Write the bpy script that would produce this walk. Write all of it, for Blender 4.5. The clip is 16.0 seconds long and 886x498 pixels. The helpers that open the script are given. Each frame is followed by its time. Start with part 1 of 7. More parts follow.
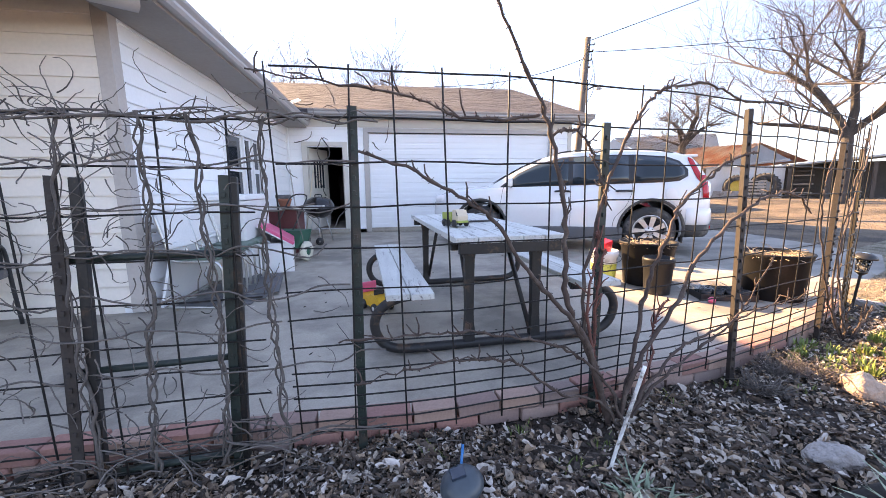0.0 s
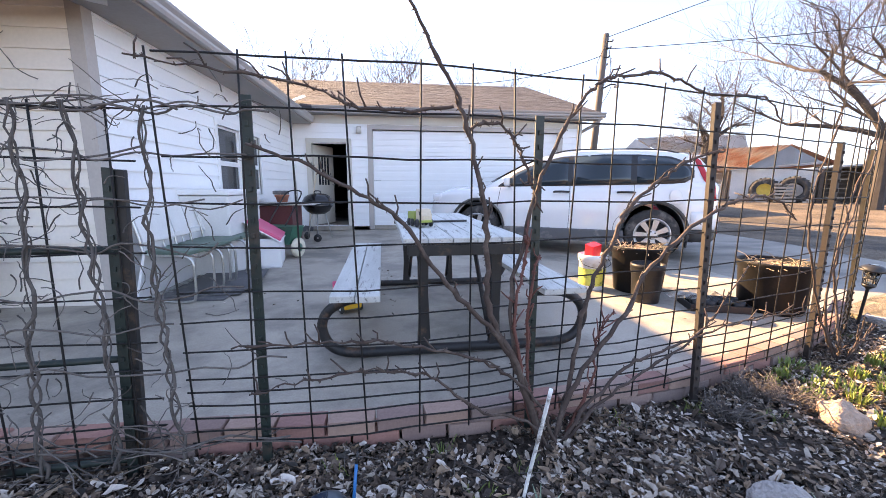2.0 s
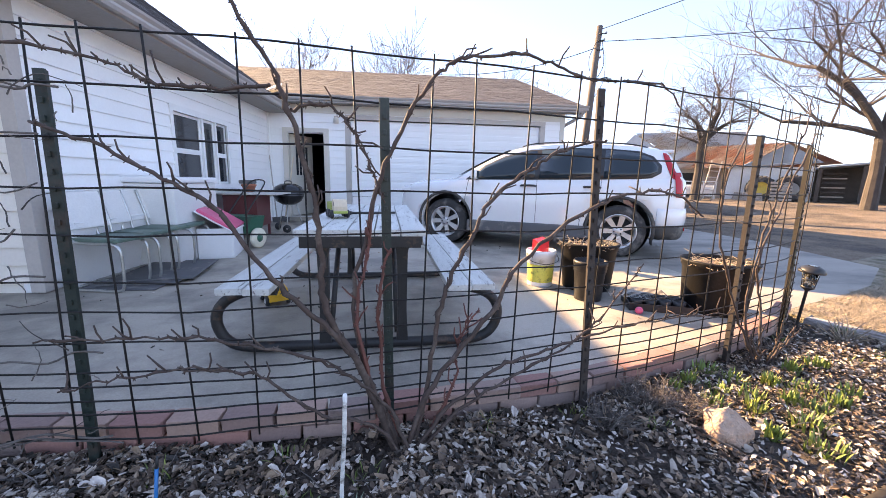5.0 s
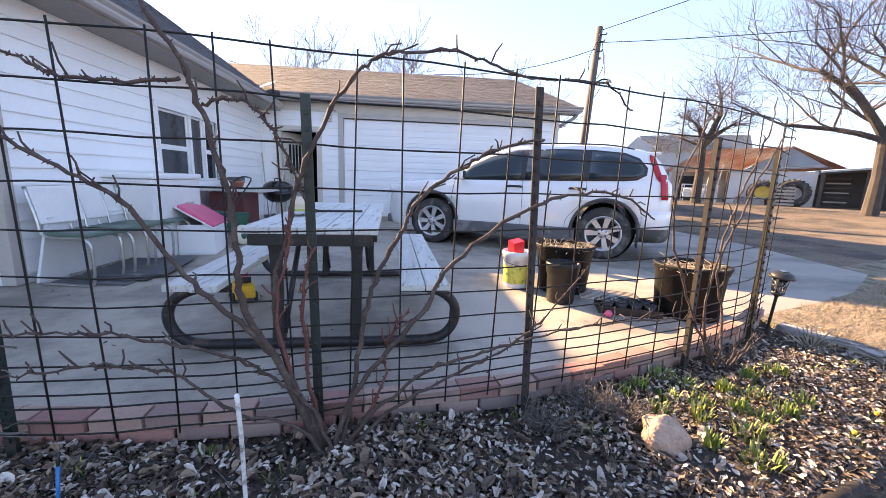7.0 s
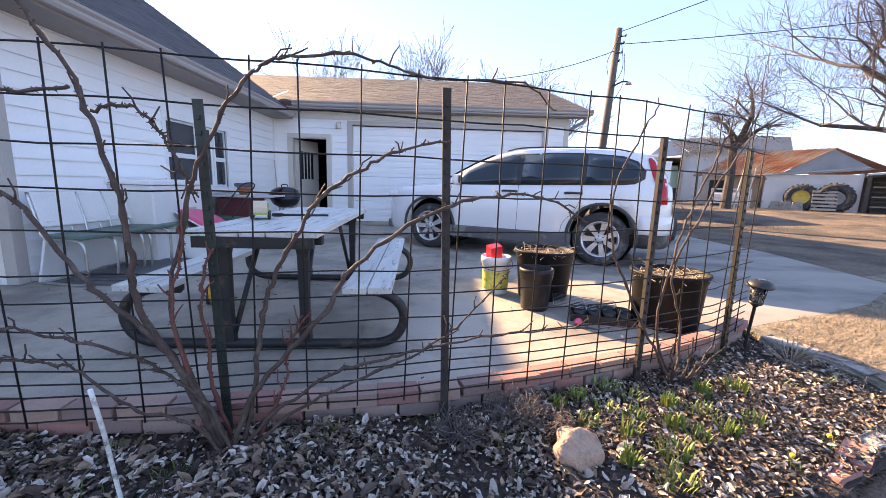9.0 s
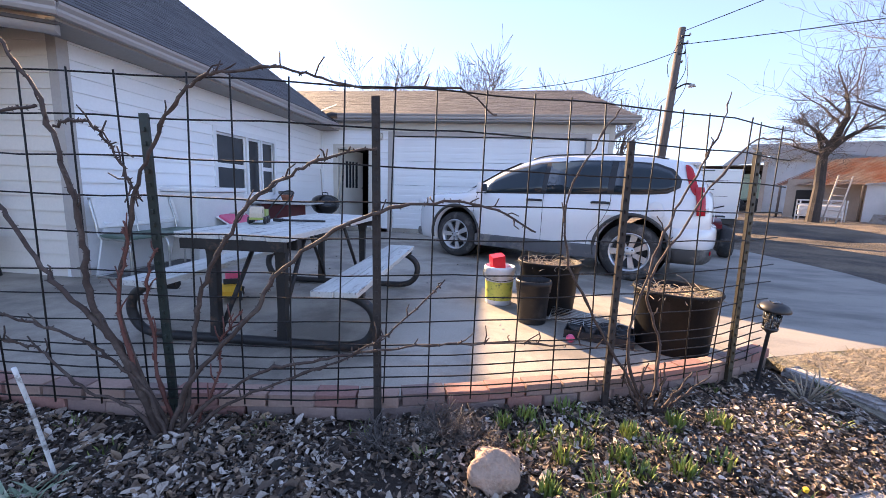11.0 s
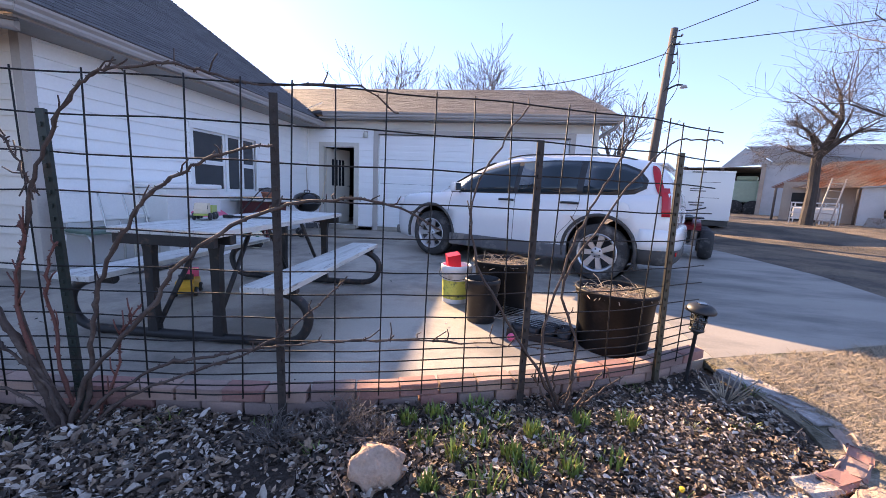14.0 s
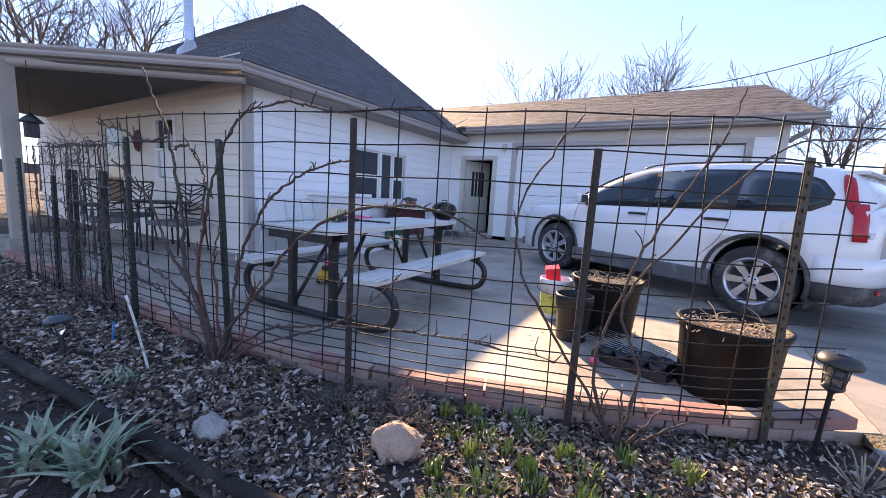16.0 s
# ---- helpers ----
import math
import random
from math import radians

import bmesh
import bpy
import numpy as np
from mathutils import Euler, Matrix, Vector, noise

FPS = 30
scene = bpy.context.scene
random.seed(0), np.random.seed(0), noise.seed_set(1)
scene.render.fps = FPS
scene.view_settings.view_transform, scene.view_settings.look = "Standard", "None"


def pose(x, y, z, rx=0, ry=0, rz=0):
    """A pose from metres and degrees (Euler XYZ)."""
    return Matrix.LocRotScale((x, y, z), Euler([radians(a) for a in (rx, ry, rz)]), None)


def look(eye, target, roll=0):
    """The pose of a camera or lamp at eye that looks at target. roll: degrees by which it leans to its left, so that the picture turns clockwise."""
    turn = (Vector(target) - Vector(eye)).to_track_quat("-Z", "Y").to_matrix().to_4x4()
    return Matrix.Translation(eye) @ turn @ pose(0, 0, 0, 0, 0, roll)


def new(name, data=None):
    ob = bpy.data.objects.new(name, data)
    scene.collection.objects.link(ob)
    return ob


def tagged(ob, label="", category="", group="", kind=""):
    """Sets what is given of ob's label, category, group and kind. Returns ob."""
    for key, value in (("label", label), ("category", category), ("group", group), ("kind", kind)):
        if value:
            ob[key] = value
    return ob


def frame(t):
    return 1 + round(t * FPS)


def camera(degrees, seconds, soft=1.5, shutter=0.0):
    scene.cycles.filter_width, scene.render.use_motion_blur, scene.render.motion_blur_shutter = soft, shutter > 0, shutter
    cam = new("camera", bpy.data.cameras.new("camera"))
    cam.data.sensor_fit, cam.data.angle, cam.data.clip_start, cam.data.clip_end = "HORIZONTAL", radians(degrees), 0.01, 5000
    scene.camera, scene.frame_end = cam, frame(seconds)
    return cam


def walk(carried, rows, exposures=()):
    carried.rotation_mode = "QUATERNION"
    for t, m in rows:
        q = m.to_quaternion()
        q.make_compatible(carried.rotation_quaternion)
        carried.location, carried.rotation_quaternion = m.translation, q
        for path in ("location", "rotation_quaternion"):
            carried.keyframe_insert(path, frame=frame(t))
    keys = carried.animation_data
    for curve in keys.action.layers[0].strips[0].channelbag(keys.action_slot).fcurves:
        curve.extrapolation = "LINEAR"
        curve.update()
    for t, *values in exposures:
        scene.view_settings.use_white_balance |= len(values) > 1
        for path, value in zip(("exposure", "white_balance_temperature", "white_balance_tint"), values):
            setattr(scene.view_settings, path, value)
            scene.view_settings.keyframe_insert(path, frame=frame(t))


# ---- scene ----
cam = camera(98.1, 16.0, soft=0.6)
PATH = [
    (0, (0.294, 0.123, 1.069), (0.607, 2.072, 0.753), -0.6),
    (0.5, (0.408, 0.143, 1.064), (0.702, 2.095, 0.74), -0.0),
    (1, (0.509, 0.177, 1.061), (0.783, 2.131, 0.735), 0.3),
    (1.5, (0.588, 0.197, 1.058), (0.835, 2.155, 0.733), 0.6),
    (2, (0.713, 0.189, 1.065), (0.927, 2.151, 0.742), 0.3),
    (2.5, (0.842, 0.176, 1.061), (1.038, 2.139, 0.736), 0.5),
    (3, (0.912, 0.168, 1.065), (1.102, 2.131, 0.734), 0.5),
    (3.5, (0.994, 0.195, 1.058), (1.193, 2.156, 0.72), 0.5),
    (4, (1.107, 0.235, 1.053), (1.324, 2.193, 0.707), 0.7),
    (6.5, (1.53, 0.211, 1.056), (1.7, 2.171, 0.696), 2.2),
    (7, (1.603, 0.225, 1.056), (1.784, 2.184, 0.699), 2.0),
    (7.5, (1.732, 0.241, 1.049), (1.908, 2.203, 0.702), 1.8),
    (8, (1.807, 0.245, 1.06), (1.969, 2.209, 0.718), 1.8),
    (8.5, (1.946, 0.233, 1.06), (2.054, 2.201, 0.722), 1.9),
    (9, (2.098, 0.215, 1.057), (2.136, 2.187, 0.725), 1.7),
    (11.5, (2.708, 0.27, 1.067), (2.422, 2.228, 0.774), 2.0),
    (12, (2.742, 0.274, 1.069), (2.465, 2.233, 0.773), 2.1),
    (12.5, (2.763, 0.305, 1.066), (2.554, 2.272, 0.769), 2.3),
    (13, (2.791, 0.326, 1.076), (2.659, 2.3, 0.781), 2.3),
    (13.5, (2.947, 0.32, 1.073), (2.77, 2.29, 0.775), 2.4),
    (14, (3.071, 0.316, 1.074), (2.796, 2.274, 0.774), 2.5),
    (14.5, (3.209, 0.347, 1.062), (2.804, 2.283, 0.766), 2.5),
    (15, (3.311, 0.389, 1.072), (2.771, 2.292, 0.781), 2.8),
    (15.5, (3.386, 0.397, 1.078), (2.651, 2.234, 0.788), 2.9),
    (16, (3.56, 0.367, 1.086), (2.556, 2.074, 0.806), 3.3),
]
walk(cam, [(t, look(eye, target, roll)) for t, eye, target, roll in PATH],
     exposures=[(0, 2.87, 6280, 24), (3.5, 2.73, 6140, 23), (7, 2.53, 5960, 23), (9, 2.41, 5800, 23), (12, 2.18, 5540, 25), (14.5, 2.06, 5420, 26), (16, 2.15, 5500, 25)])


# ---- world, sun, exposure ----
SUN_AZ, SUN_EL = -40.6, 24.0
world = bpy.data.worlds.new("sky")
scene.world = world
world.use_nodes = True
wn = world.node_tree.nodes
sky = wn.new("ShaderNodeTexSky")
sky.sky_type = "NISHITA"
sky.sun_disc = False
sky.sun_elevation = radians(SUN_EL)
sky.sun_rotation = radians(SUN_AZ)
sky.air_density, sky.dust_density, sky.ozone_density = 1.0, 0.1, 1.2
tone = wn.new("ShaderNodeHueSaturation")
tone.inputs["Hue"].default_value, tone.inputs["Saturation"].default_value = 0.501, 0.87
world.node_tree.links.new(sky.outputs[0], tone.inputs["Color"])
haze = wn.new("ShaderNodeMix")
haze.data_type = "RGBA"
haze.inputs[0].default_value = 0.56
haze.inputs[7].default_value = (1.06, 1.38, 1.80, 1)
world.node_tree.links.new(tone.outputs[0], haze.inputs[6])
world.node_tree.links.new(haze.outputs[2], wn["Background"].inputs[0])
wn["Background"].inputs[1].default_value = 0.0967
sun_dir = Vector((math.sin(radians(SUN_AZ)) * math.cos(radians(SUN_EL)), math.cos(radians(SUN_AZ)) * math.cos(radians(SUN_EL)), math.sin(radians(SUN_EL))))
sun = new("sun", bpy.data.lights.new("sun", "SUN"))
sun.data.energy, sun.data.angle, sun.data.color = 4.9, radians(0.55), (1.0, 0.665, 0.30)
sun.matrix_world = look(sun_dir * 60, (0, 0, 0))


# ---- materials ----
def mat(name, base, rough=0.7, metal=0.0, vary=0.12, scale=6.0, fine=60.0, bump=0.15, dist=0.01, second=None, amount=0.5, second_scale=1.5, obj_random=0.0, island=0.0, stretch=(1, 1, 1), spec=0.5):
    """A surface with grain at two scales, an optional second tone in patches, and relief."""
    m = bpy.data.materials.new(name)
    m.use_nodes = True
    n, l = m.node_tree.nodes, m.node_tree.links
    b = n["Principled BSDF"]
    b.inputs["Roughness"].default_value, b.inputs["Metallic"].default_value = rough, metal
    b.inputs["Specular IOR Level"].default_value = spec
    co = n.new("ShaderNodeTexCoord")
    mp = n.new("ShaderNodeMapping")
    mp.inputs["Scale"].default_value = stretch
    geo = n.new("ShaderNodeNewGeometry")
    l.new(geo.outputs["Position"] if obj_random == 0 else co.outputs["Object"], mp.inputs[0])
    n1, n2 = n.new("ShaderNodeTexNoise"), n.new("ShaderNodeTexNoise")
    n1.inputs["Scale"].default_value, n1.inputs["Detail"].default_value = scale, 5
    n2.inputs["Scale"].default_value, n2.inputs["Detail"].default_value = fine, 4
    l.new(mp.outputs[0], n1.inputs[0]), l.new(mp.outputs[0], n2.inputs[0])
    add = n.new("ShaderNodeMath")
    add.operation = "ADD"
    l.new(n1.outputs[0], add.inputs[0]), l.new(n2.outputs[0], add.inputs[1])
    ramp = n.new("ShaderNodeMapRange")
    ramp.inputs["From Min"].default_value, ramp.inputs["From Max"].default_value = 0.65, 1.35
    ramp.inputs["To Min"].default_value, ramp.inputs["To Max"].default_value = 1 - vary, 1 + vary
    l.new(add.outputs[0], ramp.inputs[0])
    col = n.new("ShaderNodeRGB")
    col.outputs[0].default_value = (*base, 1)
    out = col.outputs[0]
    if second:
        n3 = n.new("ShaderNodeTexNoise")
        n3.inputs["Scale"].default_value, n3.inputs["Detail"].default_value, n3.inputs["Roughness"].default_value = second_scale, 6, 0.65
        l.new(mp.outputs[0], n3.inputs[0])
        cr = n.new("ShaderNodeMapRange")
        cr.inputs["From Min"].default_value, cr.inputs["From Max"].default_value = 0.62 - amount * 0.3, 0.72 - amount * 0.2
        l.new(n3.outputs[0], cr.inputs[0])
        mx = n.new("ShaderNodeMix")
        mx.data_type = "RGBA"
        l.new(cr.outputs[0], mx.inputs[0]), l.new(out, mx.inputs[6])
        mx.inputs[7].default_value = (*second, 1)
        out = mx.outputs[2]
    val = ramp.outputs[0]
    for source, weight in (("o", obj_random), ("i", island)):
        if weight:
            src = n.new("ShaderNodeObjectInfo").outputs["Random"] if source == "o" else geo.outputs["Random Per Island"]
            mr = n.new("ShaderNodeMapRange")
            mr.inputs["To Min"].default_value, mr.inputs["To Max"].default_value = 1 - weight, 1 + weight
            l.new(src, mr.inputs[0])
            mu = n.new("ShaderNodeMath")
            mu.operation = "MULTIPLY"
            l.new(val, mu.inputs[0]), l.new(mr.outputs[0], mu.inputs[1])
            val = mu.outputs[0]
    mul = n.new("ShaderNodeVectorMath")
    mul.operation = "SCALE"
    l.new(out, mul.inputs[0]), l.new(val, mul.inputs["Scale"])
    l.new(mul.outputs[0], b.inputs["Base Color"])
    if bump:
        bp = n.new("ShaderNodeBump")
        bp.inputs["Strength"].default_value, bp.inputs["Distance"].default_value = bump, dist
        l.new(add.outputs[0], bp.inputs["Height"]), l.new(bp.outputs[0], b.inputs["Normal"])
    return m


def tones(name, stops, rough=0.8, source="object", bump=0.3, fine=50.0, vary=0.15, dist=0.01, trans=0.0):
    """Pieces that each take one of several tones at random."""
    m = mat(name, stops[0], rough, vary=vary, fine=fine, bump=bump, dist=dist, obj_random=0.001 if source == "object" else 0.0)
    n, l = m.node_tree.nodes, m.node_tree.links
    src = n.new("ShaderNodeObjectInfo").outputs["Random"] if source == "object" else n.new("ShaderNodeNewGeometry").outputs["Random Per Island"]
    cr = n.new("ShaderNodeValToRGB")
    cr.color_ramp.interpolation = "CONSTANT"
    while len(cr.color_ramp.elements) < len(stops):
        cr.color_ramp.elements.new(0.5)
    for i, (e, c) in enumerate(zip(cr.color_ramp.elements, stops)):
        e.position, e.color = i / len(stops), (*c, 1)
    l.new(src, cr.inputs[0])
    for k in n:
        if k.type == "VECT_MATH":
            l.new(cr.outputs[0], k.inputs[0])
    n["Principled BSDF"].inputs["Transmission Weight"].default_value = trans
    return m


def glass(name, tint=(0.9, 0.95, 0.95), rough=0.02):
    m = bpy.data.materials.new(name)
    m.use_nodes = True
    b = m.node_tree.nodes["Principled BSDF"]
    b.inputs["Base Color"].default_value = (*tint, 1)
    b.inputs["Roughness"].default_value, b.inputs["Transmission Weight"].default_value, b.inputs["IOR"].default_value = rough, 1.0, 1.45
    return m


CONCRETE = mat("concrete", (0.385, 0.345, 0.285), 0.62, vary=0.18, scale=1.6, fine=110, bump=0.18, dist=0.004, second=(0.215, 0.195, 0.165), amount=0.58, second_scale=1.1)
DRIVEWAY = mat("driveway_concrete", (0.29, 0.265, 0.23), 0.7, vary=0.2, scale=1.3, fine=90, bump=0.2, dist=0.005, second=(0.16, 0.15, 0.135), amount=0.5, second_scale=0.7, stretch=(0.6, 1.6, 1))
SOIL = mat("soil", (0.056, 0.043, 0.034), 0.95, vary=0.45, scale=5, fine=70, bump=0.9, dist=0.03)
# the dark second tone also paints in shadowed bands across the yard
DIRT = mat("dirt_ground", (0.165, 0.128, 0.092), 0.95, vary=0.5, scale=1.1, fine=26, bump=1.0, dist=0.06, second=(0.062, 0.052, 0.042), amount=0.6, second_scale=0.45)
DRYGRASS = mat("dry_turf", (0.22, 0.19, 0.14), 0.95, vary=0.5, scale=3, fine=60, bump=0.8, dist=0.03, second=(0.085, 0.08, 0.045), amount=0.5, second_scale=3.5)
SIDING = mat("white_siding", (0.86, 0.86, 0.86), 0.55, vary=0.035, scale=2, fine=40, bump=0.05, dist=0.003, obj_random=0.02, stretch=(1, 1, 1))
BEIGE = mat("beige_siding", (0.78, 0.72, 0.64), 0.6, vary=0.05, scale=2, fine=40, bump=0.05, dist=0.003, obj_random=0.02)
CREAM = mat("cream_paint", (0.60, 0.565, 0.50), 0.6, vary=0.06, scale=2, fine=50, bump=0.06, dist=0.003)
GREYTRIM = mat("grey_trim", (0.45, 0.41, 0.375), 0.5, vary=0.08, scale=3, fine=40, bump=0.05, dist=0.003)
GUTTER = mat("gutter_metal", (0.37, 0.34, 0.32), 0.35, vary=0.08, scale=3, fine=40, bump=0.03, dist=0.002)
SOFFIT = mat("soffit_board", (0.30, 0.275, 0.25), 0.7, vary=0.08, scale=3, fine=30, bump=0.05, dist=0.003)
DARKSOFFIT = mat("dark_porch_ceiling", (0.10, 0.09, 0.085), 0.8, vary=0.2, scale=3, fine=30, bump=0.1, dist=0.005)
WHITE = mat("white_paint", (0.82, 0.82, 0.82), 0.45, vary=0.04, scale=4, fine=60, bump=0.04, dist=0.002)
SHINGLE = mat("asphalt_shingle", (0.088, 0.084, 0.090), 0.9, vary=0.3, scale=9, fine=140, bump=0.5, dist=0.006, island=0.28)
DARKROOF = mat("dark_shingle", (0.085, 0.080, 0.082), 0.9, vary=0.25, scale=7, fine=120, bump=0.5, dist=0.006, island=0.2)
# near-black colour stands in for the gloom of interiors and openings
UNLITBLACK = mat("unlit_interior", (0.02, 0.019, 0.018), 0.9, vary=0.2)
BRICKS = tones("paver_brick", [(0.36, 0.19, 0.155), (0.30, 0.165, 0.14), (0.38, 0.26, 0.21), (0.27, 0.185, 0.16), (0.33, 0.235, 0.20), (0.25, 0.19, 0.17)], 0.9, bump=0.5, fine=80, dist=0.006)
POSTGREEN = mat("green_steel_post", (0.017, 0.027, 0.023), 0.5, vary=0.3, scale=8, fine=70, bump=0.2, dist=0.002, second=(0.05, 0.038, 0.03), amount=0.25, second_scale=9)
POSTRUST = mat("rusty_steel_post", (0.034, 0.026, 0.022), 0.75, vary=0.35, scale=9, fine=90, bump=0.3, dist=0.003, second=(0.024, 0.021, 0.02), amount=0.5, second_scale=12)
POSTYELLOW = mat("weathered_olive_post", (0.055, 0.048, 0.028), 0.6, vary=0.3, scale=9, fine=90, bump=0.3, dist=0.003, second=(0.04, 0.03, 0.022), amount=0.5, second_scale=9)
WIRE = mat("fence_wire", (0.014, 0.013, 0.0125), 0.6, spec=0.3, vary=0.3, scale=12, fine=120, bump=0.1, dist=0.001)
CARWHITE = mat("white_car_paint", (0.74, 0.745, 0.755), 0.16, vary=0.02, scale=2, fine=30, bump=0.0)
for _m in (CARWHITE,):
    _m.node_tree.nodes["Principled BSDF"].inputs["Coat Weight"].default_value = 0.6
CLADDING = mat("grey_cladding", (0.10, 0.10, 0.105), 0.6, vary=0.1, bump=0.1, fine=150, dist=0.002, second=(0.22, 0.2, 0.18), amount=0.3, second_scale=5)
TYRE = mat("tyre_rubber", (0.035, 0.034, 0.034), 0.85, vary=0.3, scale=9, fine=60, bump=0.2, dist=0.003, second=(0.13, 0.12, 0.11), amount=0.35, second_scale=6)
ALLOY = mat("alloy_rim", (0.55, 0.55, 0.56), 0.35, metal=0.85, vary=0.08, scale=9, fine=60, bump=0.03, dist=0.002)
REDLENS = mat("red_lens", (0.42, 0.012, 0.02), 0.12, vary=0.05, bump=0.0)
CLEARLENS = mat("clear_lens", (0.75, 0.75, 0.77), 0.1, vary=0.05, bump=0.0)
CHROME = mat("chrome", (0.75, 0.75, 0.76), 0.12, metal=1.0, vary=0.05, bump=0.0)
BLACKPLASTIC = mat("black_plastic", (0.022, 0.022, 0.023), 0.45, vary=0.15, scale=6, fine=90, bump=0.08, dist=0.002)
OLDWOOD = mat("weathered_painted_plank", (0.56, 0.56, 0.53), 0.8, vary=0.18, scale=3, fine=60, bump=0.35, dist=0.004, second=(0.20, 0.185, 0.17), amount=0.18, second_scale=7, stretch=(5.5, 0.55, 5.5))
DARKSTEEL = mat("dark_pipe_steel", (0.017, 0.016, 0.016), 0.5, vary=0.3, scale=8, fine=70, bump=0.15, dist=0.002, second=(0.09, 0.055, 0.035), amount=0.2, second_scale=9)


# ---- geometry helpers ----
def part(name, bm, material, parent=None, label="", smooth=False):
    """Links a bmesh as one mesh object, under a thing or part where parent is given."""
    me = bpy.data.meshes.new(name)
    bm.normal_update()
    bm.to_mesh(me)
    bm.free()
    if smooth:
        me.polygons.foreach_set("use_smooth", [True] * len(me.polygons))
    if material:
        me.materials.append(material)
    ob = new(name, me)
    if parent:
        ob.parent = parent
    if label:
        ob["label"] = label
    return ob


def shared(name, me, parent, m):
    """One more object on a mesh that alike pieces share."""
    ob = new(name, me)
    ob.parent, ob.matrix_basis = parent, m
    return ob


def empty(name, m, label, category, group="", kind=""):
    ob = new(name)
    ob.matrix_basis = m
    return tagged(ob, label, category, group, kind)


def add_box(bm, x0, x1, y0, y1, z0, z1, m=None, bevel=0.0):
    tmp = bmesh.new()
    bmesh.ops.create_cube(tmp, size=1)
    for v in tmp.verts:
        v.co = Vector((x0 + (v.co.x + 0.5) * (x1 - x0), y0 + (v.co.y + 0.5) * (y1 - y0), z0 + (v.co.z + 0.5) * (z1 - z0)))
    if bevel:
        bmesh.ops.bevel(tmp, geom=tmp.edges[:], offset=bevel, segments=2, affect="EDGES", profile=0.6)
    if m is not None:
        tmp.transform(m)
    join(bm, tmp)
    return bm


def join(bm, tmp):
    vs = {v: bm.verts.new(v.co) for v in tmp.verts}
    for f in tmp.faces:
        g = bm.faces.new([vs[v] for v in f.verts])
        g.smooth = f.smooth
    tmp.free()


def box(x0, x1, y0, y1, z0, z1, bevel=0.0, m=None):
    return add_box(bmesh.new(), x0, x1, y0, y1, z0, z1, m, bevel)


def add_tube(bm, pts, radii, sides=8, cap=True):
    """A tube along points; radii: one number or one for each point."""
    pts = [Vector(p) for p in pts]
    if not hasattr(radii, "__len__"):
        radii = [radii] * len(pts)
    rings, up = [], None
    for i, p in enumerate(pts):
        d = (pts[min(i + 1, len(pts) - 1)] - pts[max(i - 1, 0)]).normalized()
        if up is None:
            up = d.orthogonal().normalized()
        up = (up - d * up.dot(d)).normalized() if (up - d * up.dot(d)).length > 1e-5 else d.orthogonal().normalized()
        side = d.cross(up)
        rings.append([bm.verts.new(p + (up * math.cos(a) + side * math.sin(a)) * radii[i]) for a in (2 * math.pi * k / sides for k in range(sides))])
    for r, q in zip(rings, rings[1:]):
        for k in range(sides):
            f = bm.faces.new((r[k], r[(k + 1) % sides], q[(k + 1) % sides], q[k]))
            f.smooth = True
    if cap:
        bm.faces.new(rings[0][::-1])
        bm.faces.new(rings[-1])
    return bm


def tube(pts, radii, sides=8):
    return add_tube(bmesh.new(), pts, radii, sides)


def add_lathe(bm, profile, sides=24, m=None):
    """A body of revolution about z from (radius, height) pairs, bottom to top."""
    rings = []
    for r, z in profile:
        if r < 1e-6:
            rings.append([bm.verts.new((0, 0, z))])
        else:
            rings.append([bm.verts.new((r * math.cos(2 * math.pi * k / sides), r * math.sin(2 * math.pi * k / sides), z)) for k in range(sides)])
    made = [v for r in rings for v in r]
    for a, b in zip(rings, rings[1:]):
        for k in range(sides):
            k2 = (k + 1) % sides
            if len(a) == 1 and len(b) == 1:
                continue
            if len(a) == 1:
                f = bm.faces.new((a[0], b[k2], b[k]))
            elif len(b) == 1:
                f = bm.faces.new((a[k], a[k2], b[0]))
            else:
                f = bm.faces.new((a[k], a[k2], b[k2], b[k]))
            f.smooth = True
    if m is not None:
        for v in made:
            v.co = m @ v.co
    return bm


def lathe(profile, sides=24, m=None):
    return add_lathe(bmesh.new(), profile, sides, m)


def prism(outline, depth, axis="y", at=0.0):
    """A flat outline given thickness: axis y takes (x, z) pairs, axis x takes (y, z), axis z takes (x, y)."""
    bm = bmesh.new()
    def put(a, b, d):
        return {"y": (a, d, b), "x": (d, a, b), "z": (a, b, d)}[axis]
    p = [bm.verts.new(put(a, b, at)) for a, b in outline]
    q = [bm.verts.new(put(a, b, at + depth)) for a, b in outline]
    bm.faces.new(p)
    bm.faces.new(q[::-1])
    for i in range(len(p)):
        j = (i + 1) % len(p)
        bm.faces.new((p[j], p[i], q[i], q[j]))
    bmesh.ops.recalc_face_normals(bm, faces=bm.faces[:])
    return bm


def curve_points(pts, steps=6):
    """A smooth line through points."""
    pts = [Vector(p) for p in pts]
    out = []
    for i in range(len(pts) - 1):
        p0, p1, p2, p3 = pts[max(i - 1, 0)], pts[i], pts[i + 1], pts[min(i + 2, len(pts) - 1)]
        for k in range(steps):
            t = k / steps
            out.append(0.5 * ((2 * p1) + (p2 - p0) * t + (2 * p0 - 5 * p1 + 4 * p2 - p3) * t * t + (3 * p1 - p0 - 3 * p2 + p3) * t ** 3))
    out.append(pts[-1])
    return out


def mesh_object(name, verts, faces, material, parent=None):
    me = bpy.data.meshes.new(name)
    me.from_pydata(verts, [], faces)
    me.materials.append(material)
    ob = new(name, me)
    if parent:
        ob.parent = parent
    return ob


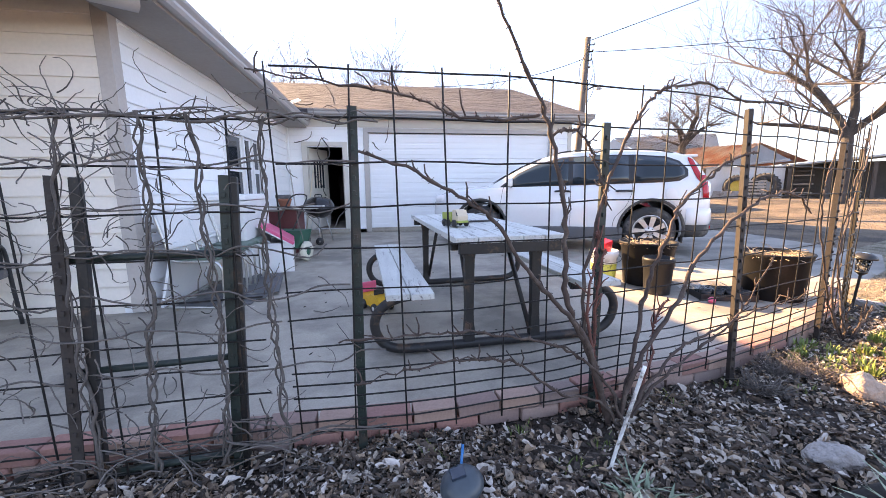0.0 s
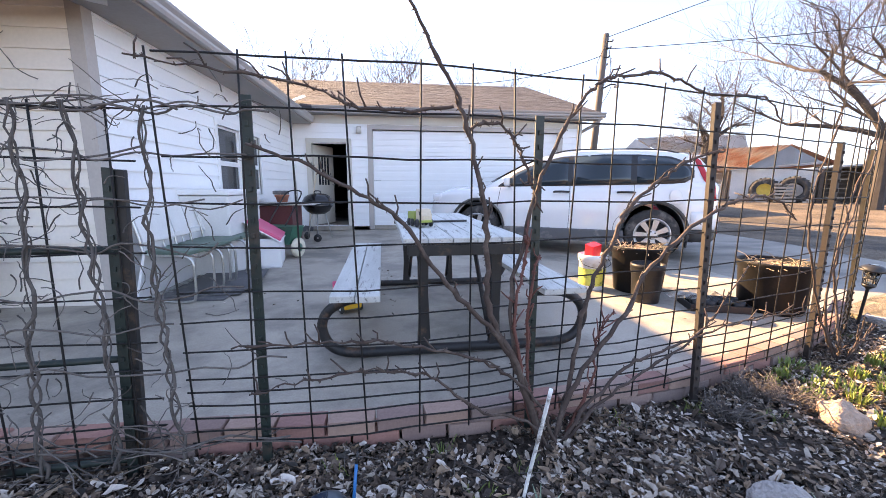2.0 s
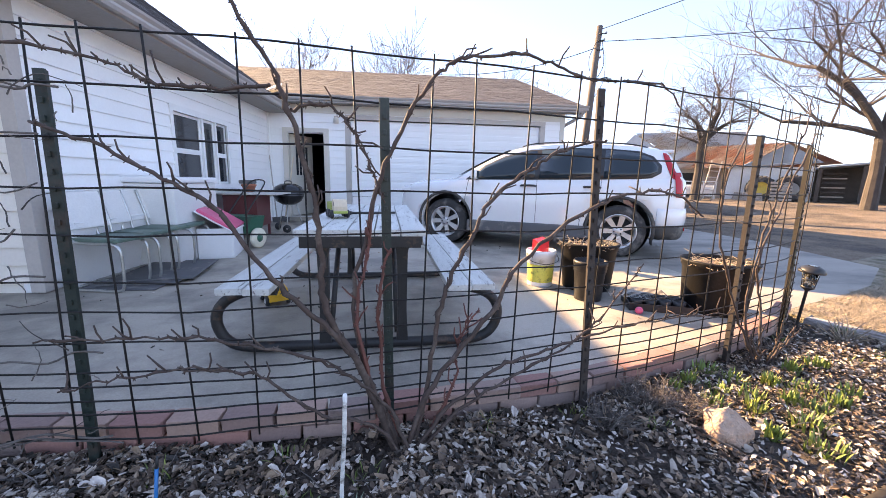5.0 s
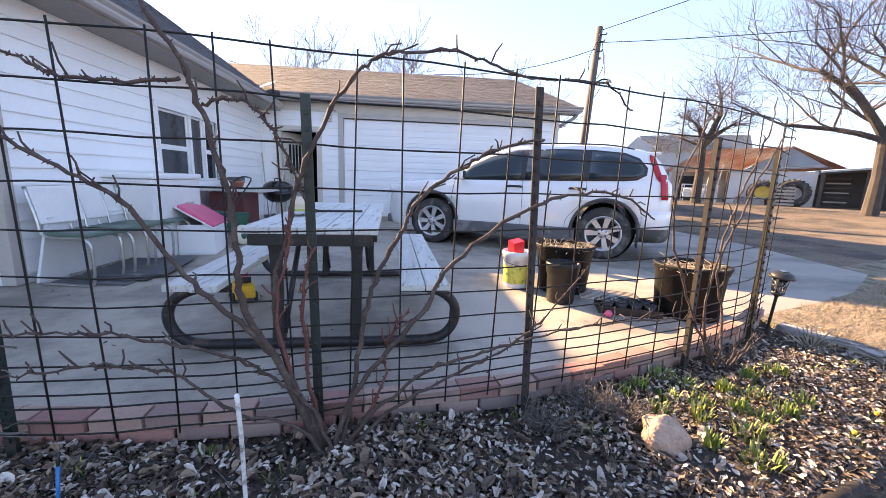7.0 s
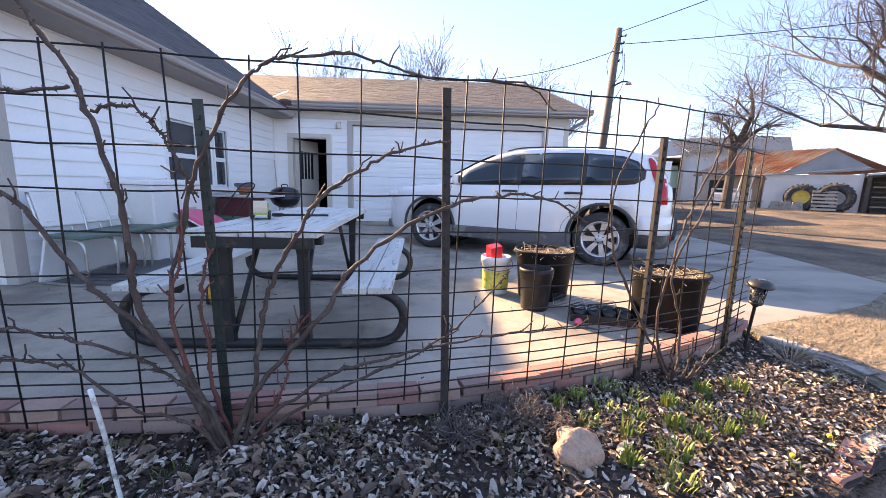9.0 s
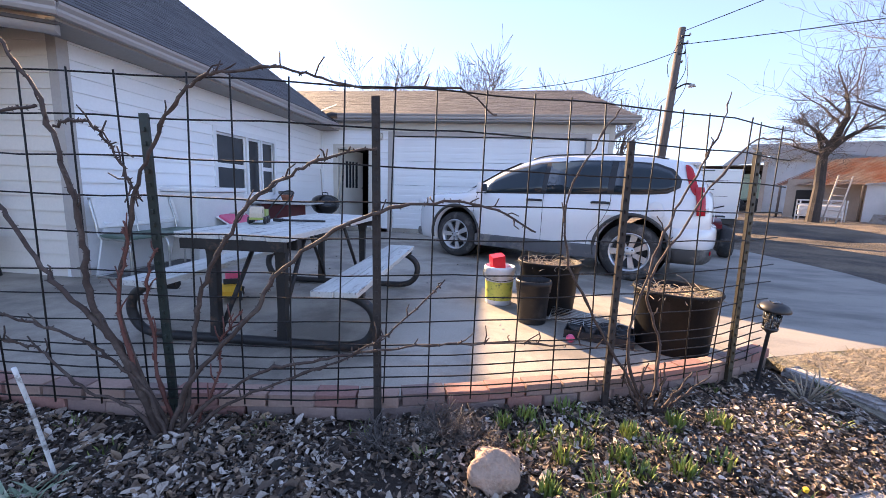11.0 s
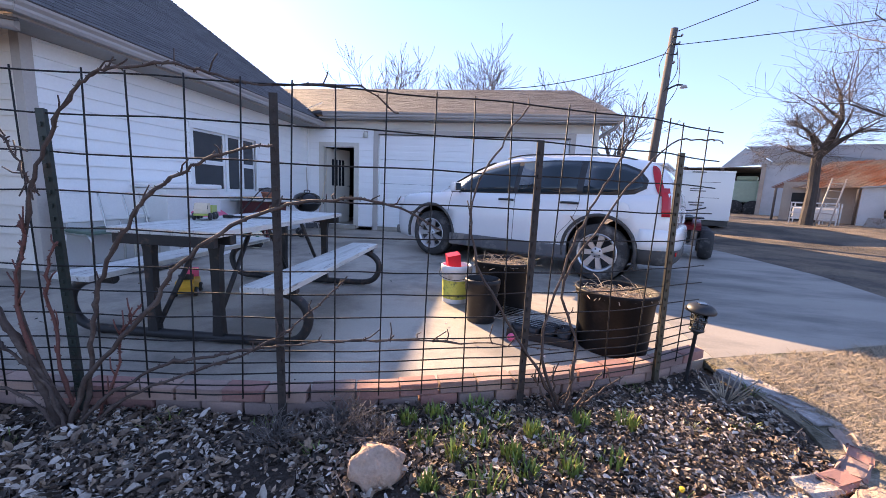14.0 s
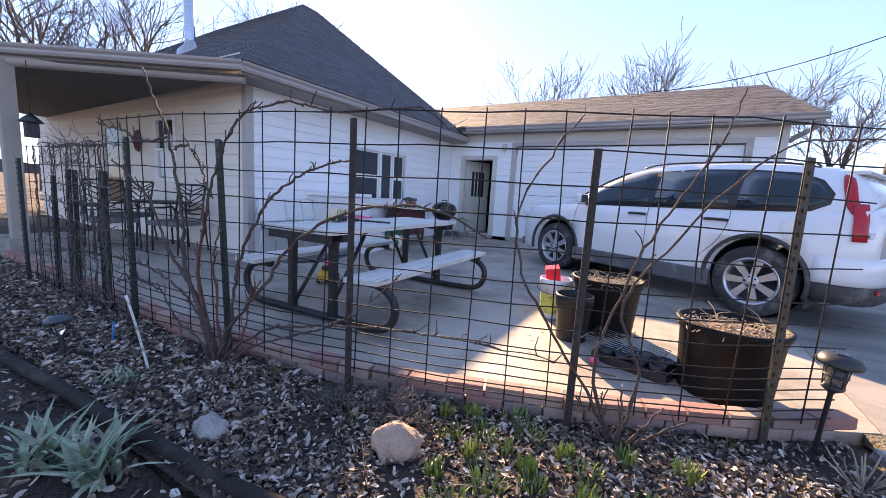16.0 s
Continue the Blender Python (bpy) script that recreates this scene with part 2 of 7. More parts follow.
# ---- ground ----
def sheet(name, outline, z, thick, material, label, category):
    ob = part(name, prism(outline, thick, "z", z - thick), material)
    return tagged(ob, label, category, kind="structure")


FRONT = [(-3.4, 1.62), (-1.1, 1.655), (0.5, 1.66), (1.1, 1.705), (1.75, 1.81), (2.14, 1.875), (2.55, 2.01), (3.3, 2.29), (4.0, 2.63), (4.37, 2.885)]
def rise(x, y):
    """The yard climbs a little towards the barns."""
    def step(a, b, v):
        t = min(1.0, max(0.0, (v - a) / (b - a)))
        return t * t * (3 - 2 * t)
    return -0.06 + 0.40 * step(8, 17, math.hypot(x - 4, y - 5)) * step(7.5, 12, x)


bm = bmesh.new()
gx = [-400, -150, -60, -30, -15] + [-8 + 0.8 * i for i in range(56)] + [45, 60, 150, 400]
gy = [-400, -150, -60, -20] + [-8 + 0.8 * i for i in range(56)] + [45, 80, 200, 600]
grid = [[bm.verts.new((x, y, rise(x, y) + (0.015 * noise.noise((x * 0.7, y * 0.7, 2)) if x > 8.5 else 0))) for x in gx] for y in gy]
for j in range(len(gy) - 1):
    for i in range(len(gx) - 1):
        bm.faces.new((grid[j][i], grid[j][i + 1], grid[j + 1][i + 1], grid[j + 1][i])).smooth = True
tagged(part("ground", bm, DIRT), "bare trodden dirt yard with dry grass", "ground", kind="structure")
sheet("patio", [(-6, 1.65)] + [(x, y + 0.07) for x, y in FRONT] + [(4.6, 3.09), (4.6, 9.7), (-6, 9.7)], 0.012, 0.2, CONCRETE, "pale worn concrete patio slab", "patio")
sheet("driveway", [(4.608, 3.09), (4.98, 3.24), (5.58, 3.46), (6.4, 3.82), (7.65, 4.65), (8.1, 7.0), (8.0, 9.4), (7.2, 13.0), (5.25, 13.0), (5.25, 9.7), (4.608, 9.7)], 0.010, 0.2, DRIVEWAY, "darker worn concrete driveway slab", "driveway")

# the garden bed, slightly mounded and uneven
bm = bmesh.new()
nx, ny = 90, 44
grid = []
for j in range(ny):
    row = []
    for i in range(nx):
        x = -4.2 + 9.0 * i / (nx - 1)
        k = j / (ny - 1)
        front = 0.92 + 0.03 * x if x < 2.6 else 1.0 + (x - 2.6) * 0.42
        back = float(np.interp(x, [p[0] for p in FRONT], [p[1] for p in FRONT])) + 0.03
        if x > 4.42:
            back = 2.8 - (x - 4.42) * 1.6
        y = front + (max(back, front + 0.02) - front) * k
        z = -0.005 + 0.03 * noise.noise((x * 2.2, y * 2.2, 0)) + 0.012 * noise.noise((x * 9, y * 9, 3))
        row.append(bm.verts.new((x, y, z)))
    grid.append(row)
for j in range(ny - 1):
    for i in range(nx - 1):
        f = bm.faces.new((grid[j][i], grid[j][i + 1], grid[j + 1][i + 1], grid[j + 1][i]))
        f.smooth = True
tagged(part("garden_bed", bm, SOIL), "dark damp soil of the garden bed", "garden bed", kind="structure")
bm = bmesh.new()
nx, ny = 60, 30
grid = [[bm.verts.new((-5 + 11 * i / (nx - 1), -4.0 + 4.98 * j / (ny - 1), -0.03 + 0.02 * noise.noise((i * 0.5, j * 0.5, 7)))) for i in range(nx)] for j in range(ny)]
for j in range(ny - 1):
    for i in range(nx - 1):
        bm.faces.new((grid[j][i], grid[j][i + 1], grid[j + 1][i + 1], grid[j + 1][i]))
tagged(part("lawn", bm, SOIL), "dark leaf-strewn soil in front of the edging", "ground", kind="structure")
# out of view; pale ground added to bounce sunlight onto south-facing surfaces
sheet("turf_south", [(-9, -14), (14, -14), (14, 0.9), (7, -1.02), (3.6, 0.35), (-9, 0.25)], -0.012, 0.045, DRYGRASS, "unseen straw-coloured lawn added to bounce light onto the house", "grass")
sheet("turf", [(4.55, 2.95), (4.62, 2.3), (4.5, 1.8), (3.9, 1.2), (3.6, 0.37), (7, -1.0), (11, 1.5), (10.5, 6.2), (7.65, 5.05), (6.25, 3.85), (5.45, 3.5), (4.85, 3.28), (4.5, 3.1)], 0.009, 0.05, DRYGRASS, "straw-coloured dry winter turf", "grass")


# ---- walls with openings and lap siding ----
def wall_with_openings(name, length, z0, z1, holes, thick, m, material, label):
    """A wall in its own x, z plane, its outer face at y = 0, with holes (x0, x1, z0, z1) right through it."""
    bm = bmesh.new()
    xs = sorted({0, length, *[h[0] for h in holes], *[h[1] for h in holes]})
    zs = sorted({z0, z1, *[h[2] for h in holes], *[h[3] for h in holes]})
    for a, b in zip(xs, xs[1:]):
        for c, d in zip(zs, zs[1:]):
            cx, cz = (a + b) / 2, (c + d) / 2
            if not any(h[0] < cx < h[1] and h[2] < cz < h[3] for h in holes):
                add_box(bm, a, b, 0, thick, c, d)
    bmesh.ops.remove_doubles(bm, verts=bm.verts[:], dist=1e-4)
    seen = {}
    for f in bm.faces:
        seen.setdefault(tuple(round(v, 3) for v in f.calc_center_median()), []).append(f)
    bmesh.ops.delete(bm, geom=[f for s in seen.values() if len(s) > 1 for f in s], context="FACES")
    ob = part(name, bm, material)
    ob.matrix_basis = m
    return tagged(ob, label, "wall", kind="structure")


SIDING_MESHES = {}


def siding(wall, length, z0, z1, holes, material, pitch=0.155):
    """Lap boards on the outer face of a wall, cut round its openings; each one a board of its own."""
    z = z0
    while z < z1 - 0.03:
        top = min(z + pitch, z1)
        cuts = sorted((h[0], h[1]) for h in holes if h[2] < top - 0.02 and h[3] > z + 0.02)
        runs, x = [], 0.0
        for a, b in cuts:
            if a - x > 0.03:
                runs.append((x, a))
            x = max(x, b)
        if length - x > 0.03:
            runs.append((x, length))
        for a, b in runs:
            key = (round(b - a, 3), round(top - z, 3), material.name)
            if key not in SIDING_MESHES:
                h = top - z
                bm = bmesh.new()
                ring = [(-0.004, h), (-0.023, 0.014), (-0.023, 0.0), (-0.003, 0.0)]
                l = [bm.verts.new((0.001, y, q)) for y, q in ring]
                r = [bm.verts.new((b - a - 0.001, y, q)) for y, q in ring]
                for i in range(4):
                    j = (i + 1) % 4
                    bm.faces.new((l[i], l[j], r[j], r[i]))
                bm.faces.new(l[::-1]), bm.faces.new(r)
                bmesh.ops.recalc_face_normals(bm, faces=bm.faces[:])
                me = bpy.data.meshes.new("siding_board")
                bm.to_mesh(me)
                bm.free()
                me.materials.append(material)
                SIDING_MESHES[key] = me
            shared("siding_board", SIDING_MESHES[key], wall, pose(a, 0, z))
        z = top


HX, HY, GY = -1.78, 3.76, 9.62      # house east face, house south face, garage front

# house east wall: local x runs along +y, outer face towards +x
E_LEN = GY - HY
win_hole = (5.91 - HY, 7.50 - HY, 0.90, 1.88)
east = wall_with_openings("wall_east", E_LEN, -0.05, 2.78, [win_hole], 0.16, pose(HX, HY, 0, 0, 0, 90), WHITE, "white lap-sided house wall along the patio")
siding(east, E_LEN, 0.10, 2.52, [win_hole], SIDING)
# house south wall under the porch
S_LEN = 9.0
S_HOLES = [(6.36, 6.96, 1.10, 2.08), (4.03, 4.98, 0.06, 2.15)]
south = wall_with_openings("wall_south", S_LEN - 0.16, -0.05, 2.9, S_HOLES, 0.16, pose(HX - S_LEN, HY, 0), BEIGE, "beige lap-sided house wall under the porch")
siding(south, S_LEN - 0.16 + 0.16, 0.10, 2.62, S_HOLES, BEIGE)
# garage front
G0, G1 = HX, 5.15
door_hole, gdoor_hole = (-1.36 - G0, -0.51 - G0, 0.12, 2.03), (0.07 - G0, 4.57 - G0, 0.02, 2.36)
garage_front = wall_with_openings("wall_north", G1 - G0, -0.05, 2.75, [door_hole, gdoor_hole], 0.16, pose(G0, GY, 0), WHITE, "white lap-sided garage front")
siding(garage_front, G1 - G0, 0.10, 2.40, [(door_hole[0] - 0.08, door_hole[1] + 0.08, 0, 2.12), (gdoor_hole[0] - 0.12, gdoor_hole[1] + 0.12, 0, 2.48)], SIDING)
part("frieze_board", box(0.02, G1 - G0 - 0.02, -0.02, 0.0, 2.475, 2.655), CREAM, garage_front, "cream painted board above the doors")
garage_side = wall_with_openings("wall_garage_side", 10.0, -0.05, 2.75, [], 0.16, pose(G1, GY + 0.16, 0, 0, 0, 90), CREAM, "cream painted garage end wall")
wall_with_openings("wall_garage_back", 7.0, -0.05, 2.75, [], 0.16, pose(G0, 20.0, 0), WHITE, "white garage back wall")
# inner walls hold the unlit interior's darkness in their colour
wall_with_openings("wall_garage_inner", 10.0, -0.05, 2.75, [], 0.1, pose(-0.25, GY + 0.18, 0, 0, 0, 90), UNLITBLACK, "inner garage wall coloured black for an unlit interior")
wall_with_openings("wall_house_inner", 12.0, -0.05, 2.75, [], 0.1, pose(HX - 3.0, HY + 0.3, 0, 0, 0, 90), UNLITBLACK, "inner house wall coloured black for unlit rooms")
tagged(part("floor", box(G0 + 0.2, G1 - 0.2, GY + 0.0, 19.9, -0.04, 0.115), CONCRETE), "concrete garage floor", "floor", kind="structure")
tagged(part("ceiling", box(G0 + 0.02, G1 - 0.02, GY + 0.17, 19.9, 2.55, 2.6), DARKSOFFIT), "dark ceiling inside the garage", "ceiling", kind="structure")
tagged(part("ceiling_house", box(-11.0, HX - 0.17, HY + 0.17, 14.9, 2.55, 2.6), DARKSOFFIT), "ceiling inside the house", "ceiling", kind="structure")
# added to close off brightness seen through the side door
wall_with_openings("wall_garage_west", 10.2, -0.05, 2.75, [], 0.1, pose(G0 + 0.1, GY + 0.18, 0, 0, 0, 90), UNLITBLACK, "added black wall keeping the garage interior dark")
wall_with_openings("wall_house_west", 11.2, -0.05, 2.9, [], 0.16, pose(-10.8, HY + 0.1, 0, 0, 0, 90), BEIGE, "beige far wall of the house")
wall_with_openings("wall_house_back", 9.2, -0.05, 2.9, [], 0.16, pose(-11.0, 14.9, 0), BEIGE, "beige back wall of the house")


# corner boards
def trim(name, x0, x1, y0, y1, z0, z1, material, label):
    return tagged(part(name, box(x0, x1, y0, y1, z0, z1, 0.004), material), label, "trim", kind="structure")


trim("trim_house_corner", HX - 0.09, HX + 0.024, HY - 0.024, HY + 0.09, 0.02, 2.50, GREYTRIM, "taupe corner board of the house")
trim("trim_inner_corner", HX + 0.018, HX + 0.06, GY - 0.06, GY - 0.018, 0.02, 2.50, WHITE, "white inner corner strip")
trim("trim_garage_corner", G1 - 0.09, G1 + 0.024, GY - 0.024, GY + 0.09, 0.02, 2.66, CREAM, "cream corner board of the garage")


# ---- roofs with shingles ----
def roof_plane(name, corners, material, label, course=0.14, width=0.30, thick=0.05, rng=0):
    """corners: eave start, eave end, top end, top start. Shingle tabs lie in courses over a deck."""
    a, b, c, d = [Vector(p) for p in corners]
    nrm = (b - a).cross(d - a).normalized()
    if nrm.z < 0:
        nrm = -nrm
    bm = bmesh.new()
    deck = [bm.verts.new(p) for p in (a, b, c, d)]
    low = [bm.verts.new(p - nrm * thick) for p in (a, b, c, d)]
    bm.faces.new(deck), bm.faces.new(low[::-1])
    for i in range(4):
        j = (i + 1) % 4
        bm.faces.new((deck[i], low[i], low[j], deck[j]))
    bmesh.ops.recalc_face_normals(bm, faces=bm.faces[:])
    ob = tagged(part(name, bm, material), label, "roof", kind="structure")
    rnd = random.Random(rng)
    verts, faces = [], []
    rows = max(1, int((d - a).length / course))
    for r in range(rows):
        t0, t1 = r / rows, min(1.0, (r + 1.25) / rows)
        p, q, p2, q2 = a.lerp(d, t0), b.lerp(c, t0), a.lerp(d, t1), b.lerp(c, t1)
        n = max(1, int((q - p).length / width))
        shift = 0.5 * (r % 2) / n
        for i in range(n + 1):
            u0, u1 = max(0, (i - 0.0) / n - shift), min(1, (i + 1) / n - shift - 0.01 / width / n)
            if u1 - u0 < 0.2 / n:
                continue
            lift = 0.006 + rnd.random() * 0.004
            k = len(verts)
            for w, u, h in ((0, u0, lift), (0, u1, lift), (1, u1, 0.003), (1, u0, 0.003)):
                base = (p.lerp(q, u) if w == 0 else p2.lerp(q2, u)) + nrm * h
                verts.append(base[:])
            verts.append((p.lerp(q, u0) + nrm * 0.001)[:])
            verts.append((p.lerp(q, u1) + nrm * 0.001)[:])
            faces += [(k, k + 1, k + 2, k + 3), (k + 4, k + 5, k + 1, k)]
    tabs = mesh_object("shingles", verts, faces, material, ob)
    tabs["kind"] = "stuff"
    return ob


def gutter(name, p, q, label):
    """A moulded eaves gutter along a line, with a fascia behind it."""
    p, q = Vector(p), Vector(q)
    d = (q - p).normalized()
    out = Vector((d.y, -d.x, 0))
    ring = [(0.0, 0.0), (0.07, 0.0), (0.085, 0.03), (0.085, 0.055), (0.11, 0.085), (0.115, 0.11), (0.10, 0.112), (0.10, 0.10), (0.0, 0.10)]
    bm = bmesh.new()
    l = [bm.verts.new(p + out * a + Vector((0, 0, b))) for a, b in ring]
    r = [bm.verts.new(q + out * a + Vector((0, 0, b))) for a, b in ring]
    for i in range(len(ring)):
        j = (i + 1) % len(ring)
        bm.faces.new((l[i], l[j], r[j], r[i]))
    bm.faces.new(l[::-1]), bm.faces.new(r)
    bmesh.ops.recalc_face_normals(bm, faces=bm.faces[:])
    return tagged(part(name, bm, GUTTER), label, "gutter", kind="structure")


E_X = -1.31
PEAK = Vector((-7.1, 9.05, 6.70))
RIDGE_END = Vector((-11.6, 9.05, 6.70))
P0, P1 = Vector((-1.27, 3.42, 2.585)), Vector((-4.9, 1.0, 2.585))
roof_plane("roof_east", [(E_X, 3.42, 2.63), (E_X, 9.6, 2.63), (PEAK.x, 9.6, PEAK.z), (PEAK.x, 9.05, PEAK.z)], DARKROOF, "dark grey-brown shingled house roof", rng=1)
roof_plane("roof_south", [(-16.5, 3.42, 2.63), (E_X, 3.42, 2.63), PEAK, RIDGE_END], DARKROOF, "dark shingled front slope of the house roof", rng=2)
roof_plane("roof_north", [(E_X - 4.8, 15.0, 2.63), (-16.5, 15.0, 2.63), RIDGE_END, PEAK], DARKROOF, "dark shingled rear slope of the house roof", rng=5, course=0.4, width=0.6)
# porch roof, whose edge runs askew to the house
bm = bmesh.new()
top = [Vector((E_X, 3.40, 2.62)), Vector((-8.5, 3.40, 3.05)), Vector((-8.5, -1.4, 2.62)), P0 + (P1 - P0) * 1.99]
tv = [bm.verts.new(v) for v in top]
lv = [bm.verts.new(v - Vector((0, 0, 0.05))) for v in top]
bm.faces.new(tv), bm.faces.new(lv[::-1])
for i in range(4):
    bm.faces.new((tv[i], lv[i], lv[(i + 1) % 4], tv[(i + 1) % 4]))
bmesh.ops.recalc_face_normals(bm, faces=bm.faces[:])
tagged(part("roof_porch", bm, DARKROOF), "low dark porch roof", "roof", kind="structure")
dv = (P1 - P0).normalized()
end = P0 + (P1 - P0) * 1.9
tagged(part("porch_beam", tube([P0 - Vector((0.12, -0.06, 0.16)), end - Vector((0, 0, 0.16))], 0.08, 4), GREYTRIM), "taupe porch beam under the fascia", "beam", kind="structure")
gutter("gutter_porch", end - Vector((0, 0, 0.11)), P0 - Vector((0, 0, 0.11)), "taupe metal gutter of the porch")
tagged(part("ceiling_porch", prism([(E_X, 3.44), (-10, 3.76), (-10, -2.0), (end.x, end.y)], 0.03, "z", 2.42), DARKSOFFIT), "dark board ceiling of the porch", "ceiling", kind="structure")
gutter("gutter_house", (E_X, 3.36, 2.47), (E_X, 9.45, 2.47), "taupe metal gutter along the house eave")
tagged(part("soffit_house", box(HX, E_X, 3.40, 9.6, 2.445, 2.47), SOFFIT), "taupe soffit under the house eave", "soffit", kind="structure")
# garage roof
R_Y, R_Z = 14.9, 4.72
roof_plane("roof_garage", [(-6.5, 9.36, 2.80), (5.60, 9.36, 2.80), (5.38, R_Y, R_Z), (-6.5, R_Y, R_Z)], SHINGLE, "faded brown asphalt shingle garage roof", course=0.135, width=0.3, rng=3)
roof_plane("roof_garage_back", [(5.60, 20.3, 2.80), (-6.5, 20.3, 2.80), (-6.5, R_Y, R_Z), (5.38, R_Y, R_Z)], SHINGLE, "faded brown rear slope of the garage roof", course=0.5, width=1.0, rng=4)
gutter("gutter_garage", (E_X + 0.1, 9.36, 2.70), (5.60, 9.36, 2.70), "taupe metal gutter along the garage eave")
tagged(part("soffit_garage", box(E_X, 5.55, 9.30, GY, 2.66, 2.69), SOFFIT), "taupe soffit under the garage eave", "soffit", kind="structure")
bm = prism([(9.36, 2.70), (20.3, 2.70), (R_Y, R_Z - 0.05)], 0.05, "x", G1 + 0.02)
tagged(part("wall_garage_gable", bm, CREAM), "cream garage gable", "wall", kind="structure")
part_flash = part("flashing", prism([(-1.75, 9.35), (-1.35, 9.35), (-1.45, 9.95), (-1.70, 9.95)], 0.012, "z", 0.0), WHITE)
part_flash.matrix_basis = Matrix.Translation((0, 0, 2.98)) @ Matrix.Translation((-1.5, 9.5, 0)) @ pose(0, 0, 0, 20, -20, 0) @ Matrix.Translation((1.5, -9.5, 0))
tagged(part_flash, "white valley flashing where the roofs meet", "flashing", kind="structure")


# ---- fence ----
FENCE = [(-1.72, 1.52), (-0.036, 1.565), (0.549, 1.56), (0.942, 1.605), (1.336, 1.685), (1.741, 1.751), (2.136, 1.845), (2.53, 1.958), (2.921, 2.08), (3.298, 2.225), (3.659, 2.389), (3.86, 2.49), (4.009, 2.605), (4.329, 2.834)]
WIRE_Z = (0.12, 0.165, 0.218, 0.268, 0.322, 0.373, 0.481, 0.589, 0.693, 0.852, 1.005, 1.16, 1.315, 1.475)


def on_fence(s):
    """The place at a length along the fence."""
    for a, b in zip(FENCE, FENCE[1:]):
        l = math.hypot(b[0] - a[0], b[1] - a[1])
        if s <= l:
            return Vector((a[0] + (b[0] - a[0]) * s / l, a[1] + (b[1] - a[1]) * s / l, 0))
        s -= l
    return Vector((*FENCE[-1], 0))


F_LEN = sum(math.hypot(b[0] - a[0], b[1] - a[1]) for a, b in zip(FENCE, FENCE[1:]))


def fence_panel(s0, s1, first, spacing=0.2032, z_lift=0.0):
    thing = empty("wire_fence_panel", Matrix(), "dark welded-wire stock panel tied to steel posts", "fence panel", "fence panels")
    rnd = random.Random(int(s0 * 100))
    for z in WIRE_Z:
        bm = bmesh.new()
        n = max(2, int((s1 - s0) / 0.16))
        pts = []
        for i in range(n + 1):
            p = on_fence(s0 + (s1 - s0) * i / n)
            pts.append((p.x, p.y, z + z_lift + 0.004 * math.sin(i * 1.3 + z * 9) + rnd.uniform(-0.002, 0.002)))
        part("line_wire", add_tube(bm, pts, 0.0035, 6), WIRE, thing)
    s = first
    while s <= s1 + 0.001:
        p = on_fence(s)
        lean = rnd.uniform(-0.012, 0.012)
        pts = [(p.x + lean * k, p.y - 0.006, WIRE_Z[0] - 0.02 + z_lift + (WIRE_Z[-1] - WIRE_Z[0] + 0.035) * k / 4) for k in range(5)]
        part("stay_wire", tube(pts, 0.0035, 6), WIRE, thing)
        s += spacing
    return thing


fence_panel(1.66, F_LEN, 1.6846)


def t_post(x, y, top, material, label, lean=(0.0, 0.0), turn=0.0, wide=0.035, foot=-0.35):
    """A rolled steel T-section post with studs up its face."""
    thing = empty("fence_post", pose(x, y, 0, math.degrees(lean[1]), math.degrees(lean[0]), turn), label, "fence post", "fence posts")
    w, t = wide, 0.006
    outline = [(-w / 2, 0), (w / 2, 0), (w / 2, t), (t / 2, t + 0.002), (t / 2, w * 0.9), (-t / 2, w * 0.9), (-t / 2, t + 0.002), (-w / 2, t)]
    part("post_bar", prism([(a, b - w * 0.4) for a, b in outline], top - foot, "z", foot), material, thing)
    stud = bmesh.new()
    add_box(stud, -0.006, 0.006, -w * 0.4 - 0.008, -w * 0.4, -0.009, 0.009, bevel=0.002)
    me = bpy.data.meshes.new("stud")
    stud.to_mesh(me)
    stud.free()
    me.materials.append(material)
    z = 0.08
    while z < top - 0.02:
        shared("stud", me, thing, pose(0, 0, z))
        z += 0.054
    return thing


t_post(0.190, 1.60, 1.36, POSTGREEN, "dark green steel T-post with studs", (0.011, 0.0))
t_post(1.255, 1.695, 1.33, POSTGREEN, "dark green steel T-post behind the rose canes", (-0.015, 0.018), 8)
t_post(2.155, 1.825, 1.44, POSTRUST, "rusty brown steel T-post with studs", (-0.017, -0.025), 10)
t_post(3.235, 2.205, 1.325, POSTRUST, "dark weathered steel T-post with studs", (0.006, -0.005), 22)
t_post(4.047, 2.625, 1.335, POSTYELLOW, "olive and rust-streaked steel T-post", (0.002, -0.018), 28)


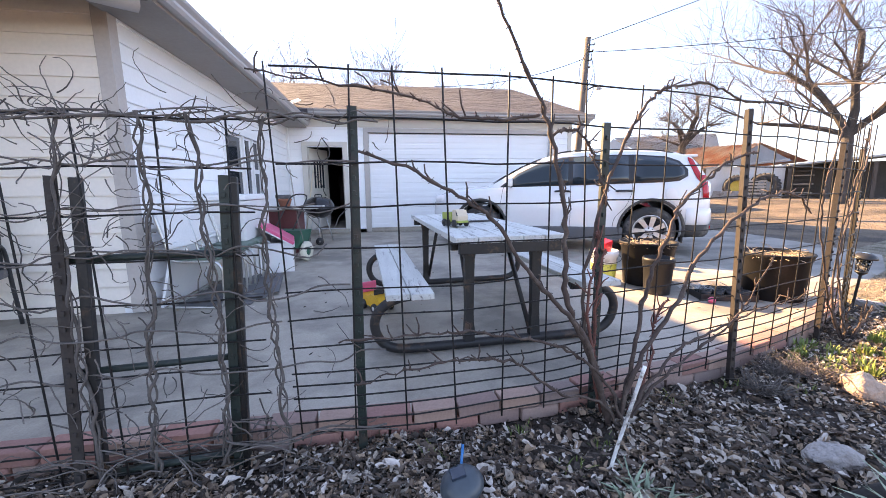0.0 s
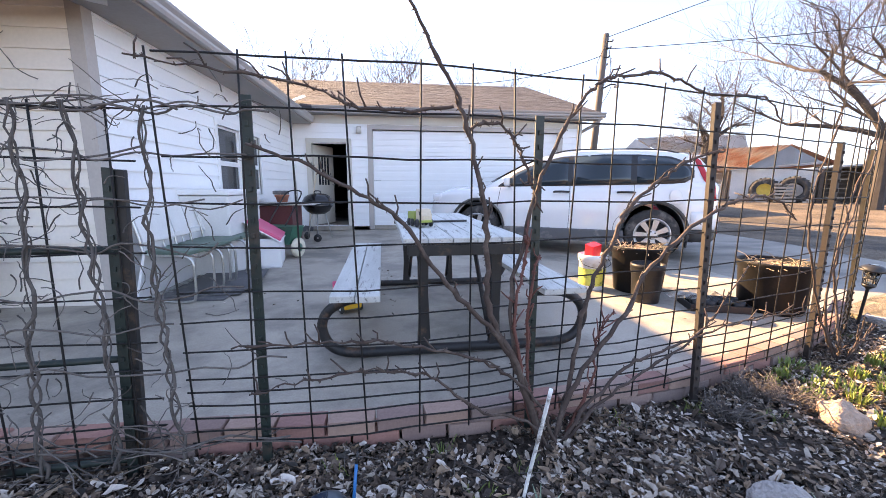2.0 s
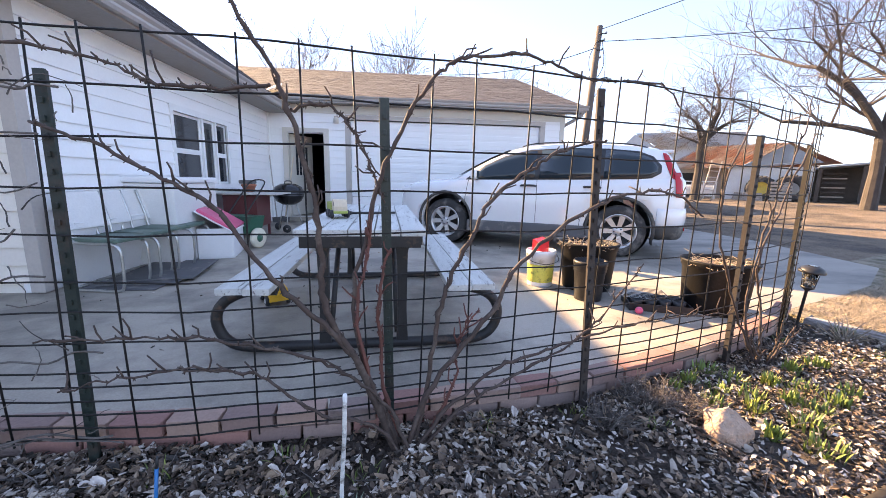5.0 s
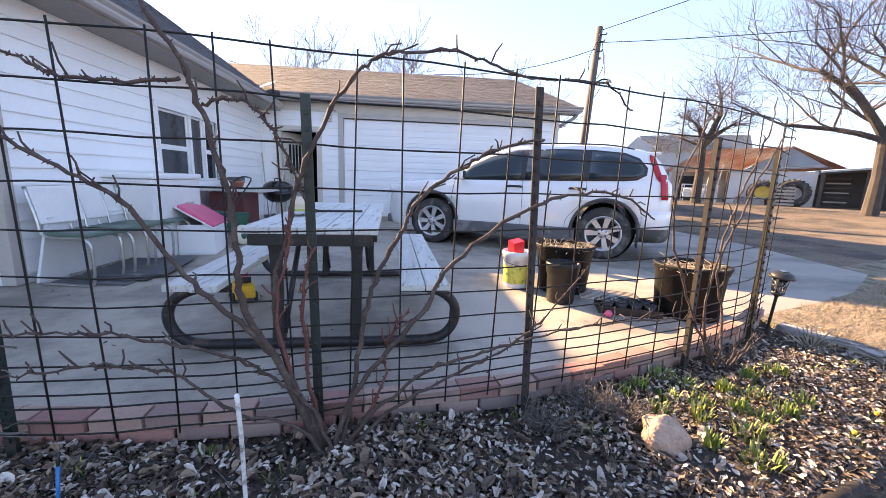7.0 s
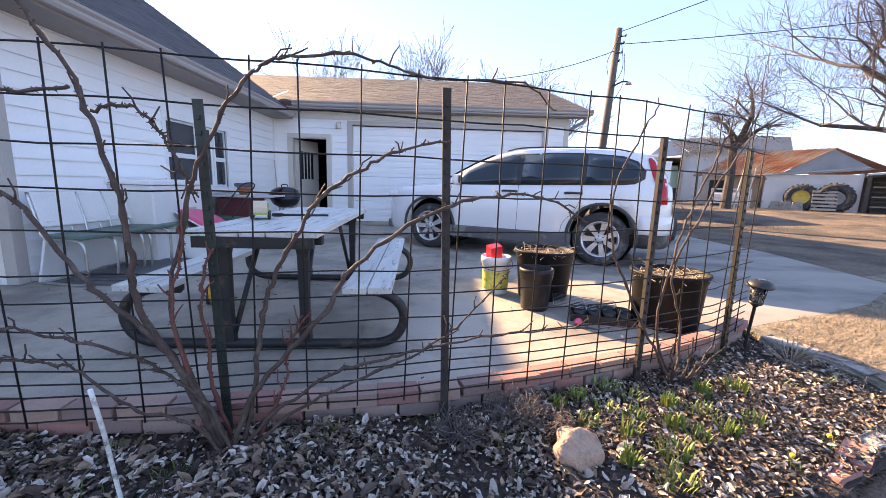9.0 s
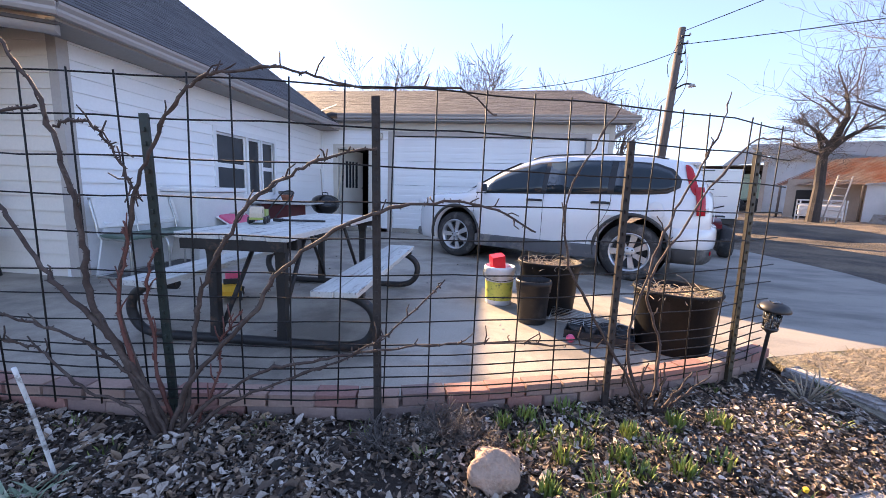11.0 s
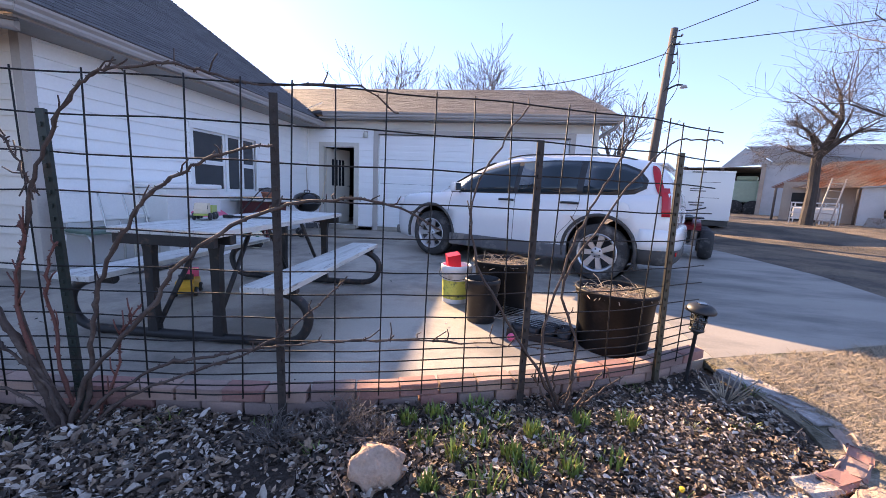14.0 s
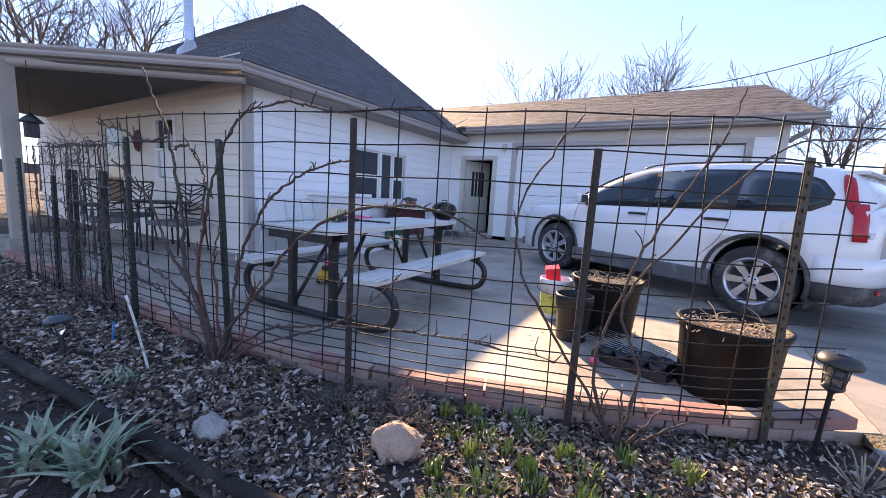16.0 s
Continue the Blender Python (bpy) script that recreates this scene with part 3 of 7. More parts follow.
# ---- brick border ----
brick_edge = empty("brick_border", Matrix(), "two-course border of mixed red and grey paver bricks", "brick border", kind="structure")
brick_meshes = []
for k in range(6):
    rnd = random.Random(k)
    bm = box(-0.093, 0.093, 0, 0.095, 0, 0.060, 0.006)
    for v in bm.verts:
        v.co += Vector((rnd.uniform(-1, 1), rnd.uniform(-1, 1), rnd.uniform(-1, 1))) * 0.0018
    me = bpy.data.meshes.new("brick")
    bm.to_mesh(me)
    bm.free()
    me.materials.append(BRICKS)
    brick_meshes.append(me)
rnd = random.Random(11)
for course in range(2):
    for a, b in zip(FRONT, FRONT[1:]):
        l = math.hypot(b[0] - a[0], b[1] - a[1])
        n = max(1, round(l / 0.196))
        for i in range(n):
            u = (i + 0.5 + (0.5 if course else 0.0)) / n
            if u > 1.0:
                continue
            x, y = a[0] + (b[0] - a[0]) * u, a[1] + (b[1] - a[1]) * u
            turn = math.degrees(math.atan2(b[1] - a[1], b[0] - a[0]))
            m = pose(x, y - 0.005 + rnd.uniform(-0.006, 0.006) - (0.008 if course else 0), -0.005 + course * 0.064, rnd.uniform(-1.5, 1.5), 0, turn + rnd.uniform(-1.5, 1.5)) @ Matrix.Diagonal((l / n / 0.196, 1, 1, 1))
            shared("brick", rnd.choice(brick_meshes), brick_edge, m)


# ---- doors and window ----
def window(x, y0, y1, z0, z1):
    """A two-bay sash window in the east wall: a wide sash and a narrow one, white frames, dark rooms behind."""
    win = empty("window_1", pose(x, y0, 0, 0, 0, 90), "white-framed twin sash window with dark panes", "window", kind="structure")
    w = y1 - y0
    fr = bmesh.new()
    for a, b, c, d in ((-0.07, 0.0, z0 - 0.07, z1 + 0.09), (w, w + 0.07, z0 - 0.07, z1 + 0.09), (0, w, z1, z1 + 0.09), (0, w, z0 - 0.07, z0)):
        add_box(fr, a, b, -0.03, 0.10, c, d, bevel=0.004)
    part("window_frame", fr, WHITE, win)
    part("window_sill", box(-0.1, w + 0.1, -0.07, 0.0, z0 - 0.10, z0 - 0.07, 0.005), WHITE, win)
    bays = ((0.0, 0.74), (0.80, 1.17), (1.21, w))
    for a, b in ((0.74, 0.80), (1.17, 1.21)):
        part("mullion", box(a, b, -0.02, 0.09, z0, z1, 0.004), WHITE, win)
    zm = (z0 + z1) / 2 - 0.02
    for i, (a, b) in enumerate(bays):
        cuts = ((z0, zm), (zm, z1)) if i != 1 else ((z0, z1),)
        for c, d in cuts:
            sash = bmesh.new()
            for p, q, r, s in ((a, a + 0.03, c, d), (b - 0.03, b, c, d), (a + 0.03, b - 0.03, c, c + 0.035), (a + 0.03, b - 0.03, d - 0.035, d)):
                add_box(sash, p, q, 0.015, 0.055, r, s, bevel=0.003)
            so = part("sash", sash, WHITE, win)
            part("pane", box(a + 0.03, b - 0.03, 0.03, 0.036, c + 0.035, d - 0.035), GLASSDARK, so, "dark reflecting pane")
    return win


GLASSDARK = mat("window_pane", (0.03, 0.034, 0.04), 0.05, vary=0.15, scale=2, fine=9, bump=0.02, dist=0.002)
window(HX, 5.91, 7.50, 0.90, 1.88)

entry = empty("door_frame", pose(G0 + door_hole[0], GY, 0), "white weathered door frame of the garage side door", "door frame", kind="structure")
dw = door_hole[1] - door_hole[0]
for a, b, c, d in ((-0.09, 0.03, 0.05, 2.05), (dw - 0.03, dw + 0.09, 0.05, 2.05), (-0.09, dw + 0.09, 2.05, 2.14)):
    part("casing", box(a, b, -0.045, 0.05, c, d, 0.005), CREAM, entry)
part("threshold", box(-0.05, dw + 0.05, -0.16, 0.1, 0.02, 0.115, 0.006), CONCRETE, entry, "worn concrete threshold")
# the open door leaf swings inwards on its left edge
leaf = empty("entry_door", pose(G0 + door_hole[0] + 0.04, GY + 0.10, 0.13, 0, 0, 64), "off-white panel door standing open, small barred pane", "door")
lw, lh = dw - 0.08, 1.88
lf = bmesh.new()
for a, b, c, d in ((0, 0.17, 0, lh), (lw - 0.17, lw, 0, lh), (0.17, lw - 0.17, 0, 0.95), (0.17, lw - 0.17, 1.62, lh)):
    add_box(lf, a, b, 0, 0.04, c, d, bevel=0.003)
part("door_leaf", lf, CREAM, leaf)
part("pane", box(0.17, lw - 0.17, 0.016, 0.022, 0.95, 1.62), GLASSDARK, leaf)
for k in range(3):
    x = 0.17 + (lw - 0.34) * (k + 1) / 4
    part("muntin", box(x - 0.012, x + 0.012, 0.002, 0.038, 0.95, 1.62), CREAM, leaf)
for c, d in ((0.10, 0.48), (0.54, 0.90)):
    part("panel", box(0.2, lw - 0.2, -0.008, 0.0, c, d, 0.004), CREAM, leaf)
part("handle", lathe([(0.0, 0.0), (0.012, 0.0), (0.012, 0.03), (0.027, 0.045), (0.02, 0.065), (0.0, 0.07)], 12, pose(lw - 0.07, -0.002, 0.95, 90, 0, 0)), CHROME, leaf)

gd = empty("garage_door", pose(G0 + gdoor_hole[0], GY + 0.05, 0), "closed white sectional garage door with ribbed panels", "garage door")
gw = gdoor_hole[1] - gdoor_hole[0]
zs = [0.03 + 2.32 * i / 4 for i in range(5)]
for a, b in zip(zs, zs[1:]):
    bm = box(0.005, gw - 0.005, 0.0, 0.05, a, b - 0.006, 0.005)
    for k in range(1, 4):
        z = a + (b - a) * k / 4
        add_box(bm, 0.02, gw - 0.02, -0.010, 0.001, z - 0.055, z + 0.04, bevel=0.006)
    part("door_section", bm, SIDING, gd)
part("bottom_seal", box(0.0, gw, -0.004, 0.05, 0.012, 0.03), BLACKPLASTIC, gd, "black rubber bottom seal")
gf = empty("garage_door_frame", pose(G0 + gdoor_hole[0], GY, 0), "taupe casing round the garage door", "door frame", kind="structure")
for a, b, c, d in ((-0.12, 0.0, 0.02, 2.36), (gw, gw + 0.12, 0.02, 2.36), (-0.12, gw + 0.12, 2.36, 2.46)):
    part("casing", box(a, b, -0.035, 0.10, c, d, 0.006), GREYTRIM, gf)
# wall lamp between the doors
wl = empty("wall_lantern", pose(-0.24, GY - 0.02, 2.36), "small grey wall lamp under the eave", "wall lamp")
part("mount", box(-0.05, 0.05, -0.03, 0.0, -0.06, 0.06, 0.006), GREYTRIM, wl)
part("shade", lathe([(0.02, 0.04), (0.055, 0.0), (0.06, -0.1), (0.05, -0.1), (0.045, 0.0)], 16, pose(0, -0.07, 0)), CREAM, wl)
# downspout at the garage corner
ds = empty("downspout", Matrix(), "taupe metal downspout at the garage corner", "downspout")
part("spout_pipe", tube(curve_points([(5.5, 9.33, 2.72), (5.45, 9.42, 2.58), (5.2, 9.72, 2.40), (5.12, 9.74, 2.25), (5.12, 9.74, 0.15), (5.12, 9.6, 0.06)], 5), 0.042, 10), GUTTER, ds)


# ---- the car ----
ARCHTRIM = mat("dusty_black_trim", (0.05, 0.048, 0.046), 0.65, vary=0.15, bump=0.1, fine=150, dist=0.002, second=(0.13, 0.12, 0.105), amount=0.3, second_scale=6)


def car(m):
    thing = empty("car", m, "white compact SUV with dusty wheels parked on the driveway", "car")
    STA = [  # along the car: x, bottom, half width, shoulder height
        (2.27, 0.34, 0.50, 0.66), (2.22, 0.27, 0.66, 0.80), (2.08, 0.24, 0.80, 0.92), (1.85, 0.23, 0.88, 0.99), (1.6, 0.23, 0.915, 1.00), (1.35, 0.23, 0.925, 1.02),
        (1.1, 0.23, 0.928, 1.04), (0.8, 0.23, 0.93, 1.055), (0.3, 0.23, 0.93, 1.065), (-0.3, 0.23, 0.93, 1.08), (-0.8, 0.24, 0.93, 1.09), (-1.35, 0.25, 0.93, 1.105),
        (-1.75, 0.27, 0.92, 1.12), (-2.05, 0.31, 0.90, 1.125), (-2.22, 0.36, 0.86, 1.15), (-2.31, 0.44, 0.78, 1.08), (-2.34, 0.52, 0.70, 0.95)]
    def half(s):
        x, zb, w, zs = s
        h = zs - zb
        return [(0, zb), (w * 0.80, zb), (w * 0.95, zb + 0.03), (w * 0.975, zb + 0.12 * h + 0.03), (w * 0.992, zb + 0.28 * h), (w, zb + 0.5 * h), (w * 0.995, zb + 0.68 * h), (w * 0.975, zb + 0.86 * h), (w * 0.945, zs - 0.012), (w * 0.90, zs + 0.004), (w * 0.5, zs + 0.045), (0, zs + 0.06)]
    def loft(stations, section, close=True):
        bm = bmesh.new()
        rings = []
        for s in stations:
            pts = section(s)
            ring = [(y, z) for y, z in pts] + [(-y, z) for y, z in pts[-2:0:-1]]
            rings.append([bm.verts.new((s[0], y, z)) for y, z in ring])
        for a, b in zip(rings, rings[1:]):
            for i in range(len(a)):
                j = (i + 1) % len(a)
                bm.faces.new((a[i], a[j], b[j], b[i])).smooth = True
        bm.faces.new(rings[0]), bm.faces.new(rings[-1][::-1])
        bmesh.ops.recalc_face_normals(bm, faces=bm.faces[:])
        return bm
    # lower body with the wheel arches cut through it
    body = part("body", loft(STA, half), CARWHITE, None)
    cutter_bm = bmesh.new()
    for x in (1.31, -1.31):
        add_lathe(cutter_bm, [(0.0, -1.2), (0.425, -1.2), (0.425, 1.2), (0.0, 1.2)], 40, pose(x, 0, 0.40, 90, 0, 0))
    bmesh.ops.recalc_face_normals(cutter_bm, faces=cutter_bm.faces[:])
    cutter = part("arch_cutter", cutter_bm, None)
    md = body.modifiers.new("arches", "BOOLEAN")
    md.operation, md.object, md.solver = "DIFFERENCE", cutter, "EXACT"
    cut_me = bpy.data.meshes.new_from_object(body.evaluated_get(bpy.context.evaluated_depsgraph_get()))
    body.modifiers.clear()
    body.data = cut_me
    body.name = "body"
    bpy.data.objects.remove(cutter)
    body.parent = thing
    # cabin
    CAB = [(1.22, 1.04, 0.80, 1.05, 0.74), (0.95, 1.05, 0.845, 1.20, 0.73), (0.62, 1.055, 0.865, 1.375, 0.70), (0.30, 1.06, 0.872, 1.505, 0.675), (0.02, 1.065, 0.877, 1.565, 0.665), (-0.4, 1.075, 0.88, 1.595, 0.665), (-0.9, 1.085, 0.88, 1.59, 0.66),
           (-1.4, 1.10, 0.875, 1.565, 0.645), (-1.75, 1.11, 0.865, 1.525, 0.63), (-1.98, 1.115, 0.85, 1.475, 0.615), (-2.12, 1.12, 0.83, 1.35, 0.65), (-2.24, 1.12, 0.80, 1.18, 0.70)]
    def cab_half(s):
        x, zb, wb, zt, wt = s
        return [(0, zb - 0.05), (wb, zb - 0.05), (wb, zb), (wb + (wt - wb) * 0.45, zb + (zt - zb) * 0.5), (wt + 0.012, zb + (zt - zb) * 0.9), (wt - 0.03, zt), (wt - 0.16, zt + 0.028), (0, zt + 0.045)]
    cabin = part("roof", loft(CAB, cab_half), CARWHITE, thing)
    def cab_at(x):
        xs = [s[0] for s in CAB][::-1]
        return [float(np.interp(x, xs, [s[k] for s in CAB][::-1])) for k in range(1, 5)]
    def side_point(x, v, off, sgn):
        zb, wb, zt, wt = cab_at(x)
        z = zb + (zt - zb) * v
        y = wb + (wt - wb) * (0.9 * v) if v < 0.5 else (wb + (wt - wb) * 0.45) + ((wt + 0.012) - (wb + (wt - wb) * 0.45)) * (v - 0.5) / 0.4
        return Vector((x, sgn * (y + off), z))
    def glass_strip(name, outline, sgn, material, label="", off=0.006):
        """outline: (x, low v, high v) along the side of the cabin."""
        bm = bmesh.new()
        lo = [[bm.verts.new(side_point(x, a + (b - a) * k / 4, off, sgn)) for k in range(5)] for x, a, b in outline]
        for p, q in zip(lo, lo[1:]):
            for k in range(4):
                f = bm.faces.new((p[k], p[k + 1], q[k + 1], q[k]))
                f.smooth = True
        bmesh.ops.recalc_face_normals(bm, faces=bm.faces[:])
        bmesh.ops.solidify(bm, geom=bm.faces[:], thickness=0.004)
        return part(name, bm, material, thing, label)
    for sgn in (1, -1):
        glass_strip("window_trim", [(0.98, 0.0, 0.12), (0.7, 0.0, 0.80), (0.4, 0.0, 0.885), (0.0, 0.0, 0.90), (-0.6, 0.0, 0.90), (-1.1, 0.0, 0.895), (-1.5, 0.0, 0.86), (-1.75, 0.02, 0.74), (-1.90, 0.2, 0.46)], sgn, BLACKPLASTIC, "black window surround", 0.006)
        glass_strip("front_window", [(0.92, 0.035, 0.10), (0.68, 0.04, 0.74), (0.4, 0.04, 0.83), (0.05, 0.04, 0.855), (-0.10, 0.04, 0.86)], sgn, CARGLASS, "", 0.010)
        glass_strip("rear_window", [(-0.17, 0.04, 0.86), (-0.6, 0.04, 0.86), (-0.98, 0.04, 0.855)], sgn, CARGLASS, "", 0.010)
        glass_strip("quarter_window", [(-1.06, 0.05, 0.85), (-1.3, 0.05, 0.83), (-1.5, 0.06, 0.79), (-1.72, 0.10, 0.68), (-1.84, 0.25, 0.44)], sgn, CARGLASS, "", 0.010)
        # tail lamp climbing the rear pillar and wrapping the body corner
        glass_strip("tail_light", [(-1.90, 0.88, 0.95), (-1.95, 0.60, 0.95), (-2.0, 0.36, 0.92), (-2.05, 0.14, 0.78), (-2.10, -0.04, 0.52), (-2.15, -0.08, 0.24), (-2.19, -0.08, 0.02)], sgn, REDLENS, "tall red tail lamp", 0.012)
        bm = bmesh.new()
        cols = []
        for x, w in ((-2.16, 0.883), (-2.18, 0.877), (-2.20, 0.87), (-2.235, 0.855), (-2.27, 0.835)):
            cols.append([bm.verts.new((x + 0.004 * k * k, sgn * (w + 0.022 - 0.008 * k - 0.003 * k * k), 0.87 + 0.33 * k / 4)) for k in range(5)])
        for p, q in zip(cols, cols[1:]):
            for k in range(4):
                bm.faces.new((p[k], p[k + 1], q[k + 1], q[k])).smooth = True
        bmesh.ops.recalc_face_normals(bm, faces=bm.faces[:])
        bmesh.ops.solidify(bm, geom=bm.faces[:], thickness=0.01)
        tl = part("lower_tail_light", bm, REDLENS, thing, "red lower tail lamp")
        part("reverse_lens", box(-2.30, -2.25, sgn * 0.80 - 0.035, sgn * 0.80 + 0.035, 0.90, 0.96, 0.01), CLEARLENS, tl, "clear reversing lens")
        part("headlight", box(1.98, 2.16, sgn * 0.72 - 0.10, sgn * 0.72 + 0.10, 0.80, 0.93, 0.05), CLEARLENS, thing, "clear headlamp")
        # mirror
        mr = part("mirror", box(-0.05, 0.05, -0.09, 0.09, -0.07, 0.07, 0.035, pose(0.80, sgn * 1.00, 1.13)), CARWHITE, thing)
        part("mirror_arm", tube([(0.80, sgn * 0.86, 1.06), (0.80, sgn * 0.96, 1.09)], 0.022, 8), BLACKPLASTIC, mr)
        part("mirror_glass", box(-0.056, -0.05, -0.075, 0.075, -0.055, 0.055, 0.002, pose(0.80, sgn * 1.00, 1.13)), CHROME, mr)
        for x in (-0.02, -0.92):
            part("door_handle", tube(curve_points([(x + 0.11, sgn * 0.925, 0.975), (x + 0.07, sgn * 0.962, 0.98), (x - 0.07, sgn * 0.962, 0.98), (x - 0.11, sgn * 0.925, 0.975)], 4), 0.016, 8), BLACKPLASTIC, thing, "dark door handle")
        # shut lines of the doors
        for pts in ([(0.93, 0.34), (0.98, 0.6), (0.95, 0.9), (0.92, 1.07)], [(-0.14, 0.34), (-0.15, 0.7), (-0.14, 1.09)], [(-0.78, 0.34), (-0.80, 0.55), (-0.95, 0.74), (-1.03, 0.95), (-1.03, 1.11)]):
            line = []
            for x, z in curve_points([(a, 0, b) for a, b in pts], 6) and [(p.x, p.z) for p in curve_points([(a, 0, b) for a, b in pts], 6)]:
                k = (z - 0.23) / 0.87
                w = float(np.interp(k, [0, 0.12, 0.28, 0.5, 0.68, 0.86, 0.985, 1.0], [0.95, 0.975, 0.992, 1.0, 0.995, 0.975, 0.945, 0.94])) * 0.93
                line.append((x, sgn * (w + 0.0005), z))
            part("door_gap", tube(line, 0.0035, 5), BLACKPLASTIC, thing, "dark door seam")
        # sill cladding and arch trims
        bm = bmesh.new()
        add_box(bm, -0.93, 0.93, sgn * 0.905 - 0.03, sgn * 0.905 + 0.03, 0.235, 0.42, bevel=0.025)
        part("sill_cladding", bm, CLADDING, thing, "dusty grey sill cladding")
        for x in (1.31, -1.31):
            pts = [(x + 0.445 * math.cos(a), sgn * 0.915, 0.40 + 0.445 * math.sin(a)) for a in [math.pi * (k / 20 * 1.16 - 0.08) for k in range(21)]]
            part("arch_trim", tube(pts, 0.024, 8), ARCHTRIM, thing, "grey wheel arch trim")
            part("mud_flap", box(x - 0.452, x - 0.436, sgn * 0.80 - 0.10, sgn * 0.80 + 0.10, 0.20, 0.42, 0.006), ARCHTRIM, thing, "black rubber mud flap")
    part("front_bumper", box(2.02, 2.285, -0.66, 0.66, 0.26, 0.42, 0.05), CLADDING, thing, "grey lower front bumper")
    part("grille", box(2.24, 2.29, -0.36, 0.36, 0.62, 0.72, 0.02), BLACKPLASTIC, thing, "black grille")
    # rear bumper: a section carried round the tail in plan
    half_plan = [(-1.775, 0.912), (-1.92, 0.908), (-2.06, 0.90), (-2.18, 0.872), (-2.27, 0.815), (-2.34, 0.72), (-2.385, 0.56), (-2.405, 0.32)]
    plan = [Vector((x, y, 0)) for x, y in half_plan] + [Vector((-2.41, 0, 0))] + [Vector((x, -y, 0)) for x, y in half_plan[::-1]]
    def swept(section):
        bm = bmesh.new()
        cols = []
        for i, p in enumerate(plan):
            d = plan[min(i + 1, len(plan) - 1)] - plan[max(i - 1, 0)]
            out = Vector((d.y, -d.x, 0)).normalized()
            cols.append([bm.verts.new(p + out * o + Vector((0, 0, z))) for o, z in section])
        for p, q in zip(cols, cols[1:]):
            for k in range(len(section) - 1):
                bm.faces.new((p[k], q[k], q[k + 1], p[k + 1])).smooth = True
        bm.faces.new(cols[0]), bm.faces.new(cols[-1][::-1])
        bmesh.ops.recalc_face_normals(bm, faces=bm.faces[:])
        return bm
    part("rear_bumper", swept([(-0.06, 0.47), (0.004, 0.47), (0.008, 0.44), (0.006, 0.37), (-0.012, 0.32), (-0.06, 0.285), (-0.20, 0.28)]), ARCHTRIM, thing, "dark grey lower rear bumper")
    bm = swept([(-0.08, 0.73), (-0.02, 0.725), (0.010, 0.71), (0.026, 0.67), (0.032, 0.60), (0.030, 0.53), (0.018, 0.475), (-0.02, 0.462), (-0.08, 0.462)])
    part("bumper_skin", bm, CARWHITE, thing)
    for sgn in (1, -1):
        part("rear_reflector", box(-2.385, -2.36, sgn * 0.60 - 0.09, sgn * 0.60 + 0.09, 0.40, 0.45, 0.01), REDLENS, thing, "red bumper reflector")
    part("number_plate", box(-2.372, -2.36, -0.16, 0.16, 0.78, 0.93, 0.002), WHITE, thing)
    # windscreen and rear glass
    bm = bmesh.new()
    rows = []
    for x in (1.15, 0.95, 0.62, 0.34):
        zb, wb, zt, wt = cab_at(x)
        rows.append([bm.verts.new((x + 0.012, (wt - 0.05) * (k / 4 - 1), zt + 0.03 + 0.028 * (1 - abs(k / 4 - 1)))) for k in range(9)])
    for p, q in zip(rows, rows[1:]):
        for k in range(8):
            bm.faces.new((p[k], q[k], q[k + 1], p[k + 1])).smooth = True
    bmesh.ops.recalc_face_normals(bm, faces=bm.faces[:])
    part("windscreen", bm, CARGLASS, thing)
    part("rear_spoiler", box(-2.10, -1.80, -0.58, 0.58, 1.475, 1.515, 0.02), CARWHITE, thing)
    for sgn in (1, -1):
        part("roof_rail", tube(curve_points([(0.15, sgn * 0.585, 1.575), (-0.2, sgn * 0.60, 1.625), (-1.2, sgn * 0.59, 1.61), (-1.65, sgn * 0.57, 1.545)], 5), 0.011, 6), BLACKPLASTIC, thing, "dark roof rail")
    part("fuel_flap", lathe([(0.105, 0.0), (0.105, 0.004), (0.098, 0.005), (0.0, 0.005)], 20, pose(-1.62, 0.924, 0.92, -90, 0, 0)), CARWHITE, thing)
    part("underbody", box(-2.0, 2.0, -0.55, 0.55, 0.24, 0.42, 0.02), BLACKPLASTIC, thing)
    for x in (1.31, -1.31):
        part("wheel_well", lathe([(0.42, -0.80), (0.42, 0.80)], 32, pose(x, 0, 0.40, 90, 0, 0)), BLACKPLASTIC, thing, "black wheel well")
    for x in (1.31, -1.31):
        for sgn in (1, -1):
            wheel = part("wheel", lathe([(0.0, 0.02), (0.24, 0.02), (0.24, 0.03)], 28, pose(x, sgn * 0.83, 0.366, -90 * sgn, 0, 0)), BLACKPLASTIC, thing)
            wm = pose(x, sgn * 0.80, 0.366, -90 * sgn, 0, 0)
            part("tyre", lathe([(0.235, -0.10), (0.30, -0.115), (0.345, -0.10), (0.366, -0.07), (0.366, 0.07), (0.345, 0.10), (0.30, 0.118), (0.245, 0.11), (0.235, 0.10)], 40, wm), TYRE, wheel)
            rim = bmesh.new()
            add_lathe(rim, [(0.20, 0.02), (0.215, 0.085), (0.235, 0.112), (0.248, 0.112), (0.246, 0.10), (0.225, 0.08)], 40, wm)
            for k in range(7):
                a = 2 * math.pi * k / 7
                sp = bmesh.new()
                bmesh.ops.create_cube(sp, size=1)
                for v in sp.verts:
                    r = 0.045 if v.co.x < 0 else 0.222
                    w = 0.026 if v.co.x < 0 else 0.040
                    v.co = Vector((r, v.co.y * 2 * w, 0.075 + v.co.z * 0.03 + (0.010 if v.co.x > 0 else 0)))
                sp.transform(wm @ Matrix.Rotation(a, 4, "Z"))
                join(rim, sp)
            add_lathe(rim, [(0.0, 0.05), (0.075, 0.05), (0.075, 0.088), (0.06, 0.098), (0.0, 0.10)], 20, wm)
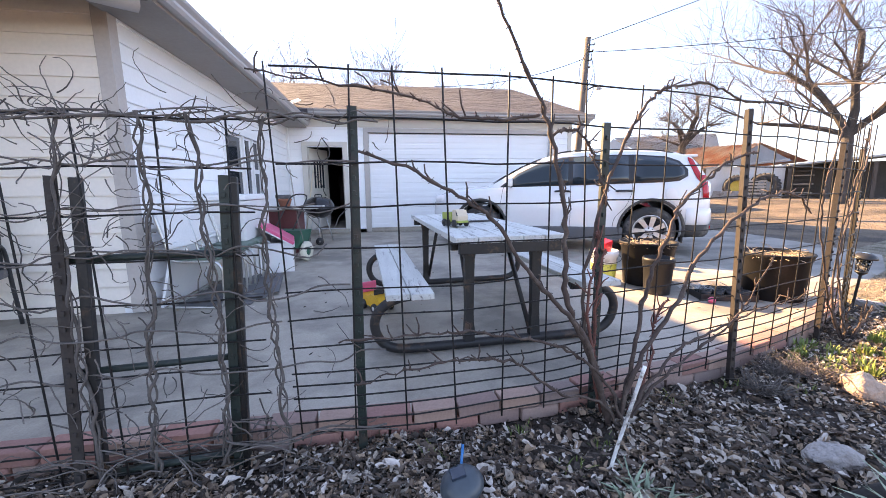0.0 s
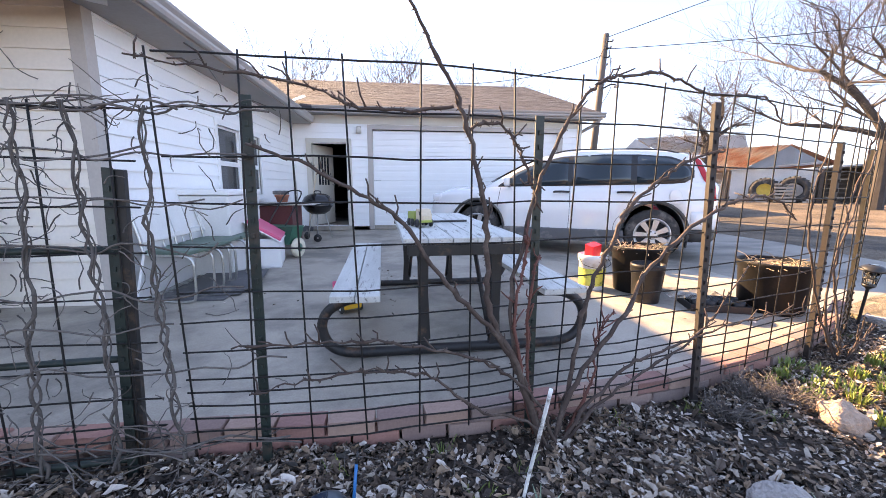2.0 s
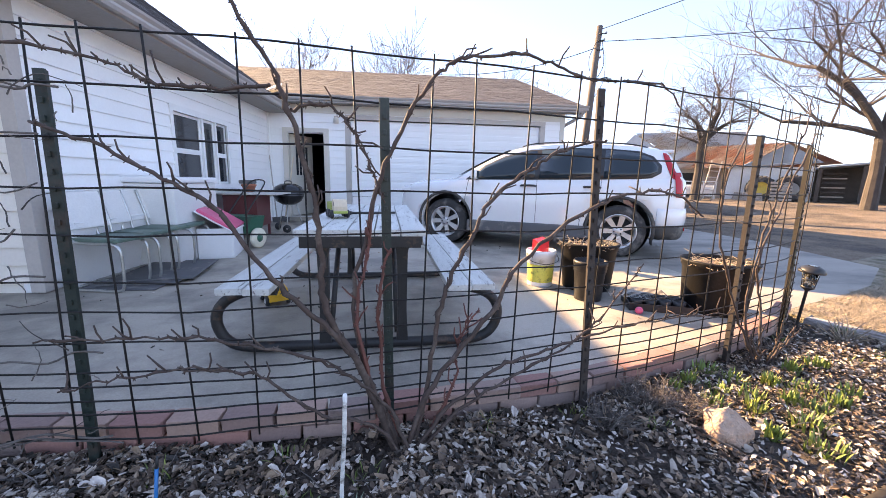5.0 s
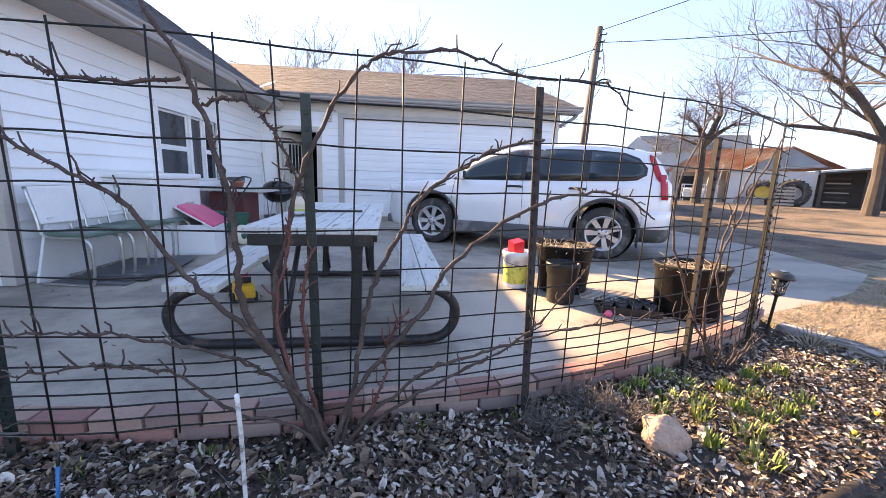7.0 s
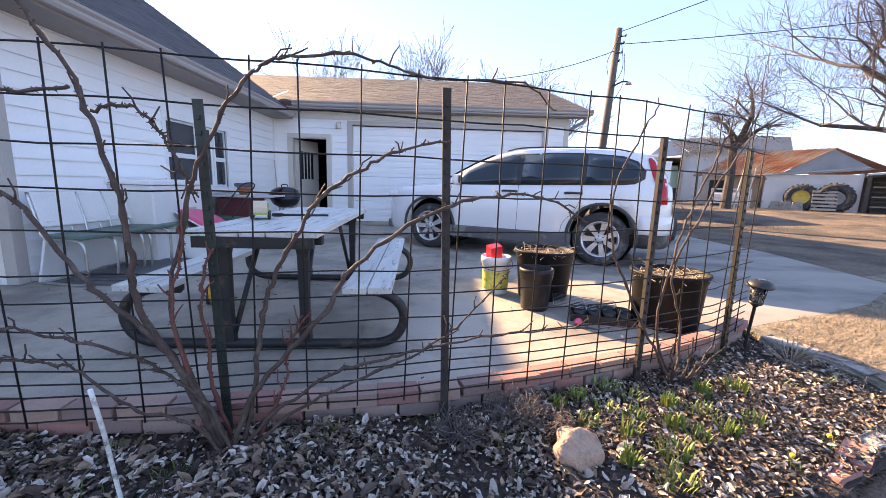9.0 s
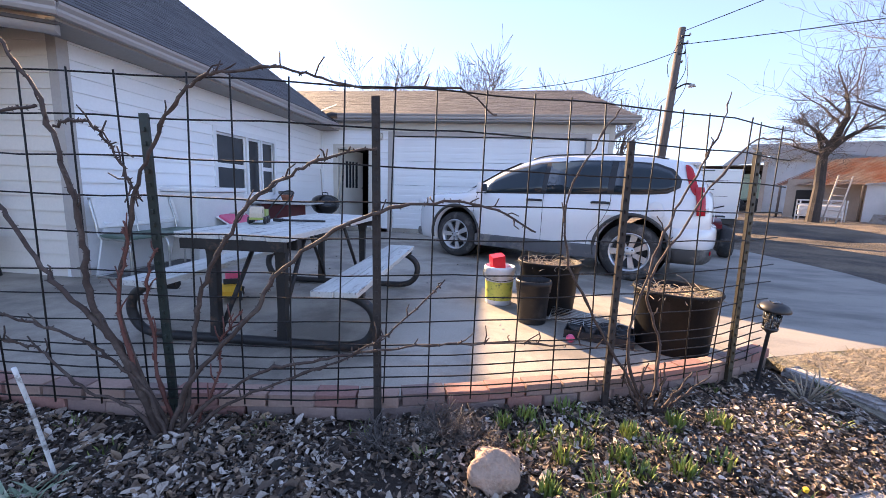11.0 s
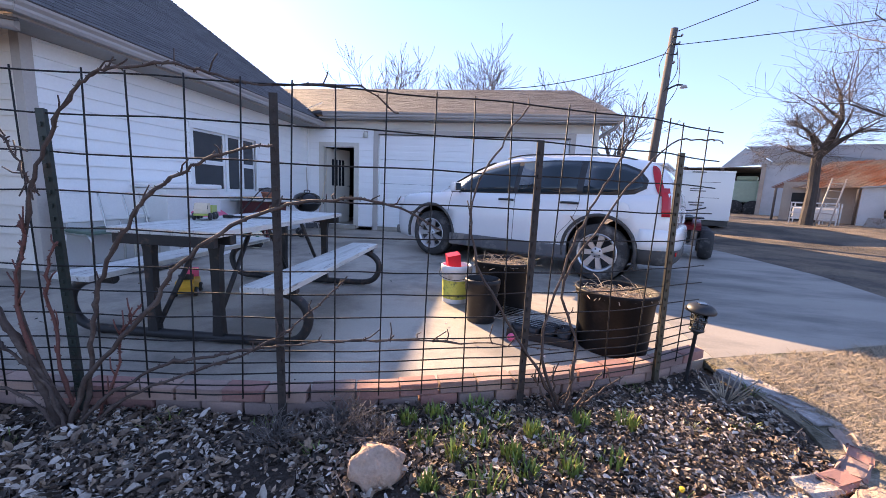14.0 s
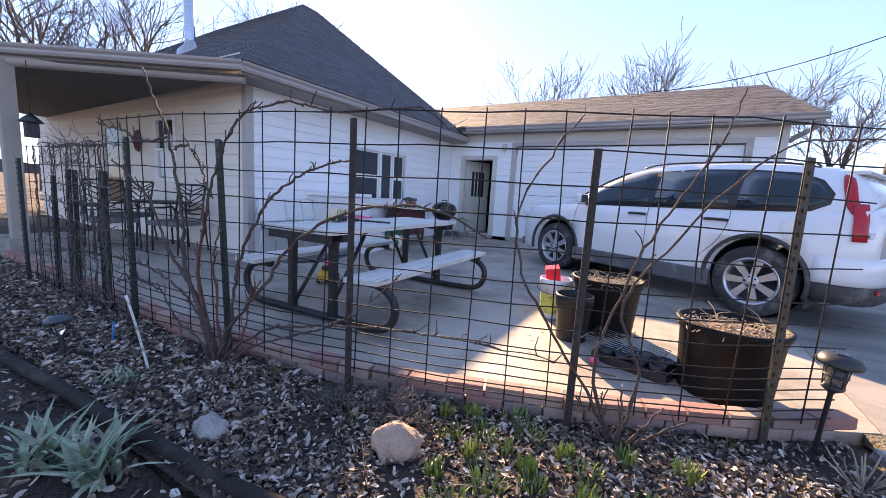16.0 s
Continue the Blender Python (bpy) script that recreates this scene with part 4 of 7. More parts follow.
            part("rim", rim, ALLOY, wheel, "seven-spoke alloy rim")
            for k in range(5):
                a = 2 * math.pi * k / 5
                part("wheel_nut", lathe([(0.011, 0.08), (0.011, 0.107), (0.0, 0.108)], 6, wm @ pose(0.05 * math.cos(a), 0.05 * math.sin(a), 0)), BLACKPLASTIC, wheel)
    # the tail is short and rounded off in plan
    for ob in thing.children_recursive:
        if ob.name.split(".")[0] in ("wheel", "tyre", "rim", "wheel_nut", "wheel_well", "arch_trim", "mud_flap", "car_seat", "head_rest"):
            continue
        for v in ob.data.vertices:
            if v.co.x < -1.5:
                upper = -1.5 + (v.co.x + 1.5) * 0.76 + 0.10 * max(0.0, abs(v.co.y) - 0.62)
                over = min(0.0, v.co.x + 1.76)
                lower = v.co.x - over * 0.34 + 0.10 * max(0.0, abs(v.co.y) - 0.62) * min(1.0, -over * 4)
                k = min(1.0, max(0.0, (v.co.z - 0.74) / 0.2))
                v.co.x = lower + (upper - lower) * k
    # seats show faintly through the glass
    for x in (0.25, -0.75):
        for y in (0.36, -0.36):
            seat = part("car_seat", box(-0.1, 0.08, -0.22, 0.22, 0.5, 1.10, 0.06, pose(x, y, 0)), GREYTRIM, thing)
            part("head_rest", box(-0.05, 0.05, -0.12, 0.12, 1.12, 1.3, 0.04, pose(x - 0.04, y, 0)), GREYTRIM, seat)
    return thing


CARGLASS = mat("car_glass", (0.016, 0.026, 0.034), 0.03, vary=0.0, bump=0.0, spec=0.5)
fx, fy = 1.991 - 4.335, 6.56 - 5.39
ang = math.degrees(math.atan2(fy, fx))
side = Vector((-fy, fx, 0)).normalized()      # towards the car's left flank
mid = Vector(((1.991 + 4.335) / 2, (6.56 + 5.39) / 2, 0.012)) - side * 0.88
car(pose(mid.x, mid.y, 0.012, 0, 0, ang))


# ---- picnic table ----
def picnic_table(m):
    thing = empty("picnic_table", m, "weathered white-painted plank picnic table on a dark pipe frame", "picnic table")
    rnd = random.Random(5)
    for k in range(5):
        x = -0.36 + 0.144 * (k + 0.5)
        part("plank", box(x - 0.069, x + 0.069, -1.03 + rnd.uniform(-0.01, 0.01), 1.03, 0.725, 0.763, 0.005), OLDWOOD, thing)
    for sx in (-0.63, 0.63):
        for d in (-0.072, 0.072):
            part("bench_plank", box(sx + d - 0.069, sx + d + 0.069, -1.03 + rnd.uniform(-0.01, 0.01), 1.03, 0.405, 0.443, 0.005), OLDWOOD, thing)
    for sy in (-0.86, 0.86):
        hoop = [(-0.50, sy, 0.385), (-0.68, sy, 0.375), (-0.80, sy, 0.31), (-0.84, sy, 0.21), (-0.80, sy, 0.10), (-0.70, sy, 0.045), (-0.5, sy, 0.036), (0.0, sy, 0.036), (0.5, sy, 0.036), (0.70, sy, 0.045), (0.80, sy, 0.10), (0.84, sy, 0.21), (0.80, sy, 0.31), (0.68, sy, 0.375), (0.50, sy, 0.385)]
        part("hoop_pipe", tube(curve_points(hoop, 4), 0.031, 10), DARKSTEEL, thing)
        for sx in (-0.23, 0.23):
            part("leg", prism([(sx - 0.05, 0.70), (sx + 0.05, 0.70), (sx + 0.032, 0.60), (sx + 0.026, 0.25), (sx + 0.036, 0.04), (sx - 0.036, 0.04), (sx - 0.026, 0.25), (sx - 0.032, 0.60)], 0.05, "y", sy - 0.025), DARKSTEEL, thing)
        part("top_rail", box(-0.35, 0.35, sy - 0.03, sy + 0.03, 0.665, 0.724, 0.006), DARKSTEEL, thing)
        for sx in (-0.63, 0.63):
            part("bench_bracket", box(sx - 0.14, sx + 0.14, sy - 0.025, sy + 0.025, 0.375, 0.404, 0.004), DARKSTEEL, thing)
        s = -1 if sy > 0 else 1
        for sx in (-0.2, 0.2):
            part("brace", tube([(sx, sy, 0.10), (sx * 0.9, sy + s * 0.46, 0.715)], 0.017, 8), DARKSTEEL, thing)
    for y0 in (-1.02, 0.98):
        part("end_batten", box(-0.33, 0.33, y0, y0 + 0.04, 0.66, 0.724, 0.004), DARKSTEEL, thing, "dark end board")
    return thing


picnic_table(pose(1.03, 3.36, 0.012, 0, 0, 2.7))


# ---- pots and buckets ----
PLASTICBROWN = mat("dark_nursery_plastic", (0.009, 0.0085, 0.0085), 0.6, vary=0.3, scale=5, fine=60, bump=0.15, dist=0.004, second=(0.022, 0.019, 0.017), amount=0.2, second_scale=4, spec=0.2)
STRAW = mat("dry_stem", (0.34, 0.275, 0.195), 0.9, vary=0.25, scale=9, fine=90, bump=0.2, island=0.35)
PAILWHITE = mat("white_pail_plastic", (0.72, 0.73, 0.74), 0.35, vary=0.06, scale=6, fine=40, bump=0.03, second=(0.5, 0.48, 0.45), amount=0.2, second_scale=8)
LABELYELLOW = mat("yellow_label", (0.62, 0.60, 0.10), 0.5, vary=0.1, bump=0.0, second=(0.16, 0.20, 0.06), amount=0.35, second_scale=22)
REDPLASTIC = mat("red_plastic", (0.72, 0.025, 0.035), 0.35, vary=0.08, bump=0.0)


def tub(m, r_top, r_bot, h, label, soil=True, seed=0, ribs=18):
    thing = empty("plant_tub", m, label, "plant pot", "tubs on the patio")
    bm = lathe([(0.0, 0.0), (r_bot, 0.0), (r_bot + 0.004, 0.01), (r_top * 0.965, h - 0.07), (r_top, h - 0.06), (r_top + 0.006, h - 0.03), (r_top + 0.016, h - 0.012), (r_top + 0.014, h), (r_top, h + 0.002), (r_top - 0.012, h - 0.01), (r_top - 0.02, h - 0.08), (0.0, h - 0.08)], 40)
    for v in bm.verts:
        rr = Vector((v.co.x, v.co.y))
        if rr.length > 0.05 and v.co.z < h - 0.065:
            a = math.atan2(v.co.y, v.co.x)
            v.co.x *= 1 + 0.006 * math.sin(a * ribs)
            v.co.y *= 1 + 0.006 * math.sin(a * ribs)
    part("tub_body", bm, PLASTICBROWN, thing)
    if soil:
        rnd = random.Random(seed)
        part("potting_soil", lathe([(0.0, h - 0.04), (r_top * 0.5, h - 0.035), (r_top - 0.02, h - 0.06)], 24), STRAWSOIL, thing, "mulch and dry stems")
        bm = bmesh.new()
        for k in range(170):
            a, r = rnd.uniform(0, 6.28), r_top * math.sqrt(rnd.random()) * 0.93
            p = Vector((r * math.cos(a), r * math.sin(a), h - 0.045))
            b = rnd.uniform(0, 6.28)
            l = rnd.uniform(0.03, 0.14)
            up = rnd.uniform(0.0, 0.5) * (1 if rnd.random() < 0.35 else 0.3)
            add_tube(bm, [p, p + Vector((math.cos(b) * l * 0.5, math.sin(b) * l * 0.5, l * up + 0.01)), p + Vector((math.cos(b) * l, math.sin(b) * l, l * up * 1.6))], 0.0028, 4, False)
        st = part("stem_tangle", bm, STRAW, thing, "tangle of dry stems")
        st["kind"] = "stuff"
    return thing


STRAWSOIL = mat("pot_mulch", (0.17, 0.12, 0.085), 0.95, vary=0.5, scale=12, fine=80, bump=0.8, dist=0.02)
tub(pose(3.935, 3.13, 0.012), 0.268, 0.232, 0.43, "large dark brown plastic tub of dry stems", seed=1)
tub(pose(3.15, 3.85, 0.012), 0.272, 0.225, 0.46, "dark plastic tub of mulch and dry stems", seed=2, ribs=14)
bk = empty("black_bucket", pose(2.975, 3.45, 0.012), "empty dark grey plastic bucket with ribbed rim", "bucket")
part("bucket_body", lathe([(0.0, 0.0), (0.115, 0.0), (0.118, 0.01), (0.132, 0.26), (0.140, 0.265), (0.138, 0.285), (0.144, 0.29), (0.142, 0.315), (0.148, 0.32), (0.148, 0.345), (0.142, 0.36), (0.134, 0.36), (0.134, 0.30), (0.112, 0.02), (0.0, 0.02)], 36), mat("dark_grey_pail", (0.016, 0.016, 0.017), 0.45, vary=0.2, scale=6, fine=50, bump=0.08, dist=0.003, spec=0.3, second=(0.04, 0.038, 0.036), amount=0.25, second_scale=5), bk)
wb = empty("white_bucket", pose(2.70, 3.95, 0.012), "white plastic pail with yellow label, red scoop leaning in it", "bucket")
part("bucket_body", lathe([(0.0, 0.0), (0.122, 0.0), (0.124, 0.01), (0.136, 0.29), (0.146, 0.295), (0.146, 0.32), (0.150, 0.325), (0.150, 0.355), (0.144, 0.365), (0.136, 0.365), (0.136, 0.30), (0.115, 0.02), (0.0, 0.02)], 36), PAILWHITE, wb)
part("paper_label", lathe([(0.1265, 0.045), (0.1345, 0.225)], 36), LABELYELLOW, wb, "yellow printed label with dark blotches")
part("bail_handle", tube(curve_points([(-0.15, 0, 0.33), (-0.14, -0.11, 0.27), (0.0, -0.155, 0.24), (0.14, -0.11, 0.27), (0.15, 0, 0.33)], 5), 0.003, 6), WIRE, wb)
sc = empty("red_scoop", pose(2.68, 3.93, 0.33, 12, -10, 20), "red plastic scoop standing in the white pail", "scoop")
bm = bmesh.new()
for a, b, c, d in ((-0.062, 0.062, -0.05, -0.046), (-0.062, 0.062, 0.046, 0.05), (-0.062, -0.058, -0.046, 0.046), (0.058, 0.062, -0.046, 0.046)):
    add_box(bm, a, b, c, d, 0.0, 0.16, bevel=0.001)
add_box(bm, -0.062, 0.062, -0.05, 0.05, 0.152, 0.16)
part("scoop_body", bm, REDPLASTIC, sc)
part("scoop_handle", tube([(0, 0, -0.2), (0, 0, 0.0)], 0.014, 8), REDPLASTIC, sc)


# ---- things along the house wall ----
GREENSEAT = mat("green_vinyl_seat", (0.10, 0.15, 0.12), 0.5, vary=0.2, scale=6, fine=60, bump=0.1)
CHAIRBACK = mat("white_vinyl_back", (0.72, 0.71, 0.69), 0.45, vary=0.07, scale=5, fine=60, bump=0.06)
TUBING = mat("chair_tubing", (0.50, 0.50, 0.48), 0.3, metal=0.9, vary=0.2, scale=12, fine=80, bump=0.05)
PINK = mat("pink_plastic", (0.66, 0.11, 0.22), 0.4, vary=0.08, bump=0.02)
MAROON = mat("maroon_cabinet", (0.12, 0.03, 0.03), 0.5, vary=0.2, bump=0.05)
GREENPLASTIC = mat("green_plastic", (0.03, 0.12, 0.075), 0.4, vary=0.15, bump=0.03)
CREAMPLASTIC = mat("cream_plastic", (0.70, 0.66, 0.52), 0.5, vary=0.1, bump=0.02)
YELLOWPLASTIC = mat("yellow_plastic", (0.72, 0.42, 0.03), 0.4, vary=0.08, bump=0.0)
LIMEPLASTIC = mat("lime_plastic", (0.34, 0.40, 0.08), 0.4, vary=0.08, bump=0.0)
TANPLASTIC = mat("tan_plastic", (0.62, 0.52, 0.38), 0.45, vary=0.1, bump=0.0)
ENAMEL = mat("black_enamel", (0.012, 0.012, 0.014), 0.15, vary=0.1, bump=0.0)
TERRACOTTA = mat("terracotta", (0.38, 0.15, 0.09), 0.85, vary=0.2, bump=0.15)
PLYWOOD = mat("pale_board", (0.55, 0.53, 0.50), 0.7, vary=0.15, bump=0.1)


def tube_chair(m, label):
    """A cantilever kitchen chair of bent tube: seat pad, back pad, two runners."""
    thing = empty("chair", m, label, "chair", "metal chairs by the wall")
    for sy in (-0.21, 0.21):
        part("side_tube", tube(curve_points([(-0.26, sy, 0.86), (-0.19, sy, 0.60), (-0.15, sy, 0.45), (0.05, sy, 0.43), (0.20, sy, 0.43), (0.27, sy, 0.38), (0.28, sy, 0.25), (0.27, sy, 0.07), (0.22, sy, 0.016), (0.0, sy, 0.014), (-0.24, sy, 0.014)], 4), 0.0125, 8), TUBING, thing)
    part("rear_tube", tube([(-0.24, -0.21, 0.014), (-0.24, 0.21, 0.014)], 0.0125, 8), TUBING, thing)
    part("seat", box(-0.17, 0.24, -0.205, 0.205, 0.435, 0.475, 0.015), GREENSEAT, thing, "dull green seat pad")
    part("backrest", box(-0.02, 0.02, -0.20, 0.20, -0.17, 0.17, 0.018, pose(-0.222, 0, 0.70, 0, -15, 0)), CHAIRBACK, thing, "off-white padded back")
    return thing


tube_chair(pose(-1.36, 3.98, 0.012, 0, 0, -8), "bent-tube chair with white back and green seat")
tube_chair(pose(-1.37, 4.31, 0.012, 0, 0, -5), "bent-tube chair with white back and green seat")
tube_chair(pose(-1.38, 4.65, 0.012, 0, 0, -2), "bent-tube chair with white back and green seat")
tube_chair(pose(-1.36, 5.00, 0.012, 0, 0, 3), "bent-tube chair with white back and green seat")
bd = empty("leaning_board", pose(-1.70, 4.0, 0.012, 0, 14, 0), "white sheet of board leaning on the house wall", "board")
part("sheet", box(-0.012, 0.012, -0.14, 0.85, 0.0, 0.62, 0.003), WHITE, bd)
for k in range(3):
    mt = empty("doormat", pose(-1.25 + 0.05 * k, 4.25 + 0.12 * k, 0.014 + 0.014 * k, 0, 0, 5 * k), "grey flat mat lying under the chairs", "mat", "mats under the chairs")
    part("mat_body", box(-0.33, 0.33, -0.45, 0.45, 0, 0.012, 0.004), CLADDING, mt)
# white chest under the window
ch = empty("storage_chest", pose(-1.50, 5.18, 0.012), "white upright storage chest against the house wall", "chest")
part("body", box(-0.30, 0.26, -0.36, 0.62, 0.0, 0.93, 0.02), CHAIRBACK, ch)
part("lid", box(-0.31, 0.28, -0.38, 0.64, 0.935, 1.0, 0.02), WHITE, ch)
part("latch_label", box(0.262, 0.266, 0.25, 0.43, 0.60, 0.64), GREYTRIM, ch, "small grey label strip")
# white tote with a pink lid, tilted
bn = empty("toy_bin", pose(-1.10, 5.55, 0.012, 0, 0, 12), "white plastic tote with a tilted pink lid", "storage tote")
bm = bmesh.new()
for a, b, c, d in ((-0.20, 0.20, -0.34, -0.33), (-0.20, 0.20, 0.33, 0.34), (-0.20, -0.19, -0.33, 0.33), (0.19, 0.20, -0.33, 0.33)):
    add_box(bm, a, b, c, d, 0.0, 0.38, bevel=0.003)
add_box(bm, -0.20, 0.20, -0.34, 0.34, 0.0, 0.012)
part("tote_body", bm, WHITE, bn)
part("lid", box(-0.23, 0.23, -0.37, 0.37, -0.02, 0.02, 0.012, pose(0.02, 0, 0.49, 0, 33, 0)), PINK, bn, "pink lid propped at a slant")
part("lid_rim", box(-0.25, 0.25, -0.39, 0.39, -0.03, -0.015, 0.006, pose(0.02, 0, 0.485, 0, 33, 0)), WHITE, bn)
# lawn spreader
sp = empty("lawn_spreader", pose(-1.15, 6.15, 0.012, 0, 0, -20), "green plastic lawn spreader with pale wheels", "spreader")
part("hopper", prism([(-0.30, 0.20), (0.30, 0.20), (0.38, 0.46), (-0.38, 0.46)], 0.28, "y", -0.14), GREENPLASTIC, sp)
for sx in (-0.36, 0.36):
    w = part("wheel", lathe([(0.06, -0.03), (0.13, -0.035), (0.145, -0.02), (0.145, 0.02), (0.13, 0.035), (0.06, 0.03)], 24, pose(sx, 0, 0.145, 0, 90, 0)), CREAMPLASTIC, sp, "pale plastic wheel")
    part("hub", lathe([(0.0, -0.04), (0.062, -0.03), (0.062, 0.03), (0.0, 0.04)], 16, pose(sx, 0, 0.145, 0, 90, 0)), GREENPLASTIC, w)
part("handle", tube(curve_points([(-0.15, -0.05, 0.4), (-0.15, 0.3, 0.75), (-0.12, 0.5, 0.95), (0.12, 0.5, 0.95), (0.15, 0.3, 0.75), (0.15, -0.05, 0.4)], 4), 0.011, 8), DARKSTEEL, sp)
# maroon cabinet with a pale board on top
cb = empty("side_table", pose(-1.33, 7.07, 0.012), "maroon cabinet with a pale board laid on top", "table")
part("cabinet_body", box(-0.26, 0.26, -0.32, 0.32, 0.20, 0.72, 0.008), MAROON, cb)
for sx in (-0.23, 0.23):
    for sy in (-0.29, 0.29):
        part("leg", box(sx - 0.02, sx + 0.02, sy - 0.02, sy + 0.02, 0.0, 0.2, 0.003), MAROON, cb)
part("board_top", box(-0.38, 0.62, -0.45, 0.35, 0.735, 0.76, 0.004), PLYWOOD, cb)
fp = empty("flower_pot", pose(-1.35, 7.22, 0.772), "terracotta pot with a grey tray on it", "flower pot")
part("pot_body", lathe([(0.0, 0.0), (0.08, 0.0), (0.11, 0.10), (0.12, 0.10), (0.122, 0.13), (0.105, 0.13), (0.0, 0.11)], 20), TERRACOTTA, fp)
part("tray", box(-0.13, 0.10, -0.10, 0.10, 0.135, 0.20, 0.02), CLADDING, fp)
# kettle grill
gr = empty("kettle_grill", pose(-0.88, 7.86, 0.012), "black kettle barbecue grill on three legs", "grill")
part("bowl", lathe([(0.0, 0.50), (0.12, 0.51), (0.22, 0.57), (0.275, 0.66), (0.285, 0.71), (0.275, 0.71), (0.0, 0.69)], 28), ENAMEL, gr)
lid = part("lid", lathe([(0.29, 0.712), (0.285, 0.76), (0.24, 0.84), (0.14, 0.895), (0.0, 0.91)], 28), ENAMEL, gr)
part("lid_handle", tube(curve_points([(-0.06, 0, 0.90), (-0.05, 0, 0.945), (0.05, 0, 0.945), (0.06, 0, 0.90)], 4), 0.01, 8), BLACKPLASTIC, lid)
for a in (0.6, 2.7, 4.8):
    part("leg", tube([(0.13 * math.cos(a), 0.13 * math.sin(a), 0.54), (0.27 * math.cos(a), 0.27 * math.sin(a), 0.03)], 0.011, 8), TUBING, gr)
for a in (2.7, 4.8):
    part("wheel", lathe([(0.02, -0.012), (0.07, -0.014), (0.075, 0.0), (0.07, 0.014), (0.02, 0.012)], 18, pose(0.29 * math.cos(a), 0.29 * math.sin(a), 0.075, 0, 90, math.degrees(a))), BLACKPLASTIC, gr)
part("side_shelf", box(-0.62, -0.29, -0.20, 0.20, 0.66, 0.685, 0.006), PLYWOOD, gr, "pale side shelf")
# tools leaning in the inner corner
for k, (x, y, lean) in enumerate(((-1.56, 9.28, 5), (-1.44, 9.41, 9))):
    tl = empty("garden_tool", pose(x, y, 0.012, -4, lean * (1 if k else -1), 0), "long-handled tool leaning in the corner", "garden tool", "tools in the corner")
    part("shaft", tube([(0, 0, 0.1), (0, 0, 1.5)], 0.014, 8), TANPLASTIC if k else GREYTRIM, tl)
    part("head", box(-0.1, 0.1, -0.015, 0.015, 0.0, 0.12, 0.006), CLADDING, tl)


# ---- toys ----
def toy_truck(m, cab, bed, wheel, label):
    thing = empty("toy_truck", m, label, "toy truck", "toy trucks")
    part("chassis", box(-0.15, 0.15, -0.07, 0.07, 0.05, 0.075, 0.006), bed, thing)
    part("cab", prism([(0.03, 0.075), (0.14, 0.075), (0.145, 0.12), (0.11, 0.185), (0.045, 0.19), (0.03, 0.17)], 0.13, "y", -0.065), cab, thing)
    part("cab_window", prism([(0.118, 0.125), (0.142, 0.125), (0.112, 0.172), (0.10, 0.172)], 0.134, "y", -0.067), BLACKPLASTIC, thing)
    bm = bmesh.new()
    for a, b, c, d in ((-0.16, 0.02, -0.075, -0.068), (-0.16, 0.02, 0.068, 0.075), (-0.16, -0.153, -0.068, 0.068), (0.013, 0.02, -0.068, 0.068)):
        add_box(bm, a, b, c, d, 0.078, 0.155, bevel=0.002)
    add_box(bm, -0.16, 0.02, -0.075, 0.075, 0.076, 0.086)
    part("dump_bed", bm, bed, thing)
    for x in (-0.11, -0.03, 0.09):
        for sy in (-0.08, 0.08):
            w = part("wheel", lathe([(0.0, -0.014), (0.036, -0.014), (0.042, -0.006), (0.042, 0.006), (0.036, 0.014), (0.0, 0.014)], 16, pose(x, sy, 0.043, 90, 0, 0)), BLACKPLASTIC, thing)
            part("hub", lathe([(0.0, -0.018), (0.02, -0.018), (0.02, 0.018), (0.0, 0.018)], 10, pose(x, sy, 0.043, 90, 0, 0)), wheel, w)
    return thing


toy_truck(pose(0.85, 2.97, 0.777, 0, 0, -68) @ Matrix.Scale(0.68, 4), TANPLASTIC, LIMEPLASTIC, BLACKPLASTIC, "tan and lime toy dump truck on the picnic table")
bar = empty("pry_bar", Matrix(), "black steel bar lying across the picnic table", "tool")
part("shaft", tube([(0.920, 3.180, 0.790), (1.240, 3.280, 0.788)], 0.009, 8), BLACKPLASTIC, bar)
part("head", box(-0.045, 0.03, -0.02, 0.02, -0.012, 0.014, 0.006, pose(0.890, 3.180, 0.790)), BLACKPLASTIC, bar)
tr = empty("ride_on_toy", pose(0.235, 3.45, 0.012, 0, 0, -60) @ Matrix.Scale(0.85, 4), "yellow and pink ride-on toy car on the patio", "toy car")
part("toy_body", prism([(-0.18, 0.05), (0.17, 0.05), (0.19, 0.12), (0.15, 0.17), (0.02, 0.18), (-0.02, 0.15), (-0.18, 0.16)], 0.17, "y", -0.085), YELLOWPLASTIC, tr)
part("back_panel", box(-0.17, -0.14, -0.08, 0.08, 0.16, 0.27, 0.015), PINK, tr, "pink back rest")
part("steering_wheel", lathe([(0.035, 0.0), (0.045, 0.008), (0.035, 0.016)], 16, pose(0.05, 0, 0.20, 0, 25, 0)), BLACKPLASTIC, tr)
part("windscreen", box(0.06, 0.075, -0.07, 0.07, 0.175, 0.235, 0.005), BLACKPLASTIC, tr)
for x in (-0.12, 0.11):
    for sy in (-0.095, 0.095):
        part("wheel", lathe([(0.0, -0.016), (0.045, -0.016), (0.052, 0.0), (0.045, 0.016), (0.0, 0.016)], 16, pose(x, sy, 0.052, 90, 0, 0)), BLACKPLASTIC, tr)
        part("hub", lathe([(0.0, -0.02), (0.02, -0.02), (0.02, 0.02), (0.0, 0.02)], 10, pose(x, sy, 0.052, 90, 0, 0)), PAILWHITE, tr)
